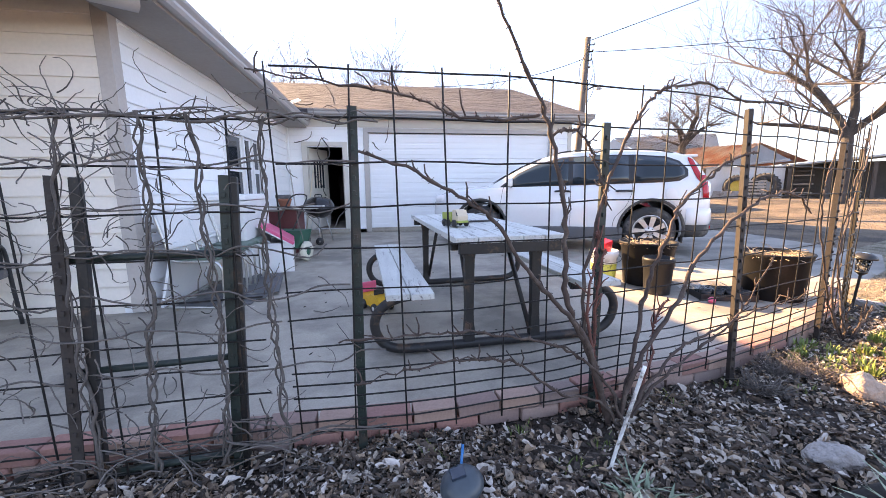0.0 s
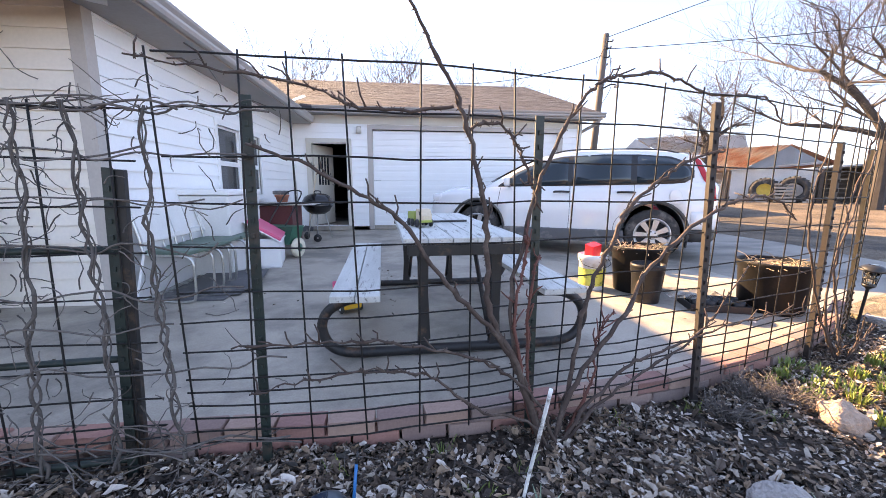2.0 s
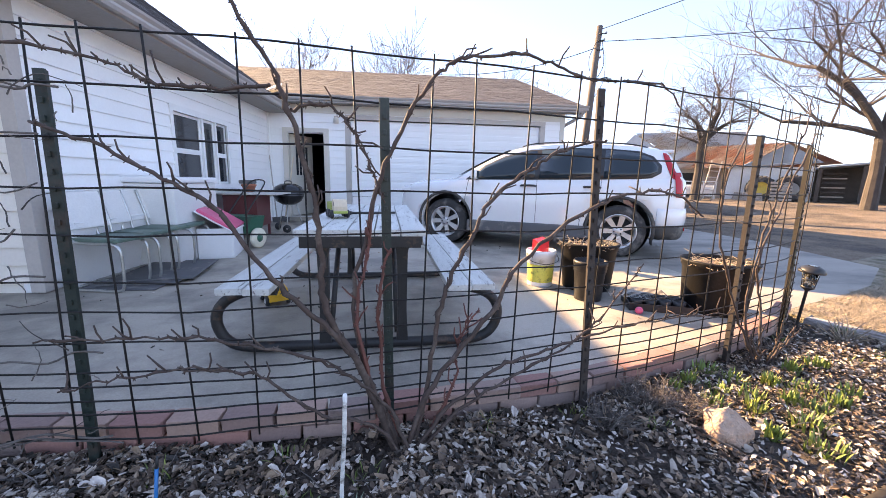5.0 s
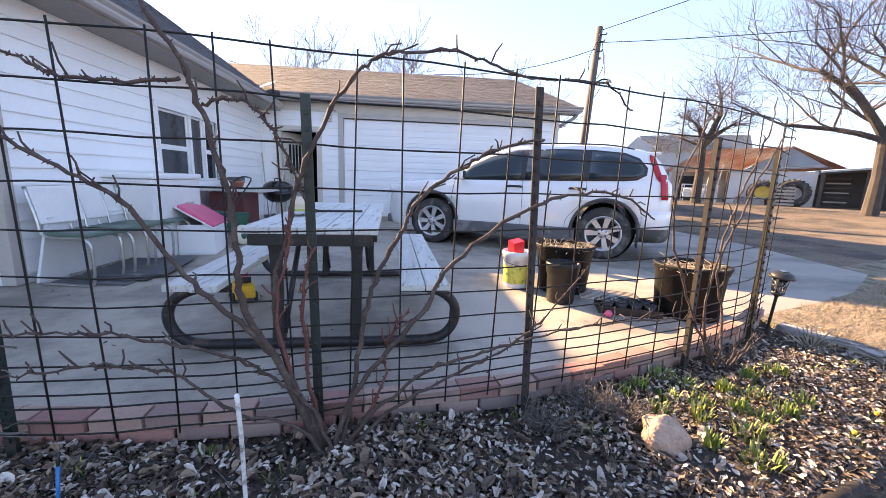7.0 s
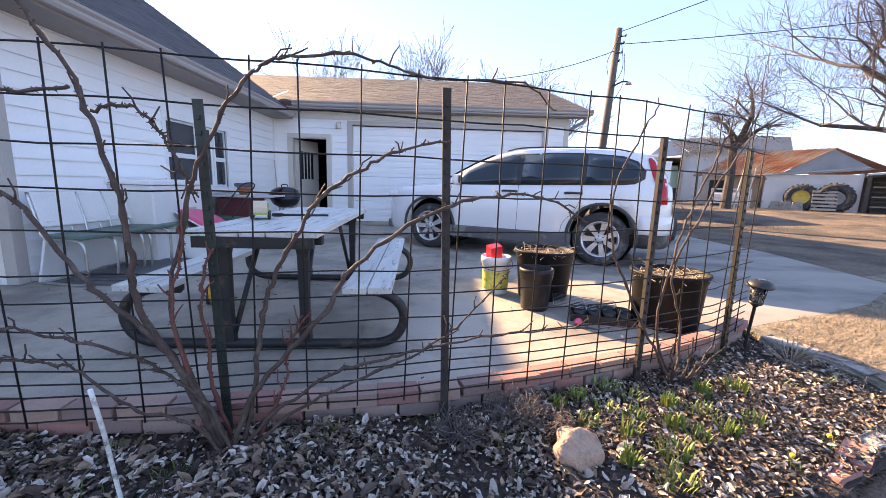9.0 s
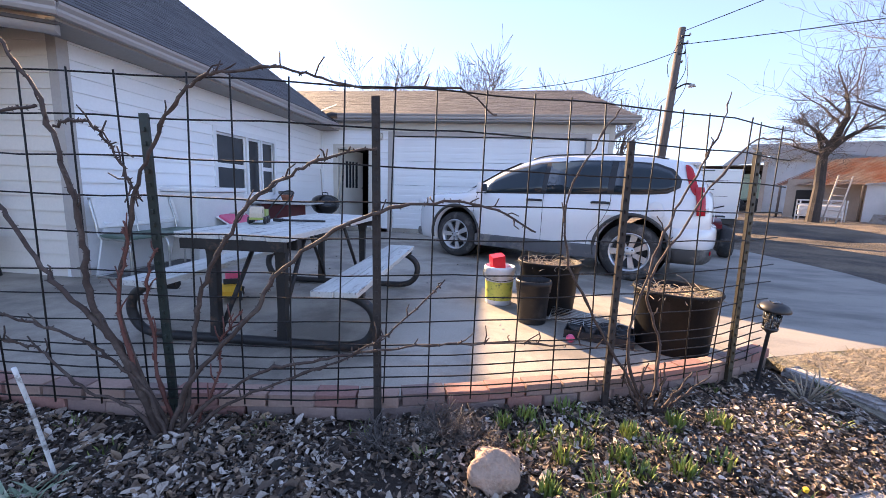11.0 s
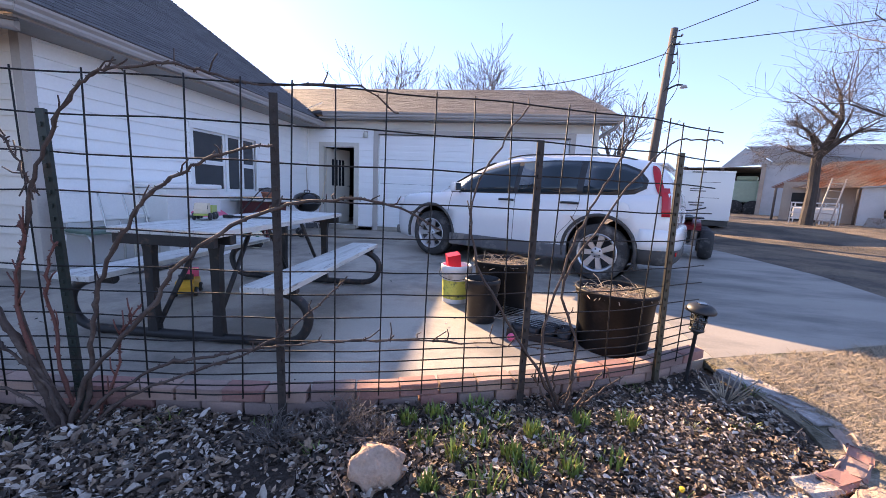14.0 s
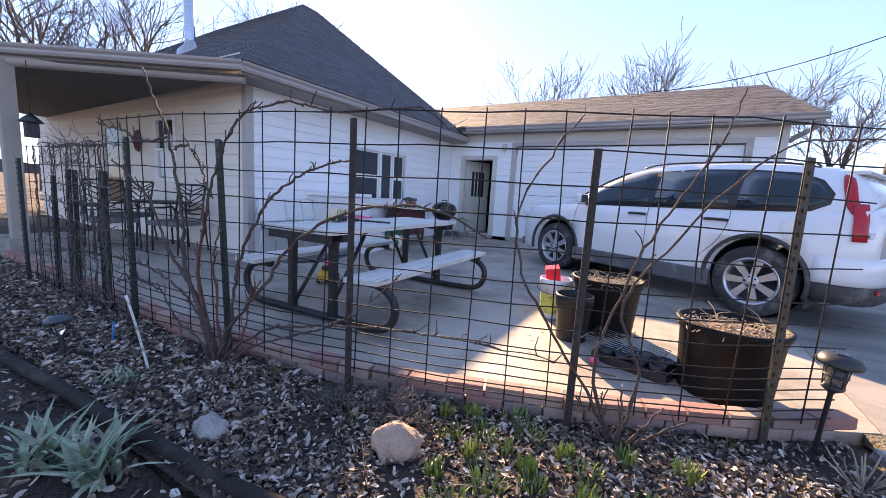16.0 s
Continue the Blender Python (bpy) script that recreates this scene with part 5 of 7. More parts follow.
# tray with a wire rack between the tubs
ty = empty("nursery_tray", pose(3.46, 3.20, 0.012, 0, 0, -18), "black nursery tray with small pots", "tray")
bm = bmesh.new()
for a, b, c, d in ((-0.24, 0.24, -0.15, -0.143), (-0.24, 0.24, 0.143, 0.15), (-0.24, -0.233, -0.143, 0.143), (0.233, 0.24, -0.143, 0.143)):
    add_box(bm, a, b, c, d, 0, 0.06)
add_box(bm, -0.24, 0.24, -0.15, 0.15, 0, 0.006)
part("tray_body", bm, BLACKPLASTIC, ty)
for i in range(4):
    for j in range(2):
        part("cell_pot", lathe([(0.0, 0.008), (0.04, 0.008), (0.052, 0.085), (0.047, 0.085), (0.038, 0.02), (0.0, 0.02)], 12, pose(-0.17 + 0.11 * i, -0.07 + 0.13 * j, 0)), BLACKPLASTIC, ty)
rk = empty("wire_rack", pose(3.375, 3.34, 0.10, 4, 3, -14), "wire rack resting on the nursery tray", "rack")
for k in range(9):
    part("rung", tube([(-0.26, -0.14 + 0.035 * k, 0), (0.26, -0.14 + 0.035 * k, 0)], 0.0025, 5), TUBING, rk)
for sx in (-0.26, 0.0, 0.26):
    part("rail", tube([(sx, -0.15, -0.004), (sx, 0.15, -0.004)], 0.0035, 5), TUBING, rk)
rb = empty("red_ball", pose(3.22, 3.05, 0.035), "small faded red ball on the concrete", "ball")
part("ball_body", lathe([(0.0, -0.032), (0.017, -0.027), (0.029, -0.013), (0.032, 0.0), (0.029, 0.013), (0.017, 0.027), (0.0, 0.032)], 14), PINK, rb)


# ---- garden lights and stakes ----
LAMPGLASS = glass("lamp_glass", (0.92, 0.93, 0.92), 0.15)
SOLARCELL = mat("solar_cell", (0.02, 0.03, 0.05), 0.15, vary=0.1, bump=0.0)


def path_light(m, label, h=0.46):
    thing = empty("solar_path_light", m, label, "garden light", "solar path lights")
    part("stake", lathe([(0.006, -0.12), (0.011, 0.0), (0.012, h - 0.19), (0.02, h - 0.18), (0.045, h - 0.165), (0.05, h - 0.15), (0.0, h - 0.148)], 14), BLACKPLASTIC, thing)
    part("lens", lathe([(0.038, h - 0.148), (0.05, h - 0.05), (0.047, h - 0.05), (0.035, h - 0.148)], 20), LAMPGLASS, thing, "clear ribbed lens")
    for k in range(6):
        a = k * math.pi / 3
        part("cage_bar", tube([(0.043 * math.cos(a), 0.043 * math.sin(a), h - 0.15), (0.056 * math.cos(a), 0.056 * math.sin(a), h - 0.048)], 0.0035, 6), BLACKPLASTIC, thing)
    part("cage_ring", lathe([(0.046, h - 0.105), (0.053, h - 0.103), (0.053, h - 0.096), (0.047, h - 0.094)], 20), BLACKPLASTIC, thing)
    cap = part("cap", lathe([(0.058, h - 0.048), (0.092, h - 0.046), (0.095, h - 0.036), (0.075, h - 0.012), (0.05, h), (0.0, h + 0.004)], 24), BLACKPLASTIC, thing)
    part("solar_panel", box(-0.028, 0.028, -0.028, 0.028, h + 0.003, h + 0.006, 0.001), SOLARCELL, cap)
    return thing


path_light(pose(4.255, 2.70, 0.0, 3, 2, 0) @ Matrix.Diagonal((0.86, 0.86, 1, 1)), "black solar path light with clear lens at the border's end", 0.49)
dome = empty("solar_dome_light", pose(0.56, 1.105, 0.0, 0, -16, 0), "dark solar light with a domed cap leaning in the bed", "garden light")
part("stake", lathe([(0.004, -0.10), (0.013, 0.0), (0.014, 0.12), (0.02, 0.135), (0.0, 0.137)], 12), BLACKPLASTIC, dome)
part("lens", lathe([(0.012, 0.136), (0.024, 0.16), (0.03, 0.20), (0.0, 0.202)], 16), LAMPGLASS, dome)
for k in range(4):
    a = math.pi * (k / 2 + 0.25)
    part("cage_bar", tube([(0.014 * math.cos(a), 0.014 * math.sin(a), 0.13), (0.034 * math.cos(a), 0.034 * math.sin(a), 0.165), (0.044 * math.cos(a), 0.044 * math.sin(a), 0.212)], 0.003, 6), BLACKPLASTIC, dome)
cap = part("cap", lathe([(0.03, 0.204), (0.064, 0.206), (0.067, 0.216), (0.058, 0.238), (0.038, 0.254), (0.0, 0.26)], 24), mat("slate_plastic", (0.05, 0.065, 0.08), 0.35, vary=0.15, bump=0.05), dome)
part("solar_panel", box(-0.022, 0.022, -0.022, 0.022, 0.256, 0.264, 0.002), SOLARCELL, cap)
stk = empty("white_stake", Matrix(), "thin weathered white stake leaning in the bed", "stake")
part("rod", tube(curve_points([(1.112, 1.32, -0.05), (1.122, 1.292, 0.1), (1.14, 1.251, 0.3), (1.152, 1.213, 0.467)], 4), 0.0065, 7), mat("flaking_white_paint", (0.72, 0.72, 0.70), 0.7, vary=0.2, bump=0.3, second=(0.2, 0.18, 0.16), amount=0.35, second_scale=25), stk)
bl = empty("garden_spike", Matrix(), "thin blue plastic spike with a black tip", "garden spike")
part("spike", tube([(0.537, 1.34, -0.05), (0.556, 1.35, 0.16)], 0.0055, 7), mat("blue_plastic", (0.02, 0.16, 0.42), 0.4, vary=0.1, bump=0.0), bl)
part("tip", tube([(0.556, 1.35, 0.158), (0.561, 1.352, 0.20)], [0.0052, 0.0035], 7), BLACKPLASTIC, bl)

# ---- rocks and edging ----
ROCKTAN = mat("tan_sandstone", (0.40, 0.285, 0.21), 0.9, vary=0.22, scale=9, fine=70, bump=0.7, dist=0.02, second=(0.30, 0.20, 0.14), amount=0.35, second_scale=7)
ROCKGREY = mat("grey_limestone", (0.36, 0.33, 0.31), 0.9, vary=0.25, scale=9, fine=70, bump=0.8, dist=0.02, second=(0.22, 0.18, 0.16), amount=0.35, second_scale=6)


def rock(m, size, material, label, seed):
    bm = bmesh.new()
    bmesh.ops.create_icosphere(bm, subdivisions=4, radius=1)
    off = Vector((seed * 7.1, seed * 3.3, 0))
    for v in bm.verts:
        d = v.co.normalized()
        f = 1 + 0.22 * noise.noise(d * 1.1 + off) + 0.20 * noise.noise(d * 2.2 + off) + 0.035 * noise.noise(d * 8 + off)
        v.co = Vector((d.x * size[0], d.y * size[1], d.z * size[2])) * f
        v.co.z = max(v.co.z, -size[2] * 0.5)
    ob = part("rock", bm, material, None, smooth=True)
    ob.matrix_basis = m
    return tagged(ob, label, "rock", "rocks in the bed")


rock(pose(2.68, 1.575, 0.03, 0, 10, 30), (0.105, 0.085, 0.08), ROCKTAN, "rounded tan sandstone rock in the flower bed", 1)
rock(pose(1.97, 1.19, 0.03, 6, 0, -15), (0.095, 0.065, 0.058), ROCKGREY, "pale angular limestone rock beside the edging", 2)
rock(pose(4.76, 1.53, 0.05, 0, 0, 20), (0.16, 0.11, 0.08), ROCKTAN, "flat brown rock on the border", 3)
rock(pose(4.47, 1.73, 0.03, 0, 0, 50), (0.10, 0.07, 0.05), ROCKTAN, "small brown rock on the border", 4)
EDGEBLACK = mat("dusty_black_edging", (0.026, 0.023, 0.021), 0.85, vary=0.35, scale=7, fine=70, bump=0.4, dist=0.004, spec=0.25, second=(0.06, 0.05, 0.042), amount=0.3, second_scale=6)
edge = empty("garden_edging", Matrix(), "black rounded plastic lawn edging along the bed", "edging")
pts = curve_points([(-3.0, 0.72, 0.015), (-1.2, 0.80, 0.02), (0.47, 0.91, 0.025), (1.0, 0.96, 0.025), (1.63, 1.00, 0.025), (1.95, 1.03, 0.03), (2.3, 1.06, 0.025), (2.85, 1.18, 0.015), (3.25, 1.31, 0.0)], 8)
part("edging_roll", tube(pts, 0.029, 10), EDGEBLACK, edge)
part("edging_skirt", tube([p - Vector((0, 0, 0.035)) for p in pts], 0.014, 6), EDGEBLACK, edge)
PALEPAVER = mat("faded_paver", (0.36, 0.27, 0.22), 0.9, vary=0.2, scale=9, fine=80, bump=0.5, dist=0.006)
pav = empty("paver_border", Matrix(), "crooked border of flat pavers and stones round the bed's end", "border")
rnd = random.Random(21)
path = curve_points([(4.55, 2.88, 0), (4.70, 2.60, 0), (4.74, 2.35, 0), (4.71, 2.13, 0), (4.54, 1.95, 0), (4.27, 1.80, 0), (3.94, 1.65, 0), (3.61, 1.48, 0)], 4)
for i in range(0, len(path) - 2, 2):
    p, q = path[i], path[i + 2]
    bm = box(-0.088 * rnd.uniform(0.7, 1.1), 0.088, -(0.075 if i <= 8 else 0.048) * rnd.uniform(0.7, 1.1), (0.075 if i <= 8 else 0.048) * rnd.uniform(0.7, 1.15), -0.025, 0.025, 0.008)
    for v in bm.verts:
        v.co += Vector((rnd.uniform(-1, 1), rnd.uniform(-1, 1), rnd.uniform(-1, 1))) * 0.011
    ob = part("paver", bm, rnd.choice((BRICKS, ROCKGREY, PALEPAVER)) if i > 8 else ROCKGREY, pav)
    c = (p + q) / 2
    ob.matrix_basis = pose(c.x, c.y, -0.006 + rnd.uniform(-0.008, 0.008), rnd.uniform(-4, 4), rnd.uniform(-5, 5), math.degrees(math.atan2(q.y - p.y, q.x - p.x)) + rnd.uniform(-8, 8))


# ---- gate of steel tube at the house end of the fence ----
gate = empty("steel_gate", Matrix(), "dark steel gate frame overgrown with bare vines", "gate")
GATEX = [(-0.735, 1.555), (-0.262, 1.60)]
for (x, y) in GATEX:
    part("stile", box(-0.015, 0.015, -0.015, 0.015, 0.0, 1.115, 0.004, pose(x, y, 0, 0, 3.0 if x < -0.4 else 2.3, 7)), DARKSTEEL, gate)
for z in (0.055, 0.45, 0.845):
    part("rail", tube([(GATEX[0][0] - 0.01, GATEX[0][1], z), (GATEX[1][0], GATEX[1][1], z)], 0.013, 8), POSTGREEN, gate)
t_post(-0.785, 1.53, 1.12, POSTRUST, "dark rusty steel post wound with vine", (0.055, 0.0), 6, 0.034)
t_post(-0.285, 1.585, 1.12, POSTGREEN, "dark steel gate post wound with vine", (0.04, 0.0), 6, 0.032)
t_post(-1.07, 1.51, 1.06, POSTRUST, "dark steel post at the vine's edge", (0.06, 0.0), 6, 0.034)
t_post(-1.83, 1.49, 1.2, POSTGREEN, "dark steel post under the porch edge", (0.0, 0.0), 6, 0.034)
fence_panel(0.0, 1.58, 0.06, 0.2032, -0.17)

# ---- porch ----
PORCHPOST = mat("tan_porch_post", (0.36, 0.32, 0.27), 0.7, vary=0.1, bump=0.1)
pp = empty("porch_post", pose(-3.75, 1.84, 0.0), "tan square porch post on a pale block", "porch post", kind="structure")
part("shaft", box(-0.08, 0.08, -0.08, 0.08, 0.2, 2.43, 0.006), PORCHPOST, pp)
part("block", box(-0.12, 0.12, -0.12, 0.12, 0.0, 0.2, 0.015), CONCRETE, pp, "pale concrete block")
pw = empty("window_2", pose(HX - S_LEN + S_HOLES[0][0], HY, 0), "tall narrow white window under the porch", "window", kind="structure")
a, b, c, d = S_HOLES[0]
w = b - a
fr = bmesh.new()
for p, q, r, s in ((-0.06, 0, c - 0.06, d + 0.06), (w, w + 0.06, c - 0.06, d + 0.06), (0, w, d, d + 0.06), (0, w, c - 0.06, c), (0, w, (c + d) / 2 - 0.02, (c + d) / 2 + 0.02)):
    add_box(fr, p, q, -0.03, 0.08, r, s, bevel=0.003)
part("window_frame", fr, WHITE, pw)
part("pane", box(0, w, 0.03, 0.036, c, d), GLASSDARK, pw)
part("blind", box(0.02, w - 0.02, 0.02, 0.026, c + 0.02, (c + d) / 2 - 0.02), WHITE, pw, "white lowered blind")
a, b, c, d = S_HOLES[1]
pd = empty("door_2", pose(HX - S_LEN + a, HY, 0), "white storm door under the porch", "door", kind="structure")
w = b - a
fr = bmesh.new()
for p, q, r, s in ((0, 0.1, c, d), (w - 0.1, w, c, d), (0.1, w - 0.1, c, c + 0.5), (0.1, w - 0.1, d - 0.12, d)):
    add_box(fr, p, q, 0.0, 0.04, r, s, bevel=0.003)
part("door_leaf", fr, CREAM, pd)
part("pane", box(0.1, w - 0.1, 0.015, 0.02, c + 0.5, d - 0.12), GLASSDARK, pd)


def patio_chair(m, label):
    """A dark metal porch armchair with a lattice back."""
    thing = empty("patio_chair", m, label, "patio chair", "porch chairs")
    for sx in (-0.26, 0.26):
        part("side_frame", tube(curve_points([(sx, 0.26, 0.0), (sx, 0.24, 0.40), (sx, 0.22, 0.62), (sx, -0.05, 0.64), (sx, -0.22, 0.62), (sx, -0.26, 0.3), (sx, -0.30, 0.0)], 4), 0.014, 8), BLACKPLASTIC, thing)
        part("back_post", tube([(sx * 0.9, -0.20, 0.42), (sx * 0.9, -0.30, 1.0)], 0.014, 8), BLACKPLASTIC, thing)
    part("seat", box(-0.26, 0.26, -0.24, 0.26, 0.40, 0.47, 0.02), CLADDING, thing, "grey seat cushion")
    part("back_rail", tube([(-0.235, -0.30, 1.0), (0.235, -0.30, 1.0)], 0.014, 8), BLACKPLASTIC, thing)
    part("lower_rail", tube([(-0.235, -0.22, 0.56), (0.235, -0.22, 0.56)], 0.012, 8), BLACKPLASTIC, thing)
    for k in range(5):
        z0 = 0.58 + 0.08 * k
        for s in (-1, 1):
            part("lattice_bar", tube([(0.0, -0.225 - 0.18 * (z0 - 0.56), z0), (0.22 * s, -0.235 - 0.18 * (z0 - 0.5), min(z0 + 0.13, 0.99))], 0.009, 6), BLACKPLASTIC, thing)
    part("centre_bar", tube([(0.0, -0.22, 0.56), (0.0, -0.30, 1.0)], 0.009, 6), BLACKPLASTIC, thing)
    return thing


patio_chair(pose(-2.75, 3.25, 0.012, 0, 0, -160), "dark metal porch armchair with lattice back")
patio_chair(pose(-3.55, 2.75, 0.012, 0, 0, -95), "dark metal porch armchair facing the table")
patio_chair(pose(-4.3, 3.2, 0.012, 0, 0, 120), "dark metal porch armchair by the house wall")
pt = empty("patio_table", pose(-3.3, 3.3, 0.012), "tall dark metal porch table", "table")
part("tabletop", lathe([(0.0, 0.70), (0.40, 0.70), (0.41, 0.71), (0.40, 0.725), (0.0, 0.725)], 24), BLACKPLASTIC, pt)
for a in (0.8, 2.37, 3.94, 5.5):
    part("leg", tube([(0.32 * math.cos(a), 0.32 * math.sin(a), 0.70), (0.36 * math.cos(a), 0.36 * math.sin(a), 0.0)], 0.014, 8), BLACKPLASTIC, pt)
bf = empty("bird_feeder", pose(-3.45, 1.97, -0.24), "dark hanging bird feeder under the porch eave", "bird feeder")
part("feeder_roof", lathe([(0.0, 2.05), (0.12, 1.93), (0.11, 1.92), (0.0, 1.93)], 12), BLACKPLASTIC, bf)
part("feeder_box", box(-0.06, 0.06, -0.06, 0.06, 1.74, 1.93, 0.005), BLACKPLASTIC, bf)
part("hanger", tube([(0, 0, 2.05), (0, 0, 2.66)], 0.004, 5), WIRE, bf)
orn = empty("wall_ornament", pose(-5.09, HY - 0.03, 1.75), "dark red woven wall ornament beside the storm door", "ornament")
bm = bmesh.new()
for k in range(14):
    a = 2 * math.pi * k / 14
    add_tube(bm, [(0.05 * math.cos(a), 0, 0.07 * math.sin(a)), (0.12 * math.cos(a + 0.3), -0.02, 0.17 * math.sin(a + 0.3)), (0.15 * math.cos(a + 0.7), 0.0, 0.20 * math.sin(a + 0.7))], [0.022, 0.026, 0.008], 6)
part("woven_twigs", bm, MAROON, orn)
pipe = empty("stove_pipe", pose(-6.6, 5.45, 0), "shiny galvanised stove pipe through the roof", "stove pipe")
part("flue", lathe([(0.11, 3.7), (0.11, 7.6), (0.0, 7.6)], 20), mat("galvanised", (0.62, 0.64, 0.66), 0.25, metal=0.9, vary=0.1, bump=0.02), pipe)
part("flashing_cone", lathe([(0.30, 3.85), (0.26, 4.05), (0.13, 4.20), (0.11, 4.30)], 20), TUBING, pipe)


# ---- rose canes on the fence ----
BARKROSE = mat("rose_cane_bark", (0.062, 0.042, 0.034), 0.8, vary=0.3, scale=14, fine=90, bump=0.4, dist=0.004, second=(0.105, 0.08, 0.065), amount=0.4, second_scale=16)
BARKRED = mat("red_cane_bark", (0.13, 0.05, 0.038), 0.7, vary=0.3, scale=14, fine=90, bump=0.3, dist=0.003)
VINEBARK = mat("dry_vine_bark", (0.12, 0.105, 0.095), 0.9, vary=0.3, scale=16, fine=120, bump=0.5, dist=0.003, island=0.45)


def cane(thing, points, r0, r1, material, seed, thorns=26, twigs=6, name="cane"):
    """One cane with knots, thorns and a few side twigs."""
    rnd = random.Random(seed)
    pts = curve_points(points, 6)
    n = len(pts)
    pts = [p + Vector((rnd.uniform(-1, 1), rnd.uniform(-1, 1), rnd.uniform(-1, 1))) * 0.007 for p in pts]
    radii = [r0 + (r1 - r0) * i / (n - 1) * (1 + 0.0) + rnd.uniform(-0.0008, 0.0008) + (0.0022 if i % 9 == 4 else 0) for i in range(n)]
    bm = bmesh.new()
    add_tube(bm, pts, radii, 7)
    for k in range(thorns):
        i = rnd.randrange(2, n - 1)
        d = Vector((rnd.uniform(-1, 1), rnd.uniform(-0.6, 0.6), rnd.uniform(-1, 1))).normalized()
        add_tube(bm, [pts[i], pts[i] + d * (radii[i] + 0.008)], [0.0036, 0.0010], 4)
    for k in range(twigs):
        i = rnd.randrange(n // 4, n - 1)
        along = (pts[min(i + 1, n - 1)] - pts[i - 1]).normalized()
        d = (along * 0.5 + Vector((rnd.uniform(-0.6, 0.6), rnd.uniform(-0.25, 0.1), rnd.uniform(-0.1, 1.0)))).normalized()
        l = rnd.uniform(0.02, 0.095)
        q = pts[i] + d * l * 0.5 + Vector((rnd.uniform(-1, 1), 0, rnd.uniform(-1, 1))) * 0.012
        add_tube(bm, [pts[i], q, pts[i] + d * l], [max(0.0032, r1 * 0.9), 0.0032, 0.0026], 5)
    return part(name, bm, material, thing)


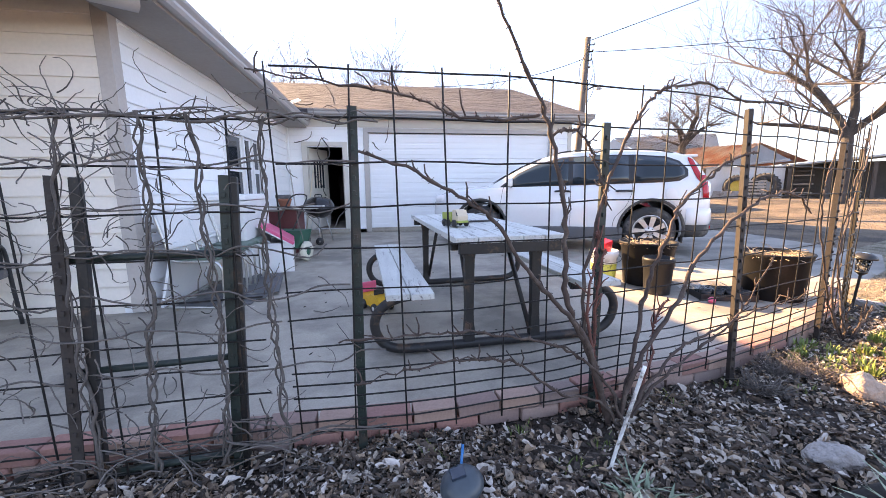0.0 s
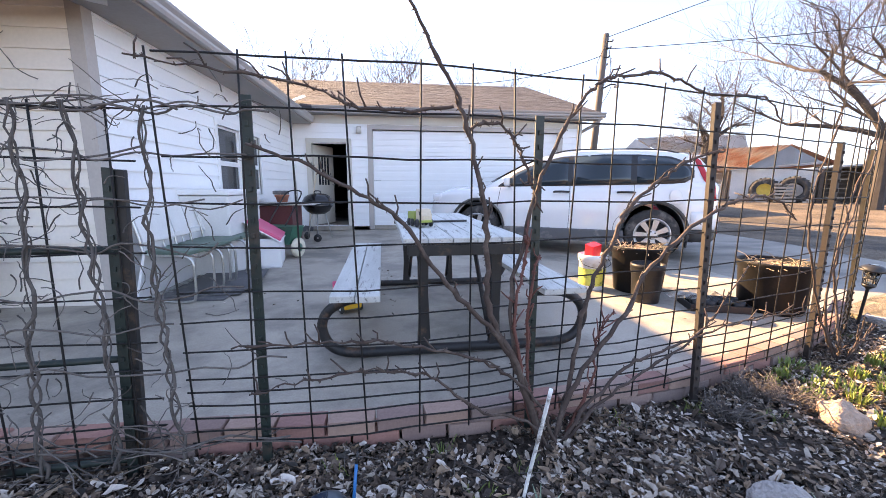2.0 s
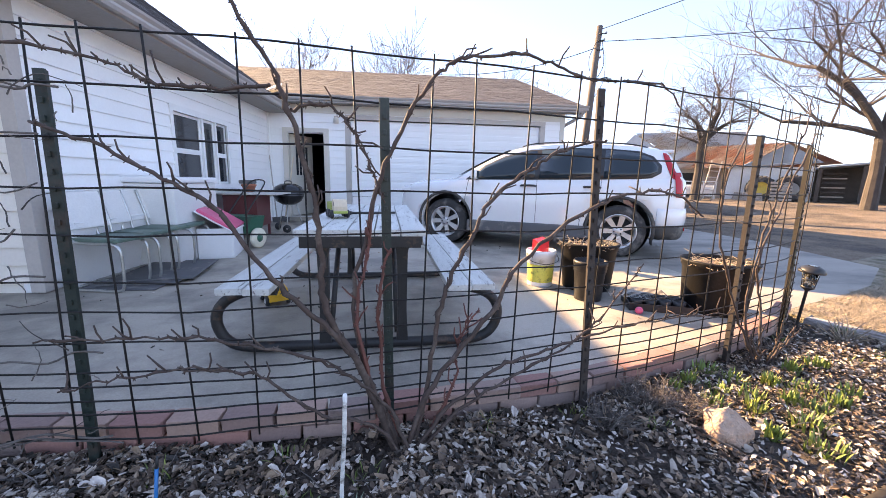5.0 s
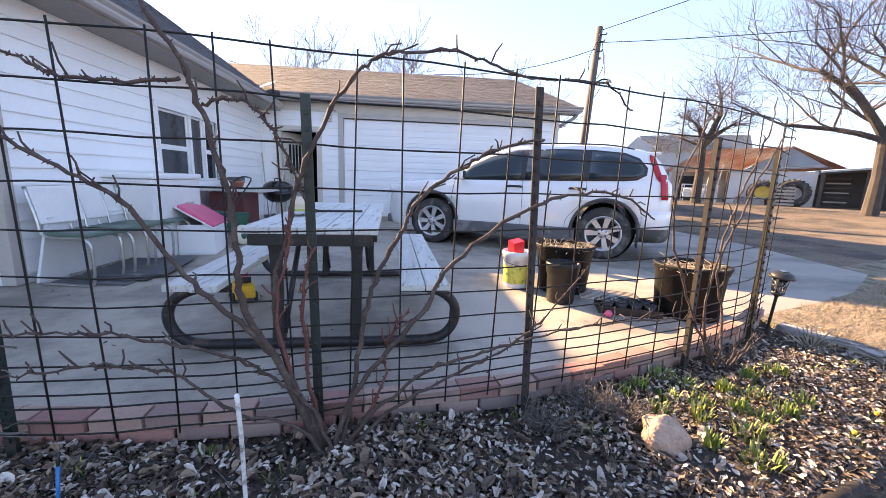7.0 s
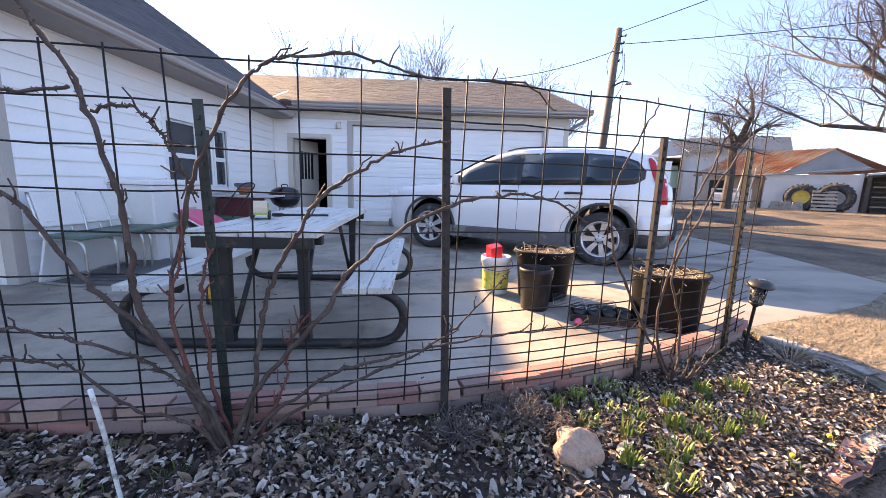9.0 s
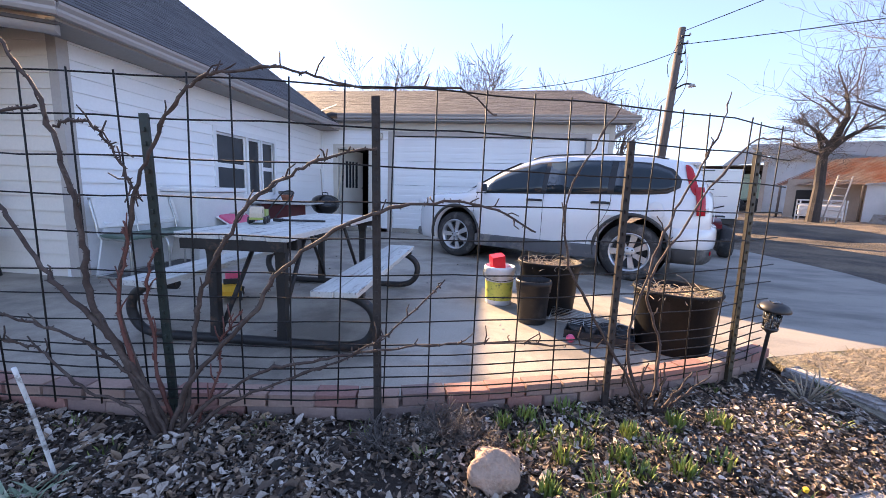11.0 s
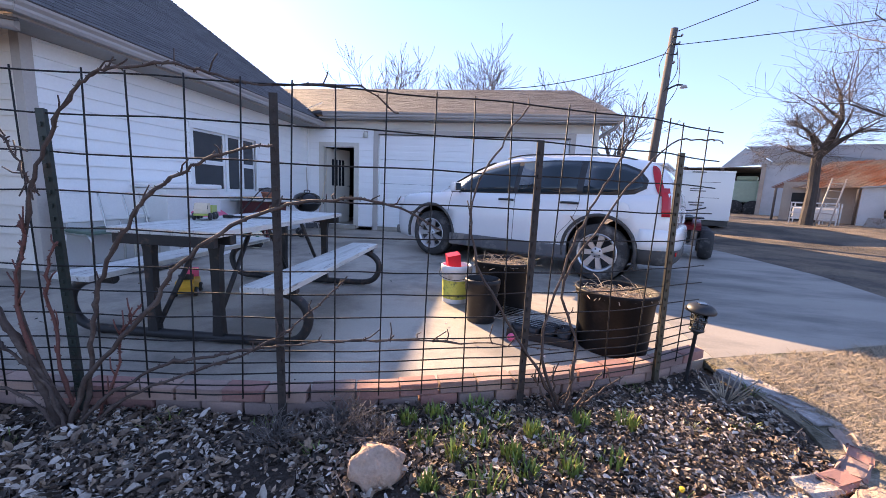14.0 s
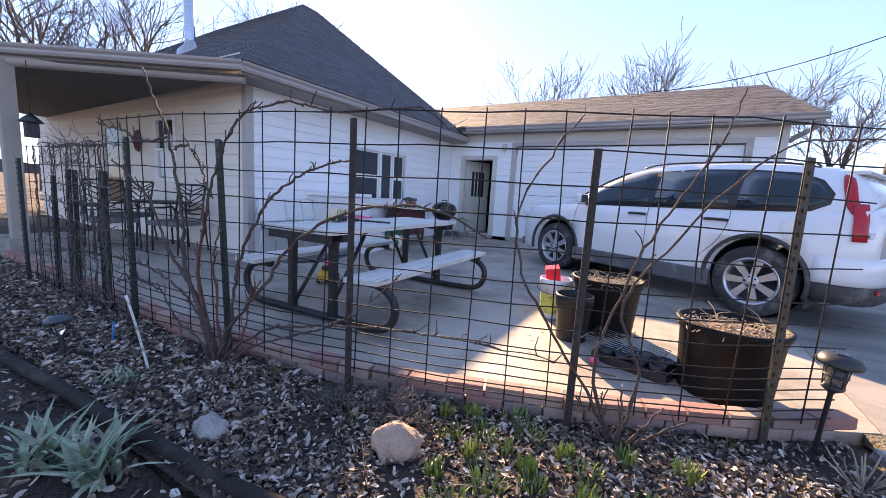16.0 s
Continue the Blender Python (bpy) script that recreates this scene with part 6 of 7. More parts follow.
rose = empty("climbing_rose", pose(1.31, 1.70, 0), "bare thorny climbing rose trained along the wire fence", "rose bush")
rose_m = rose.matrix_basis.inverted()
CANES = (
    ([(1.31, 1.60, -0.05), (1.22, 1.58, 0.21), (1.13, 1.56, 0.41), (1.01, 1.53, 0.57), (0.87, 1.52, 0.72), (0.72, 1.52, 0.94), (0.60, 1.51, 1.02), (0.42, 1.50, 1.13), (0.22, 1.50, 1.19)], 0.019, 0.007, BARKROSE),
    ([(1.28, 1.58, -0.02), (1.17, 1.56, 0.33), (1.04, 1.55, 0.59), (1.03, 1.56, 0.78), (1.01, 1.55, 0.99), (0.95, 1.55, 1.24), (0.90, 1.55, 1.38), (0.80, 1.53, 1.55), (0.70, 1.52, 1.75)], 0.021, 0.007, BARKROSE),
    ([(1.30, 1.61, 0.0), (1.13, 1.59, 0.52), (1.18, 1.61, 0.87), (1.26, 1.63, 1.14), (1.37, 1.65, 1.34), (1.47, 1.67, 1.45), (1.56, 1.69, 1.49), (1.78, 1.74, 1.52), (1.96, 1.79, 1.48), (2.16, 1.86, 1.47), (2.46, 1.95, 1.49), (2.61, 1.99, 1.39)], 0.013, 0.005, BARKROSE),
    ([(1.35, 1.61, 0.0), (1.40, 1.62, 0.22), (1.44, 1.63, 0.51), (1.48, 1.64, 0.67), (1.57, 1.66, 0.85), (1.65, 1.69, 0.99), (1.82, 1.72, 1.11), (1.97, 1.76, 1.19), (2.15, 1.80, 1.23)], 0.016, 0.007, BARKROSE),
    ([(1.33, 1.58, 0.02), (1.43, 1.61, 0.27), (1.66, 1.67, 0.53), (1.75, 1.70, 0.70), (1.99, 1.75, 0.89), (2.20, 1.81, 0.99), (2.45, 1.90, 1.02), (2.60, 1.95, 1.0), (2.82, 2.03, 0.90)], 0.017, 0.006, BARKROSE),
    ([(1.36, 1.58, 0.02), (1.52, 1.62, 0.18), (1.71, 1.68, 0.29), (1.89, 1.73, 0.33), (2.09, 1.78, 0.36), (2.32, 1.86, 0.38), (2.61, 1.95, 0.38), (3.00, 2.10, 0.35), (3.42, 2.27, 0.29)], 0.012, 0.004, BARKROSE),
    ([(1.33, 1.56, 0.02), (1.25, 1.56, 0.21), (1.12, 1.55, 0.34), (0.97, 1.54, 0.43), (0.81, 1.53, 0.47), (0.62, 1.52, 0.51), (0.42, 1.52, 0.51), (0.12, 1.52, 0.51)], 0.011, 0.005, BARKROSE),
    ([(1.32, 1.55, 0.0), (1.20, 1.54, 0.14), (0.99, 1.52, 0.22), (0.84, 1.52, 0.35), (0.71, 1.51, 0.39), (0.52, 1.51, 0.40), (0.33, 1.51, 0.37), (0.17, 1.51, 0.33)], 0.010, 0.004, BARKROSE),
    ([(0.95, 1.56, 1.26), (1.04, 1.58, 1.29), (1.11, 1.59, 1.25), (1.16, 1.60, 1.17), (1.21, 1.61, 1.05), (1.24, 1.62, 0.99)], 0.009, 0.005, BARKROSE),
    ([(0.90, 1.55, 1.34), (0.72, 1.53, 1.31), (0.56, 1.51, 1.32), (0.42, 1.52, 1.38), (0.12, 1.52, 1.42), (-0.13, 1.55, 1.46)], 0.009, 0.004, BARKROSE),
    ([(1.25, 1.60, 0.05), (1.14, 1.57, 0.52), (1.18, 1.59, 0.76), (1.18, 1.59, 0.89)], 0.011, 0.006, BARKRED),
    ([(1.37, 1.59, -0.01), (1.57, 1.64, 0.15), (1.82, 1.70, 0.26), (2.08, 1.77, 0.37), (2.25, 1.83, 0.49), (2.43, 1.89, 0.68)], 0.011, 0.004, BARKROSE),
    ([(1.29, 1.64, 0.0), (1.23, 1.64, 0.30), (1.22, 1.63, 0.62), (1.26, 1.65, 0.80)], 0.012, 0.006, BARKRED),
    ([(1.39, 1.62, 0.0), (1.51, 1.64, 0.24), (1.53, 1.66, 0.42), (1.61, 1.68, 0.55)], 0.010, 0.004, BARKRED),
)
for i, (p, r0, r1, mt) in enumerate(CANES):
    cane(rose, [rose_m @ Vector(q) for q in p], r0 * 0.66, r1 * 0.68, mt, 40 + i, 110, 12)

rose2 = empty("young_rose", pose(3.44, 2.27, 0), "young rose with thin bare shoots against the fence", "rose bush")
m2 = rose2.matrix_basis.inverted()
CANES2 = (
    [(3.44, 2.19, -0.04), (3.31, 2.20, 0.21), (3.11, 2.13, 0.52), (2.97, 2.08, 0.79), (2.96, 2.08, 1.07), (3.08, 2.13, 1.32), (3.16, 2.17, 1.45)],
    [(3.45, 2.19, -0.04), (3.51, 2.30, 0.31), (3.41, 2.27, 0.61), (3.55, 2.33, 0.89), (3.89, 2.51, 1.33), (4.17, 2.74, 1.42), (4.34, 2.83, 1.42)],
    [(3.46, 2.20, -0.04), (3.33, 2.22, 0.33), (3.45, 2.29, 0.84), (3.56, 2.34, 1.09), (3.70, 2.40, 1.37), (3.76, 2.44, 1.60)],
    [(3.45, 2.19, -0.04), (3.40, 2.16, 0.12), (3.38, 2.14, 0.26)],
    [(3.46, 2.18, -0.04), (3.55, 2.17, 0.12), (3.62, 2.17, 0.24)],
    [(3.45, 2.17, -0.04), (3.47, 2.13, 0.14), (3.46, 2.11, 0.30)],
    [(3.47, 2.19, -0.04), (3.60, 2.20, 0.09), (3.74, 2.24, 0.20)],
    [(3.44, 2.19, -0.04), (3.35, 2.13, 0.10), (3.28, 2.12, 0.21)],
)
for i, p in enumerate(CANES2):
    cane(rose2, [m2 @ Vector(q) for q in p], 0.008, 0.003, BARKROSE, 80 + i, 10, 3)

# ---- bare grape vines on the gate end of the fence ----
vine = empty("grape_vine", pose(-0.3, 1.52, 0), "tangle of bare grey grape vines over the wire", "vine")
mv = vine.matrix_basis.inverted()


def fence_y(x):
    return float(np.interp(x, [p[0] for p in FENCE], [p[1] for p in FENCE]))


rnd = random.Random(77)
STRANDS = (((-1.08, 0.02), (-1.01, 1.33)), ((-0.725, 0.0), (-0.70, 1.32)), ((-0.53, 0.04), (-0.465, 1.32)), ((-0.305, 0.05), (-0.29, 1.32)), ((-0.10, 0.08), (-0.095, 1.31)), ((-1.48, 0.0), (-1.44, 1.3)))
for k, ((xa, za), (xb, zb)) in enumerate(STRANDS):
    for strand in range(3):
        pts, ph = [], strand * 2.1 + k
        for i in range(31):
            t = i / 30
            a = ph + t * (22 + 5 * k) + 1.6 * math.sin(t * 9 + k * 2.1 + strand) + rnd.uniform(-0.5, 0.5)
            x = xa + (xb - xa) * t + 0.014 * math.sin(t * 5 + k * 2)
            pts.append(mv @ Vector((x + 0.010 * math.cos(a) + rnd.uniform(-0.008, 0.008), fence_y(x) - 0.02 + 0.009 * math.sin(a), za + (zb - za) * t)))
        rr = (0.0062, 0.0042, 0.0028)[strand] * rnd.uniform(0.9, 1.1)
        part("stem", tube(curve_points(pts, 2), [rr * (1 - 0.3 * i / 60) for i in range(61)], 6), VINEBARK, vine)
for z0, count in ((1.31, 5), (1.165, 2), (1.0, 2), (0.85, 2), (0.70, 1), (0.59, 1), (0.43, 1), (0.13, 2)):
    for c in range(count):
        x, z = rnd.uniform(-1.5, -0.9), z0
        end = rnd.uniform(-0.2, 0.45)
        pts = []
        while x < end:
            pts.append(mv @ Vector((x, fence_y(x) - 0.012 + rnd.uniform(-0.022, 0.022), z + rnd.uniform(-0.028, 0.028))))
            x += rnd.uniform(0.06, 0.14)
        if len(pts) > 3:
            part("runner", tube(curve_points(pts, 3), rnd.uniform(0.0026, 0.0044), 5), VINEBARK, vine)
bm = bmesh.new()
for k in range(330):
    x = rnd.triangular(-1.5, 0.35, -0.6)
    z = rnd.choice((1.30, 1.30, 1.28, 1.17, 1.0, 0.86, 0.7, 0.5, 0.35, 0.12)) + rnd.uniform(-0.08, 0.08)
    p = Vector((x, fence_y(x) - 0.02, z))
    d = Vector((rnd.uniform(-1, 1), rnd.uniform(-0.45, 0.35), rnd.uniform(-0.9, 0.9))).normalized()
    l, pts = rnd.uniform(0.05, 0.21), []
    axis = Vector((rnd.uniform(-0.5, 0.5), 1.0, rnd.uniform(-0.5, 0.5))).normalized()
    rate = rnd.uniform(-0.30, 0.30)
    for i in range(10):
        pts.append(mv @ p)
        d = (Matrix.Rotation(rate * (0.3 + i * 0.16), 3, axis) @ d + Vector((rnd.uniform(-1, 1), rnd.uniform(-1, 1), rnd.uniform(-1, 1))) * 0.34).normalized()
        p = p + d * l / 9
    add_tube(bm, pts, [0.0023 - 0.00015 * i for i in range(10)], 4, False)
tw = part("tendril_mass", bm, VINEBARK, vine, "mass of fine dry tendrils")
tw["kind"] = "stuff"
# dry bundle at the foot of the vine
bm = bmesh.new()
for k in range(34):
    x = rnd.uniform(-0.8, 0.0)
    p = Vector((x, fence_y(x) - 0.03, rnd.uniform(0.02, 0.22)))
    pts = [p]
    d = Vector((rnd.uniform(-1, 1), rnd.uniform(-0.5, 0.1), rnd.uniform(-0.5, 0.8))).normalized()
    for i in range(4):
        d = (d + Vector((rnd.uniform(-1, 1), rnd.uniform(-0.5, 0.5), rnd.uniform(-1, 0.6))) * 0.5).normalized()
        q = pts[-1] + d * rnd.uniform(0.03, 0.08)
        q.z = max(q.z, 0.012)
        pts.append(q)
    add_tube(bm, [mv @ q for q in pts], 0.0026, 4, False)
tw = part("runner_mass", bm, VINEBARK, vine, "curled dry runners near the ground")
tw["kind"] = "stuff"

# ---- leaf litter ----
LEAF = tones("dead_leaf", [(0.44, 0.38, 0.315), (0.18, 0.13, 0.092), (0.105, 0.075, 0.055), (0.62, 0.56, 0.50), (0.055, 0.042, 0.033), (0.34, 0.25, 0.17), (0.14, 0.105, 0.08), (0.04, 0.035, 0.029)], 0.75, "island", bump=0.2, fine=120, vary=0.2)


def bed_z(x, y):
    return -0.005 + 0.03 * noise.noise((x * 2.2, y * 2.2, 0)) + 0.012 * noise.noise((x * 9, y * 9, 3))


def litter(name, count, inside, seed, size, label):
    rnd = random.Random(seed)
    verts, faces = [], []
    made = 0
    while made < count:
        spot = inside(rnd)
        if spot is None:
            continue
        x, y, z = spot
        made += 1
        s = rnd.uniform(*size)
        curl = rnd.uniform(0.2, 1.0) * s * (1 if rnd.random() < 0.7 else -0.6)
        m = Matrix.Translation((x, y, z + rnd.uniform(0.004, 0.03))) @ Euler((rnd.gauss(0, 0.42), rnd.gauss(0, 0.42), rnd.uniform(0, 6.28))).to_matrix().to_4x4()
        w = s * rnd.uniform(0.36, 0.56)
        k, n, bend = len(verts), 10, rnd.uniform(-0.5, 0.5)
        for i in range(n):
            a = 2 * math.pi * i / n
            u, v = math.cos(a), math.sin(a) * (1.0 - 0.25 * math.cos(a)) * (0.72 + 0.28 * abs(math.sin(a)))
            edge = rnd.uniform(0.76, 1.14)
            verts.append((m @ Vector((s * u * edge, w * v * edge + bend * w * u * u, curl * (0.75 * v * v + 0.35 * u * u) + rnd.uniform(-0.13, 0.13) * s)))[:])
        verts += [(m @ Vector((s * t, bend * w * t * t, 0.10 * curl)))[:] for t in (-0.45, 0.45)]
        rear, fore = k + n, k + n + 1
        for i in range(n):
            mid = fore if i in (0, 1, 8, 9) else rear
            faces.append((k + i, k + (i + 1) % n, mid))
        faces += [(k + 2, rear, fore), (k + 8, fore, rear)]
    ob = mesh_object(name, verts, faces, LEAF)
    return tagged(ob, label, "leaf litter", kind="stuff")


def in_bed(rnd):
    x = rnd.uniform(-3.2, 4.55)
    lo = 0.95 + 0.03 * x if x < 2.6 else 1.03 + (x - 2.6) * 0.42
    hi = float(np.interp(x, [p[0] for p in FRONT], [p[1] for p in FRONT])) - 0.02 if x < 4.42 else 2.7 - (x - 4.42) * 1.6
    if hi <= lo:
        return None
    y = rnd.uniform(lo, hi)
    if noise.noise((x * 1.7, y * 1.7, 9)) < -0.28 and rnd.random() < 0.7:
        return None
    return x, y, bed_z(x, y)


def in_front(rnd):
    x, y = rnd.uniform(-1.5, 3.6), rnd.uniform(0.25, 1.0)
    return (x, y, -0.03) if y < 0.9 + 0.03 * x else None


def in_shade_bed(rnd):
    spot = in_bed(rnd)
    return spot if spot and spot[0] < 2.45 + rnd.uniform(-0.5, 0.6) else None


litter("leaf_litter", 42000, in_bed, 3, (0.006, 0.020), "dry curled brown and grey leaves on the bed")
litter("large_leaf_litter", 4200, in_shade_bed, 5, (0.014, 0.037), "broad pale curled leaves lying on the bed")
litter("leaf_scatter", 1800, in_front, 4, (0.012, 0.03), "dead leaves before the edging")


def on_patio(rnd):
    x, y = rnd.uniform(-1.5, 4.2), rnd.uniform(2.0, 6.5)
    return (x, y, 0.008) if y > np.interp(x, [p[0] for p in FRONT], [p[1] for p in FRONT]) + 0.15 and noise.noise((x * 0.9, y * 0.9, 4)) > 0.15 else None


litter("patio_leaf_scatter", 110, on_patio, 6, (0.008, 0.02), "few dead leaves blown over the patio")

# twigs on the soil
bm = bmesh.new()
rnd = random.Random(12)
for k in range(260):
    spot = in_bed(rnd)
    if not spot:
        continue
    x, y, z = spot
    a, l = rnd.uniform(0, 6.28), rnd.uniform(0.04, 0.22)
    d = Vector((math.cos(a), math.sin(a), rnd.uniform(-0.05, 0.25)))
    p = Vector((x, y, z + 0.02))
    add_tube(bm, [p, p + d * l * 0.5 + Vector((0, 0, rnd.uniform(0, 0.015))), p + d * l], [0.002, 0.0018, 0.001], 4, False)
tagged(part("twig_litter", bm, VINEBARK), "thin dry twigs strewn over the bed", "twigs", kind="stuff")

# ---- spring shoots and other plants ----
SHOOT = mat("daffodil_leaf", (0.15, 0.21, 0.045), 0.5, vary=0.25, scale=9, fine=60, bump=0.1, island=0.35, second=(0.29, 0.31, 0.06), amount=0.35, second_scale=9)
GREYGREEN = mat("iris_leaf", (0.20, 0.26, 0.17), 0.55, vary=0.2, scale=9, fine=60, bump=0.1, island=0.3, second=(0.42, 0.40, 0.30), amount=0.3, second_scale=7)
PALESTALK = mat("pale_cut_stalk", (0.30, 0.245, 0.175), 0.8, vary=0.2, scale=9, fine=80, bump=0.2, island=0.3)
YELLOWBLOOM = mat("yellow_bloom", (0.75, 0.52, 0.02), 0.6, vary=0.1, bump=0.0)


def add_blade(bm, p, lean, h, w, rnd):
    """One strap leaf, folded along its middle and bending over."""
    side = Vector((-lean.y, lean.x, 0)).normalized() if lean.length > 1e-4 else Vector((1, 0, 0))
    rows = []
    for i in range(5):
        t = i / 4
        c = p + Vector((lean.x * t * t, lean.y * t * t, h * t * (1 - 0.18 * t)))
        ww = w * (1 - t ** 3) * (0.75 + 0.5 * t * (1 - t)) + 0.0006
        out = Vector((lean.x, lean.y, 0)).normalized() * ww * 0.5 if lean.length > 1e-4 else Vector((0, ww * 0.5, 0))
        rows.append([bm.verts.new(c - side * ww), bm.verts.new(c + out * -0.6), bm.verts.new(c + side * ww)])
    for a, b in zip(rows, rows[1:]):
        for k in range(2):
            bm.faces.new((a[k], a[k + 1], b[k + 1], b[k])).smooth = True


def shoots(x, y, n, spread, h, material, label, name="daffodil_clump", category="spring shoots", group="daffodil clumps", w=0.0058, leanmax=0.022, seed=0):
    rnd = random.Random(seed)
    thing = empty(name, pose(x, y, bed_z(x, y)), label, category, group)
    bm = bmesh.new()
    for k in range(n):
        a, r = rnd.uniform(0, 6.28), spread * math.sqrt(rnd.random())
        b = rnd.uniform(0, 6.28)
        l = rnd.uniform(0.2, 1) * leanmax
        add_blade(bm, Vector((r * math.cos(a), r * math.sin(a), -0.01)), Vector((math.cos(b) * l + math.cos(a) * r * 0.3, math.sin(b) * l + math.sin(a) * r * 0.3, 0)), h * rnd.uniform(0.6, 1.15), w * rnd.uniform(0.7, 1.2), rnd)
    lf = part("foliage", bm, material, thing)
    return thing


SPOTS = ((2.84, 1.99), (3.04, 2.11), (3.05, 1.83), (3.39, 1.88), (2.88, 1.55), (3.09, 1.59), (3.30, 1.96), (2.72, 1.94), (2.94, 1.91), (3.17, 1.76), (2.96, 1.72), (3.12, 2.02), (3.52, 2.06), (3.25, 1.68), (2.80, 1.80), (3.42, 1.73), (3.72, 2.11), (3.01, 1.45), (3.60, 1.83))
rnd = random.Random(8)
for i, (x, y) in enumerate(SPOTS):
    shoots(x + rnd.uniform(-0.02, 0.02), y, rnd.randrange(34, 62), rnd.uniform(0.035, 0.075), rnd.uniform(0.075, 0.115), SHOOT, "clump of yellow-green daffodil shoots in the leaf litter", seed=100 + i)
for i, (x, y) in enumerate(((2.10, 1.75), (2.42, 1.62), (0.87, 1.59), (0.97, 1.34), (3.91, 2.51), (4.06, 2.16), (4.58, 2.63), (0.47, 1.49), (1.68, 1.67), (1.17, 1.44), (4.29, 2.21))):
    shoots(x, y, 14, 0.05, 0.07, SHOOT, "small sparse clump of green shoots", seed=200 + i, w=0.003, leanmax=0.04, name="grass_tuft", category="grass tuft", group="grass tufts")
shoots(1.16, 1.14, 60, 0.09, 0.09, GREYGREEN, "low grey-green leafy perennial in the bed", "perennial_clump", "perennial", "", 0.008, 0.10, 301)
shoots(1.89, 0.85, 46, 0.07, 0.22, GREYGREEN, "grey-green strap-leaved iris clump before the edging", "iris_clump", "iris", "", 0.015, 0.26, 302)
shoots(1.65, 0.75, 34, 0.06, 0.20, GREYGREEN, "grey-green strap-leaved iris clump before the edging", "iris_clump", "iris", "", 0.015, 0.24, 303)
for i, (x, y) in enumerate(((3.50, 1.53), (3.78, 1.66))):
    fl = shoots(x, y, 10, 0.03, 0.07, SHOOT, "small clump with a yellow bloom", "crocus_clump", "flower", "crocuses", 0.003, 0.03, 400 + i)
    part("bloom", lathe([(0.0, 0.05), (0.006, 0.053), (0.010, 0.066), (0.007, 0.07), (0.0, 0.06)], 8), YELLOWBLOOM, fl, "yellow bloom")


def stalks(x, y, n, l, up, material, label, seed, r=0.004):
    rnd = random.Random(seed)
    thing = empty("cut_grass_clump", pose(x, y, bed_z(x, y)), label, "ornamental grass", "dry clumps")
    bm = bmesh.new()
    for k in range(n):
        a = rnd.uniform(0, 6.28)
        ln = l * rnd.uniform(0.5, 1.1)
        p = Vector((math.cos(a) * 0.04 * rnd.random(), math.sin(a) * 0.04 * rnd.random(), 0))
        d = Vector((math.cos(a), math.sin(a), rnd.uniform(*up))).normalized()
        bend = Vector((rnd.uniform(-1, 1), rnd.uniform(-1, 1), rnd.uniform(-0.6, 0.6))) * ln * (0.30 if r < 0.003 else 0.05)
        add_tube(bm, [p, p + d * ln * 0.5 + bend, p + d * ln * 0.8 + bend * 0.4, p + d * ln - bend * 0.7], [r, r * 0.9, r * 0.8, r * 0.7], 5)
    part("stalk_mass", bm, material, thing)
    return thing


stalks(4.34, 2.45, 22, 0.20, (0.15, 1.5), PALESTALK, "clump of pale cut ornamental grass stalks", 1, 0.0042)
stalks(2.45, 1.79, 150, 0.15, (0.3, 2.0), VINEBARK, "brown dry perennial brush in the bed", 2, 0.0017)
stalks(2.20, 1.68, 110, 0.13, (0.2, 1.8), VINEBARK, "brown dry perennial brush in the bed", 3, 0.002)
stalks(2.60, 1.74, 110, 0.14, (0.2, 1.6), VINEBARK, "brown dry perennial brush in the bed", 4, 0.002)

# dry turf blades
bm = bmesh.new()
rnd = random.Random(31)
verts, faces = [], []
for k in range(110000):
    x, y = rnd.uniform(4.3, 8.0), rnd.uniform(0.6, 4.4)
    if y > 3.0 + (x - 4.55) * 0.43 + 0.13 * noise.noise((x * 5, y * 5, 1)) or y < 2.1 - (x - 4.3) * 0.5 or (x < 4.72 and y > 1.7):
        continue
    a, l = rnd.uniform(0, 6.28), rnd.uniform(0.02, 0.085)
    d = Vector((math.cos(a), math.sin(a), rnd.uniform(0.0, 0.7)))
    s = Vector((-d.y, d.x, 0)) * 0.0021
    p = Vector((x, y, 0.0125))
    i = len(verts)
    verts += [(p - s)[:], (p + s)[:], (p + d * l)[:]]
    faces.append((i, i + 1, i + 2))
tagged(mesh_object("turf_blades", verts, faces, STRAW), "short straw-coloured dry grass blades", "grass", kind="stuff")


# ---- utility pole and lines ----
POLEWOOD = mat("weathered_pole", (0.13, 0.11, 0.095), 0.9, vary=0.25, scale=6, fine=60, bump=0.4, dist=0.01, stretch=(3, 3, 0.4))
CABLE = mat("black_cable", (0.02, 0.02, 0.02), 0.6, vary=0.1, bump=0.0)
pole = empty("utility_pole", pose(8.16, 15.1, 0.0, 3.8, -2.3, 0) @ Matrix.Scale(0.916, 4), "leaning weathered wooden utility pole with cables", "utility pole")
part("pole_shaft", tube([(0, 0, -0.2), (0.3, 0.15, 3.6), (0.62, 0.38, 7.32)], [0.16, 0.145, 0.12], 12), POLEWOOD, pole)
for k, (z, s) in enumerate(((7.0, 0.26), (6.75, 0.22), (6.4, 0.2), (6.1, 0.16))):
    x = 0.62 * z / 7.3
    arm = part("bracket", tube([(x - 0.04, 0.2, z), (x + s, 0.25, z + 0.02)], 0.022, 6), CABLE, pole)
    part("insulator", lathe([(0.0, 0.0), (0.035, 0.01), (0.04, 0.04), (0.025, 0.08), (0.0, 0.09)], 10, pose(x + s, 0.25, z + 0.02)), GREYTRIM, arm)
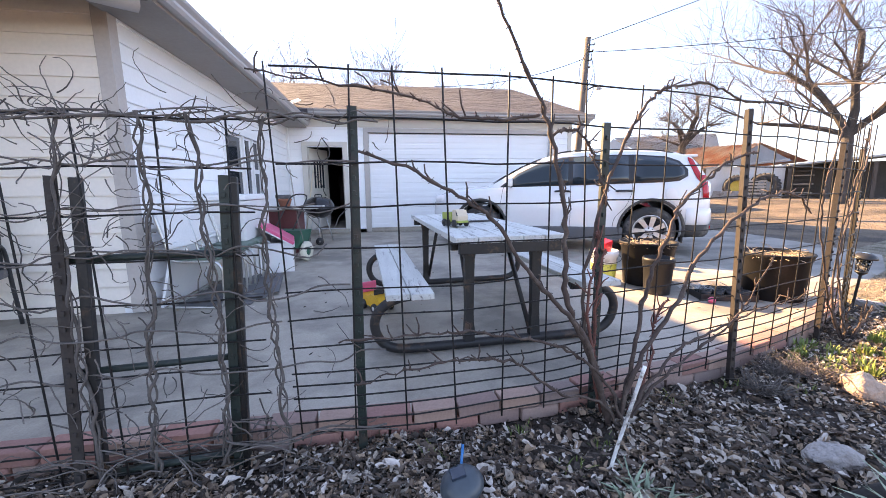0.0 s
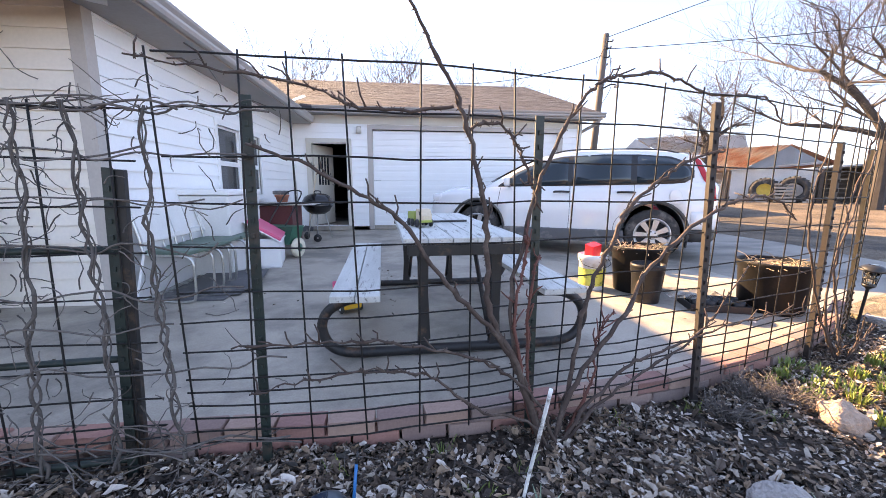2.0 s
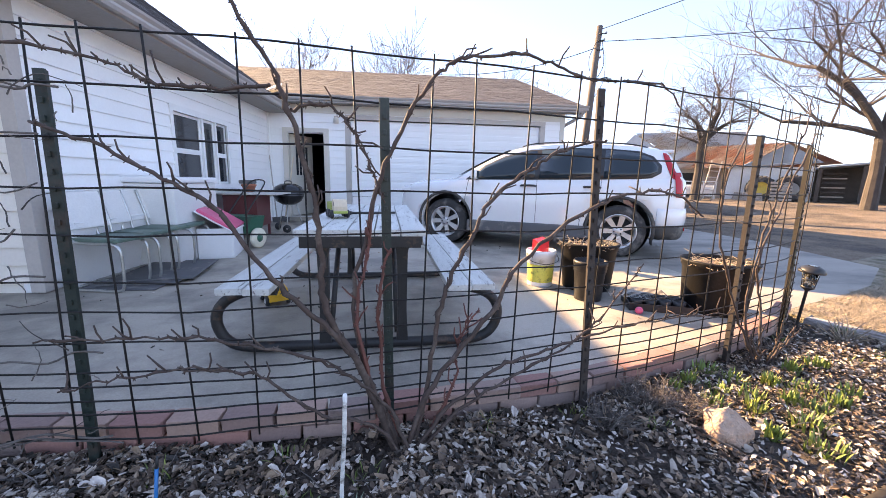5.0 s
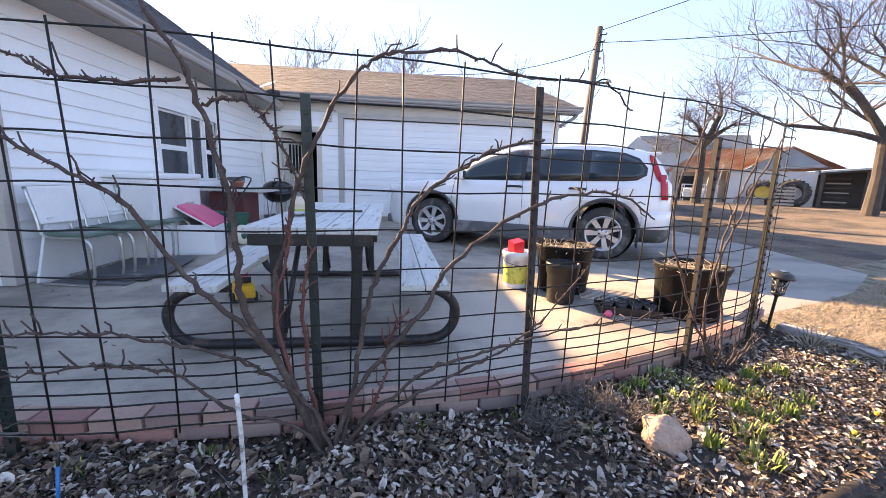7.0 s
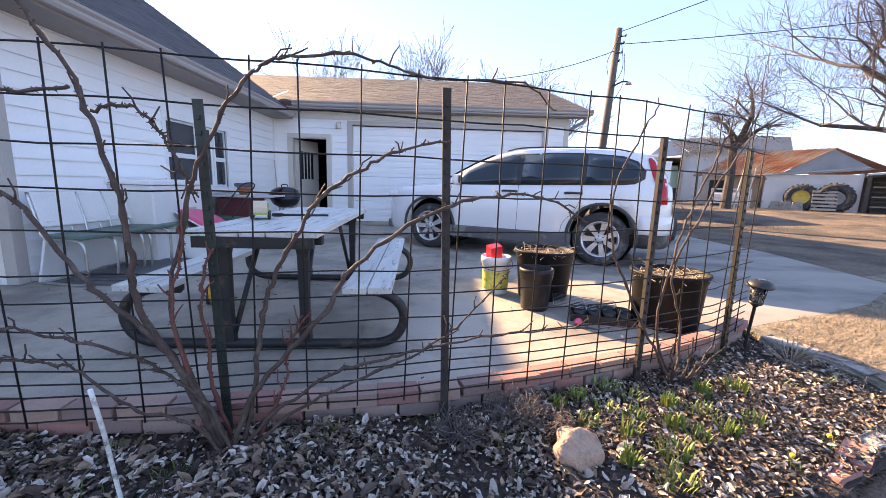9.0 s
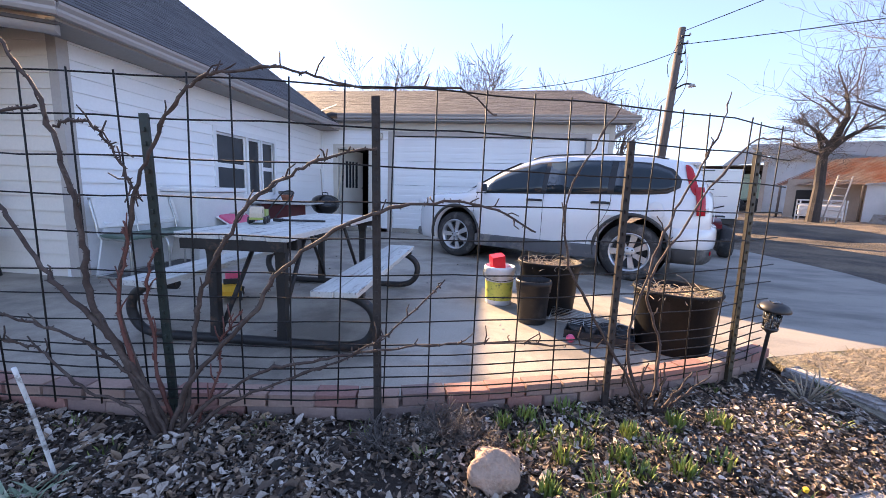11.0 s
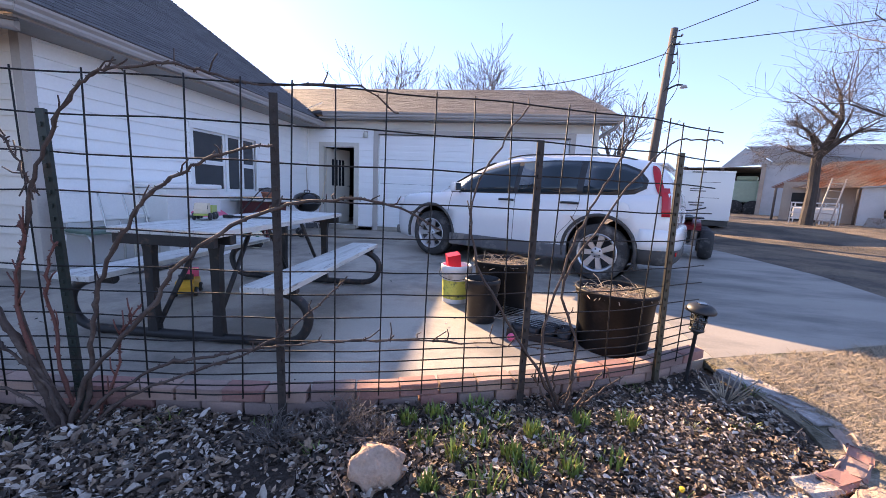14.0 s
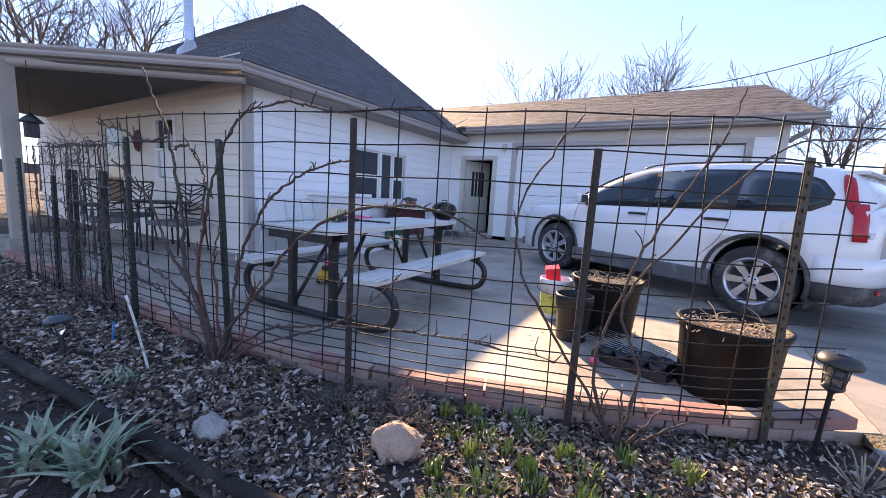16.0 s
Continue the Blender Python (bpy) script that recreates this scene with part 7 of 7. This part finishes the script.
lamp = part("yard_light", tube(curve_points([(0.50, 0.1, 5.2), (0.75, 0.0, 5.32), (0.95, -0.05, 5.30)], 4), 0.03, 8), CABLE, pole, "dark yard light on an arm")
part("lamp_head", lathe([(0.0, 0.12), (0.08, 0.10), (0.13, 0.0), (0.0, -0.02)], 14, pose(0.98, -0.05, 5.2)), GREYTRIM, lamp)
for k, (a, b) in enumerate((((0.55, 0.2, 6.9), (0.2, 0.1, 5.6)), ((0.7, 0.25, 6.8), (0.35, 0.1, 5.1)), ((0.85, 0.25, 6.4), (0.35, 0.15, 4.4)))):
    a, b = Vector(a), Vector(b)
    part("drop_wire", tube(curve_points([a, (a + b) / 2 + Vector((0.22 if k else -0.25, -0.1, -0.15)), b], 6), 0.012, 6), CABLE, pole)
for (p, q, sag) in (((8.45, 14.98, 6.2), (25.7, 2, 5.8), 0.5), ((8.45, 14.98, 6.6), (27.5, 9.3, 13.4), 0.2), ((8.42, 14.98, 6.0), (2.4, 14.9, 4.75), 0.3)):
    p, q = Vector(p), Vector(q)
    ob = empty("overhead_line", Matrix(), "thin black overhead line from the pole", "overhead line", "overhead lines")
    part("cable", tube([p.lerp(q, i / 16) - Vector((0, 0, sag * 4 * (i / 16) * (1 - i / 16))) for i in range(17)], 0.013, 5), CABLE, ob)

# ---- bare trees ----
TREEBARK = mat("grey_tree_bark", (0.062, 0.053, 0.047), 0.9, vary=0.3, scale=5, fine=40, bump=0.6, dist=0.02)
TWIGBARK = mat("twig_bark", (0.125, 0.105, 0.09), 0.9, vary=0.25, scale=5, fine=40, bump=0.2, island=0.2)


class Branches:
    def __init__(self):
        self.verts, self.faces = [], []

    def add(self, pts, radii, sides):
        base = len(self.verts)
        up = Vector((0.3, 0.7, 0.2))
        for i, p in enumerate(pts):
            d = (pts[min(i + 1, len(pts) - 1)] - pts[max(i - 1, 0)]).normalized()
            u = d.cross(up).normalized()
            v = d.cross(u)
            for k in range(sides):
                a = 2 * math.pi * k / sides
                self.verts.append((p + (u * math.cos(a) + v * math.sin(a)) * radii[i])[:])
        for i in range(len(pts) - 1):
            for k in range(sides):
                a, b = base + i * sides + k, base + i * sides + (k + 1) % sides
                self.faces.append((a, b, b + sides, a + sides))


def grow(trunk, crown, p, d, l, r, level, rnd, top, spread, droop=0.0, rmin=0.004):
    """One branch and its offspring."""
    n = 4 if level < 3 else 3
    pts, radii, q, dd = [p], [r], p.copy(), d.copy()
    for i in range(n):
        dd = (dd + Vector((rnd.uniform(-1, 1), rnd.uniform(-1, 1), rnd.uniform(-0.7, 1) - droop)) * (0.13 + 0.05 * level)).normalized()
        q = q + dd * l / n
        pts.append(q.copy())
        radii.append(max(rmin, r * (1 - 0.42 * (i + 1) / n)))
    (trunk if level < 2 else crown).add(pts, radii, 8 if level < 2 else (5 if level < 4 else 3))
    if level >= top:
        return
    kids = 2 if level == 0 else rnd.choice((3, 3, 4))
    for k in range(kids + (2 if level >= 2 else 1)):
        i = rnd.randrange(1 if level else 2, len(pts)) if k else len(pts) - 1
        axis = Vector((rnd.uniform(-1, 1), rnd.uniform(-1, 1), rnd.uniform(-0.3, 0.6))).normalized()
        nd = (dd * (1.0 if k == 0 else 0.55) + axis * spread).normalized()
        grow(trunk, crown, pts[i], nd, l * rnd.uniform(0.60, 0.88), radii[i] * (0.74 if k == 0 else 0.5), level + 1, rnd, top, spread, droop, rmin)


def tree(x, y, h, r, seed, label, top=5, spread=0.75, limbs=(), z0=None, first=0.3, rmin=0.004):
    rnd = random.Random(seed)
    base = Vector((x, y, rise(x, y) if z0 is None else z0))
    thing = empty("tree", Matrix.Translation(base), label, "tree", "bare trees")
    t, c = Branches(), Branches()
    t.add([Vector((0, 0, -0.3)), Vector((0, 0, 0.0)), Vector((0.05, 0.02, h * first * 0.5)), Vector((0.0, 0.05, h * first))], [r * 1.7, r * 1.25, r, r * 0.9], 10)
    if limbs:
        for d, l, rr, drp in limbs:
            grow(t, c, Vector((0, 0.03, h * first * 0.97)), Vector(d).normalized(), l, rr, 1, rnd, top, spread, drp, rmin)
    else:
        for k in range(4):
            a = k * 1.6 + rnd.uniform(-0.4, 0.4)
            grow(t, c, Vector((0, 0.03, h * first * 0.97)), Vector((math.cos(a) * 0.32, math.sin(a) * 0.32, 1)).normalized(), h * 0.25, r * 0.62, 1, rnd, top, spread, 0.0, rmin)
    mesh_object("trunk", t.verts, t.faces, TREEBARK, thing)
    cr = mesh_object("crown", c.verts, c.faces, TWIGBARK, thing)
    cr["kind"] = "stuff"
    return thing


# the big spreading tree by the open shed
tree(17.6, 12.3, 9.0, 0.19, 3, "large spreading bare tree with a long low limb", 5, 0.8, (((-0.35, 0.3, 1.0), 3.2, 0.14, 0.0), ((0.1, -0.2, 1.0), 3.6, 0.15, 0.0), ((-0.72, 0.5, 0.30), 2.9, 0.10, 0.0), ((0.6, -0.5, 0.9), 2.8, 0.14, 0.0), ((0.2, 0.6, 0.9), 2.6, 0.13, 0.0)), first=0.29)
# pollarded tree before the barn
tree(15.2, 17.6, 5.2, 0.18, 7, "gnarled bare tree with a broken trunk", 5, 0.9, (((0.45, -0.25, 1.0), 1.5, 0.17, 0.0), ((0.7, -0.6, 0.8), 1.2, 0.12, 0.35), ((-0.3, 0.2, 1.0), 0.9, 0.10, 0.0), ((-0.6, 0.6, 0.3), 1.0, 0.06, 0.5)), first=0.52)
tree(-8.9, 42, 17.0, 0.24, 11, "tall bare tree behind the garage", 4, 0.42, z0=0, rmin=0.019)
tree(0.4, 42, 16.6, 0.26, 13, "bare rounded tree behind the garage", 4, 0.42, z0=0, rmin=0.019)
tree(9.4, 43, 14.6, 0.26, 14, "bare spreading tree behind the garage", 4, 0.45, z0=0, rmin=0.019)
tree(11.0, 30, 9.0, 0.2, 15, "bare multi-stemmed tree past the garage", 4, 0.5, z0=0, rmin=0.014)
tree(-29, 8.3, 15.5, 0.30, 16, "bare tree behind the house", 4, 0.5, z0=0, rmin=0.014)
tree(-28, 12.2, 16.0, 0.32, 17, "bare tree behind the house", 4, 0.5, z0=0, rmin=0.014)
tree(-24, 21, 17.0, 0.34, 18, "bare tree behind the house", 4, 0.5, z0=0, rmin=0.012)


# ---- farm buildings ----
RUSTROOF = mat("rusty_tin_roof", (0.36, 0.27, 0.21), 0.7, vary=0.25, scale=2, fine=30, bump=0.2, second=(0.30, 0.12, 0.06), amount=0.6, second_scale=0.8)
GREYTIN = mat("galvanised_sheet", (0.42, 0.44, 0.46), 0.45, metal=0.3, vary=0.15, scale=2, fine=30, bump=0.1)
BARNWHITE = mat("chalky_white_wall", (0.66, 0.66, 0.66), 0.8, vary=0.12, scale=1.5, fine=25, bump=0.2)
BARNTAN = mat("tan_weathered_wall", (0.38, 0.32, 0.26), 0.85, vary=0.2, scale=1.5, fine=25, bump=0.2)
DARKWOOD = mat("dark_old_wood", (0.09, 0.075, 0.065), 0.9, vary=0.3, scale=2, fine=25, bump=0.3)
YELLOWRIM = mat("yellow_rim", (0.55, 0.40, 0.06), 0.5, vary=0.2, bump=0.05)
PALEGREEN = mat("pale_green_paint", (0.38, 0.48, 0.36), 0.5, vary=0.1, bump=0.05)


def ribbed(outline, u0, u1, axis_step, m, up):
    """Standing ribs of sheet metal laid over a roof slope, from (u, eave) to (u, ridge)."""
    bm = bmesh.new()
    (y0, z0), (y1, z1) = outline
    u = u0
    while u < u1:
        add_tube(bm, [m @ Vector((u, y0, z0 + up)), m @ Vector((u, y1, z1 + up))], 0.022, 4, False)
        u += axis_step
    return bm


# barn with a rusty roof: local x along the front, y away from the yard
barn_m = Matrix.Translation((20.7, 17.6, 0.0)) @ pose(0, 0, 0, 0, 0, -46)
barn = empty("barn", barn_m, "old barn with a rusty tin roof and white lean-to wall", "barn")
bm = box(-2.95, 0.45, 0.0, 0.15, 0.2, 2.02)
part("front_wall", bm, BARNWHITE, barn, "chalky white front wall")
part("end_wall", box(-2.95, -2.8, 0.15, 5.0, 0.2, 2.0), BARNTAN, barn)
part("side_wall", box(0.30, 0.45, 0.15, 5.0, 0.2, 2.05), BARNWHITE, barn)
def slab(corners, thick=0.06):
    """A flat sheet through corners, given thickness."""
    b = bmesh.new()
    b.faces.new([b.verts.new(c) for c in corners])
    bmesh.ops.solidify(b, geom=b.faces[:], thickness=thick)
    bmesh.ops.recalc_face_normals(b, faces=b.faces[:])
    return b


part("gable", slab([(-2.6, 0.35, 1.98), (0.85, 2.1, 2.32), (-0.66, 1.55, 3.28)]), GREYTIN, barn, "blue-grey tin gable")
part("lean_to_roof", prism([(0.55, 2.35), (-3.0, 2.02), (-3.0, 1.96), (0.55, 2.29)], 0.6, "y", -0.2), GREYTIN, barn)
ra, rb_, rc, rd = Vector((-6.6, 2.0, 1.98)), Vector((-2.55, 0.15, 2.02)), Vector((-0.58, 1.45, 3.34)), Vector((-4.6, 3.4, 3.40))
rf = part("roof", slab([ra, rb_, rc, rd]), RUSTROOF, barn, "sloping roof of rusty tin sheets")
for k in range(17):
    part("roof_seam", tube([ra.lerp(rb_, k / 16) + Vector((0, 0, 0.05)), rd.lerp(rc, k / 16) + Vector((0, 0, 0.05))], 0.022, 4), RUSTROOF, rf)
part("roof_back", slab([rc, rd, rd + Vector((3.4, 2.6, -1.3)), rc + Vector((2.2, 1.2, -1.05))]), RUSTROOF, barn)
part("tan_wall", box(-6.0, -2.95, 1.6, 1.75, 0.2, 2.3), BARNTAN, barn, "tan wall under the overhang")
# no opening is cut; a black panel paints the doorway's shade
part("wall_opening", box(-5.6, -4.6, 1.57, 1.6, 0.3, 1.75), UNLITBLACK, barn, "black panel standing in for an unlit doorway")
for u in (-6.0, -4.4, -3.1):
    part("overhang_post", tube([(u, 0.45, 0.2), (u, 0.45, 1.95)], 0.06, 6), DARKWOOD, barn)
# open-fronted shed beside it
shed = empty("open_shed", barn_m, "low open-fronted shed with a white tin roof edge", "shed")
part("roof", prism([(0.55, 2.05), (5.5, 2.55), (5.5, 2.45), (0.55, 1.97)], 4.0, "y", -0.35), GREYTIN, shed)
part("back_wall", box(0.5, 5.5, 3.3, 3.4, 0.1, 2.2), DARKWOOD, shed)
for u in (0.62, 2.1, 3.6, 5.3):
    part("post", box(u - 0.07, u + 0.07, -0.2, -0.06, 0.1, 2.05), DARKWOOD, shed)
for k in range(7):
    part("stored_board", box(0.8, 1.6, 0.2, 0.9, 0.36 + 0.22 * k, 0.42 + 0.22 * k, 0.01), BARNTAN if k % 2 else DARKWOOD, shed)


def tractor_tyre(u, w, z, r, rim_mat, lean, label):
    th = empty("tractor_tyre", barn_m @ pose(u, w, z, 90 - lean, 0, 0), label, "tractor tyre", "old tractor tyres")
    part("tyre_body", lathe([(r * 0.55, -0.16), (r * 0.8, -0.2), (r * 0.97, -0.17), (r, -0.08), (r, 0.08), (r * 0.97, 0.17), (r * 0.8, 0.2), (r * 0.55, 0.16)], 36), TYRE, th)
    for k in range(22):
        a = 2 * math.pi * k / 22
        part("lug", box(-0.03, 0.03, -0.03, 0.03, -0.18, 0.18, 0.0, Matrix.Rotation(a, 4, "Z") @ Matrix.Translation((r + 0.01, 0, 0)) @ Matrix.Rotation(0.5, 4, "X")), TYRE, th)
    if rim_mat:
        part("rim", lathe([(0.0, 0.02), (r * 0.2, 0.02), (r * 0.45, 0.08), (r * 0.56, 0.14), (r * 0.56, -0.1), (0.0, -0.02)], 28), rim_mat, th, "yellow steel rim")
    return th


tractor_tyre(-1.48, -0.55, 0.92, 0.60, YELLOWRIM, 12, "old tractor tyre on a yellow rim leaning on the barn")
tractor_tyre(-0.35, -0.55, 0.95, 0.64, None, 12, "worn tractor tyre leaning on the barn wall")
pl = empty("wooden_pallet", barn_m @ pose(-0.65, -0.95, 0.32, -18, 0, 8), "grey wooden pallet leaning on a tyre", "pallet")
for k in range(6):
    part("slat", box(-0.42, 0.42, -0.012, 0.012, 0.06 + 0.17 * k, 0.16 + 0.17 * k, 0.003), BARNTAN, pl)
for sx in (-0.38, 0.0, 0.38):
    part("bearer", box(sx - 0.03, sx + 0.03, 0.012, 0.1, 0.02, 1.06, 0.003), DARKWOOD, pl)
for k, u in enumerate((-2.35, -1.95, -1.55)):
    bk2 = empty("concrete_block", barn_m @ pose(u, -1.1, 0.30, 0, 0, 6 * k), "grey block standing before the barn", "block", "blocks by the barn")
    part("block_body", prism([(-0.25, 0), (0.25, 0), (0.18, 0.42), (-0.14, 0.42)], 0.3, "y", 0), ROCKGREY, bk2)
ld = empty("wooden_ladder", Matrix.Translation((15.55, 17.3, 0.30)) @ pose(0, 0, 0, -12, 6, -46), "grey ladder leaning on the bare tree", "ladder")
for sx in (-0.2, 0.2):
    part("rail", tube([(sx, 0, 0), (sx, 0, 1.95)], 0.028, 6), GREYTRIM, ld)
for k in range(6):
    part("rung", tube([(-0.2, 0, 0.25 + 0.3 * k), (0.2, 0, 0.25 + 0.3 * k)], 0.018, 6), GREYTRIM, ld)
fc = empty("wire_crate", barn_m @ pose(-4.0, -1.8, 0.30), "pale wire crate cart before the barn", "crate")
for u in (-0.75, -0.25, 0.25, 0.75):
    for w in (-0.3, 0.3):
        part("upright", box(u - 0.02, u + 0.02, w - 0.02, w + 0.02, 0.0, 0.95), BARNWHITE, fc)
for z in (0.25, 0.5, 0.75, 0.93):
    part("bar", box(-0.77, 0.77, -0.33, -0.30, z - 0.03, z + 0.03), BARNWHITE, fc)
part("load", box(-0.7, 0.7, -0.28, 0.28, 0.28, 0.72, 0.05), CHAIRBACK, fc, "pale bundled load")

# tin machine shed with an open bay
ms_m = Matrix.Translation((21.3, 30.8, 0.12)) @ pose(0, 0, 0, 0, 0, -33.5) @ Matrix.Scale(1.4, 4)
ms = empty("machine_shed", ms_m, "pale tin machine shed with an open dark bay", "shed")
part("gable_front", prism([(-1.85, 2.5), (0.35, 2.72), (-0.88, 3.52)], 0.12, "y", 0.0), GREYTIN, ms, "pale tin gable")
part("post_left", box(-1.8, -1.65, 0, 0.15, 0, 2.5), DARKWOOD, ms)
part("post_mid", box(-0.12, 0.06, 0, 0.18, 0, 2.7), BARNTAN, ms)
part("side_wall", box(0.06, 4.4, 0.1, 0.22, 0, 2.82), GREYTIN, ms, "grey tin side wall")
part("roof", prism([(-0.88, 3.6), (4.6, 3.6), (4.6, 3.55), (-0.88, 3.55)], 5.0, "y", 1.2), GREYTIN, ms)
slope = bmesh.new()
vs = [slope.verts.new(v) for v in ((-0.88, 0.0, 3.58), (4.6, 1.2, 3.62), (4.6, -0.2, 2.66), (0.35, -0.1, 2.76))]
slope.faces.new(vs)
bmesh.ops.solidify(slope, geom=slope.faces[:], thickness=0.04)
part("roof_slope", slope, GREYTIN, ms)
# the bay's depth of shade is put into this wall's black
part("bay_back", box(-3.4, 0.3, 4.0, 4.1, 0, 2.5), UNLITBLACK, ms)
part("bay_side", box(-3.5, -3.4, 0.0, 4.1, 0, 2.6), DARKWOOD, ms)
part("bay_roof", box(-3.6, 0.3, 0.2, 4.2, 2.5, 2.56), DARKWOOD, ms)
hv = empty("farm_machine", ms_m @ pose(-0.75, 1.2, 0), "pale green farm machine parked in the bay", "farm machine")
part("machine_body", box(-0.5, 0.6, -0.5, 0.8, 0.75, 1.9, 0.12), PALEGREEN, hv)
part("tank", box(-0.4, 0.5, -0.3, 0.6, 1.9, 2.15, 0.08), PALEGREEN, hv)
for u in (-0.35, 0.5):
    part("wheel", lathe([(0.0, -0.1), (0.42, -0.12), (0.45, 0.0), (0.42, 0.12), (0.0, 0.1)], 20, pose(u, -0.55, 0.42, 90, 0, 0)), TYRE, hv)

# enclosed cargo trailer
tm = Matrix.Translation((10.22, 15.9, 0.0)) @ pose(0, 0, 0, 0, 0, -8)
tl = empty("cargo_trailer", tm, "white enclosed cargo trailer with dark lettering", "trailer")
part("box_body", box(-1.12, 1.12, -0.2, 3.2, 0.42, 2.18, 0.03), CARWHITE, tl)
part("roof_trim", box(-1.13, 1.13, -0.21, 3.21, 2.14, 2.2, 0.02), WHITE, tl)
part("skirt", box(-0.9, 1.12, -0.1, 3.1, 0.22, 0.42, 0.01), BLACKPLASTIC, tl)
for sx in (-1.0, 1.0):
    part("wheel", lathe([(0.0, -0.1), (0.28, -0.1), (0.33, -0.05), (0.33, 0.05), (0.28, 0.1), (0.0, 0.1)], 20, pose(sx, 1.6, 0.28, 0, 90, 0)), TYRE, tl)
for k, (u, z, w, h) in enumerate(((0.0, 1.45, 0.52, 0.035), (-0.05, 1.53, 0.4, 0.03), (0.0, 1.02, 0.5, 0.05), (0.0, 0.93, 0.42, 0.05), (0.35, 1.78, 0.7, 0.015), (0.35, 1.22, 0.7, 0.015))):
    part("lettering_bar", box(u - w / 2, u + w / 2, -0.206, -0.202, z, z + h), CLADDING, tl, "dark unreadable lettering")
part("marker_lights", box(-0.25, 0.2, -0.215, -0.205, 2.12, 2.16), CLADDING, tl)
# small red utility vehicle behind the car
av = empty("quad_bike", pose(6.80, 8.75, 0.012, 0, 0, 67), "dark red quad bike standing past the car", "quad bike")
part("bodywork", prism([(-0.75, 0.62), (-0.3, 0.72), (0.1, 0.62), (0.55, 0.75), (0.75, 0.66), (0.72, 0.58), (0.1, 0.48), (-0.72, 0.54)], 0.55, "y", -0.27), mat("dark_red_paint", (0.20, 0.02, 0.025), 0.3, vary=0.1, bump=0.0), av)
part("seat", box(-0.4, 0.15, -0.14, 0.14, 0.70, 0.80, 0.04), BLACKPLASTIC, av)
part("handlebar", tube(curve_points([(0.25, -0.35, 0.95), (0.3, -0.1, 0.88), (0.3, 0.1, 0.88), (0.25, 0.35, 0.95)], 4), 0.014, 6), BLACKPLASTIC, av)
part("rack", box(-0.72, -0.35, -0.3, 0.3, 0.75, 0.78, 0.01), BLACKPLASTIC, av)
part("frame", box(-0.4, 0.45, -0.14, 0.14, 0.26, 0.56, 0.04), BLACKPLASTIC, av)
for u in (-0.5, 0.5):
    for w in (-0.38, 0.38):
        part("wheel", lathe([(0.0, -0.1), (0.24, -0.11), (0.28, -0.05), (0.28, 0.05), (0.24, 0.11), (0.0, 0.1)], 22, pose(u, w, 0.28, 90, 0, 0)), TYRE, av)
# low field line on the horizon
bm = bmesh.new()
rnd = random.Random(2)
n = 120
row = []
for i in range(n + 1):
    a = math.radians(-80 + 160 * i / n)
    r = 260
    h = 1.5 + 4.5 * max(0, noise.noise((i * 0.13, 1.7, 0)) + 0.3) + rnd.uniform(0, 0.8)
    row.append((bm.verts.new((r * math.sin(a), r * math.cos(a), -1)), bm.verts.new((r * math.sin(a), r * math.cos(a), h))))
for p, q in zip(row, row[1:]):
    bm.faces.new((p[0], q[0], q[1], p[1]))
tagged(part("backdrop", bm, DARKWOOD), "far hazy tree line on the horizon", "tree line", kind="structure")
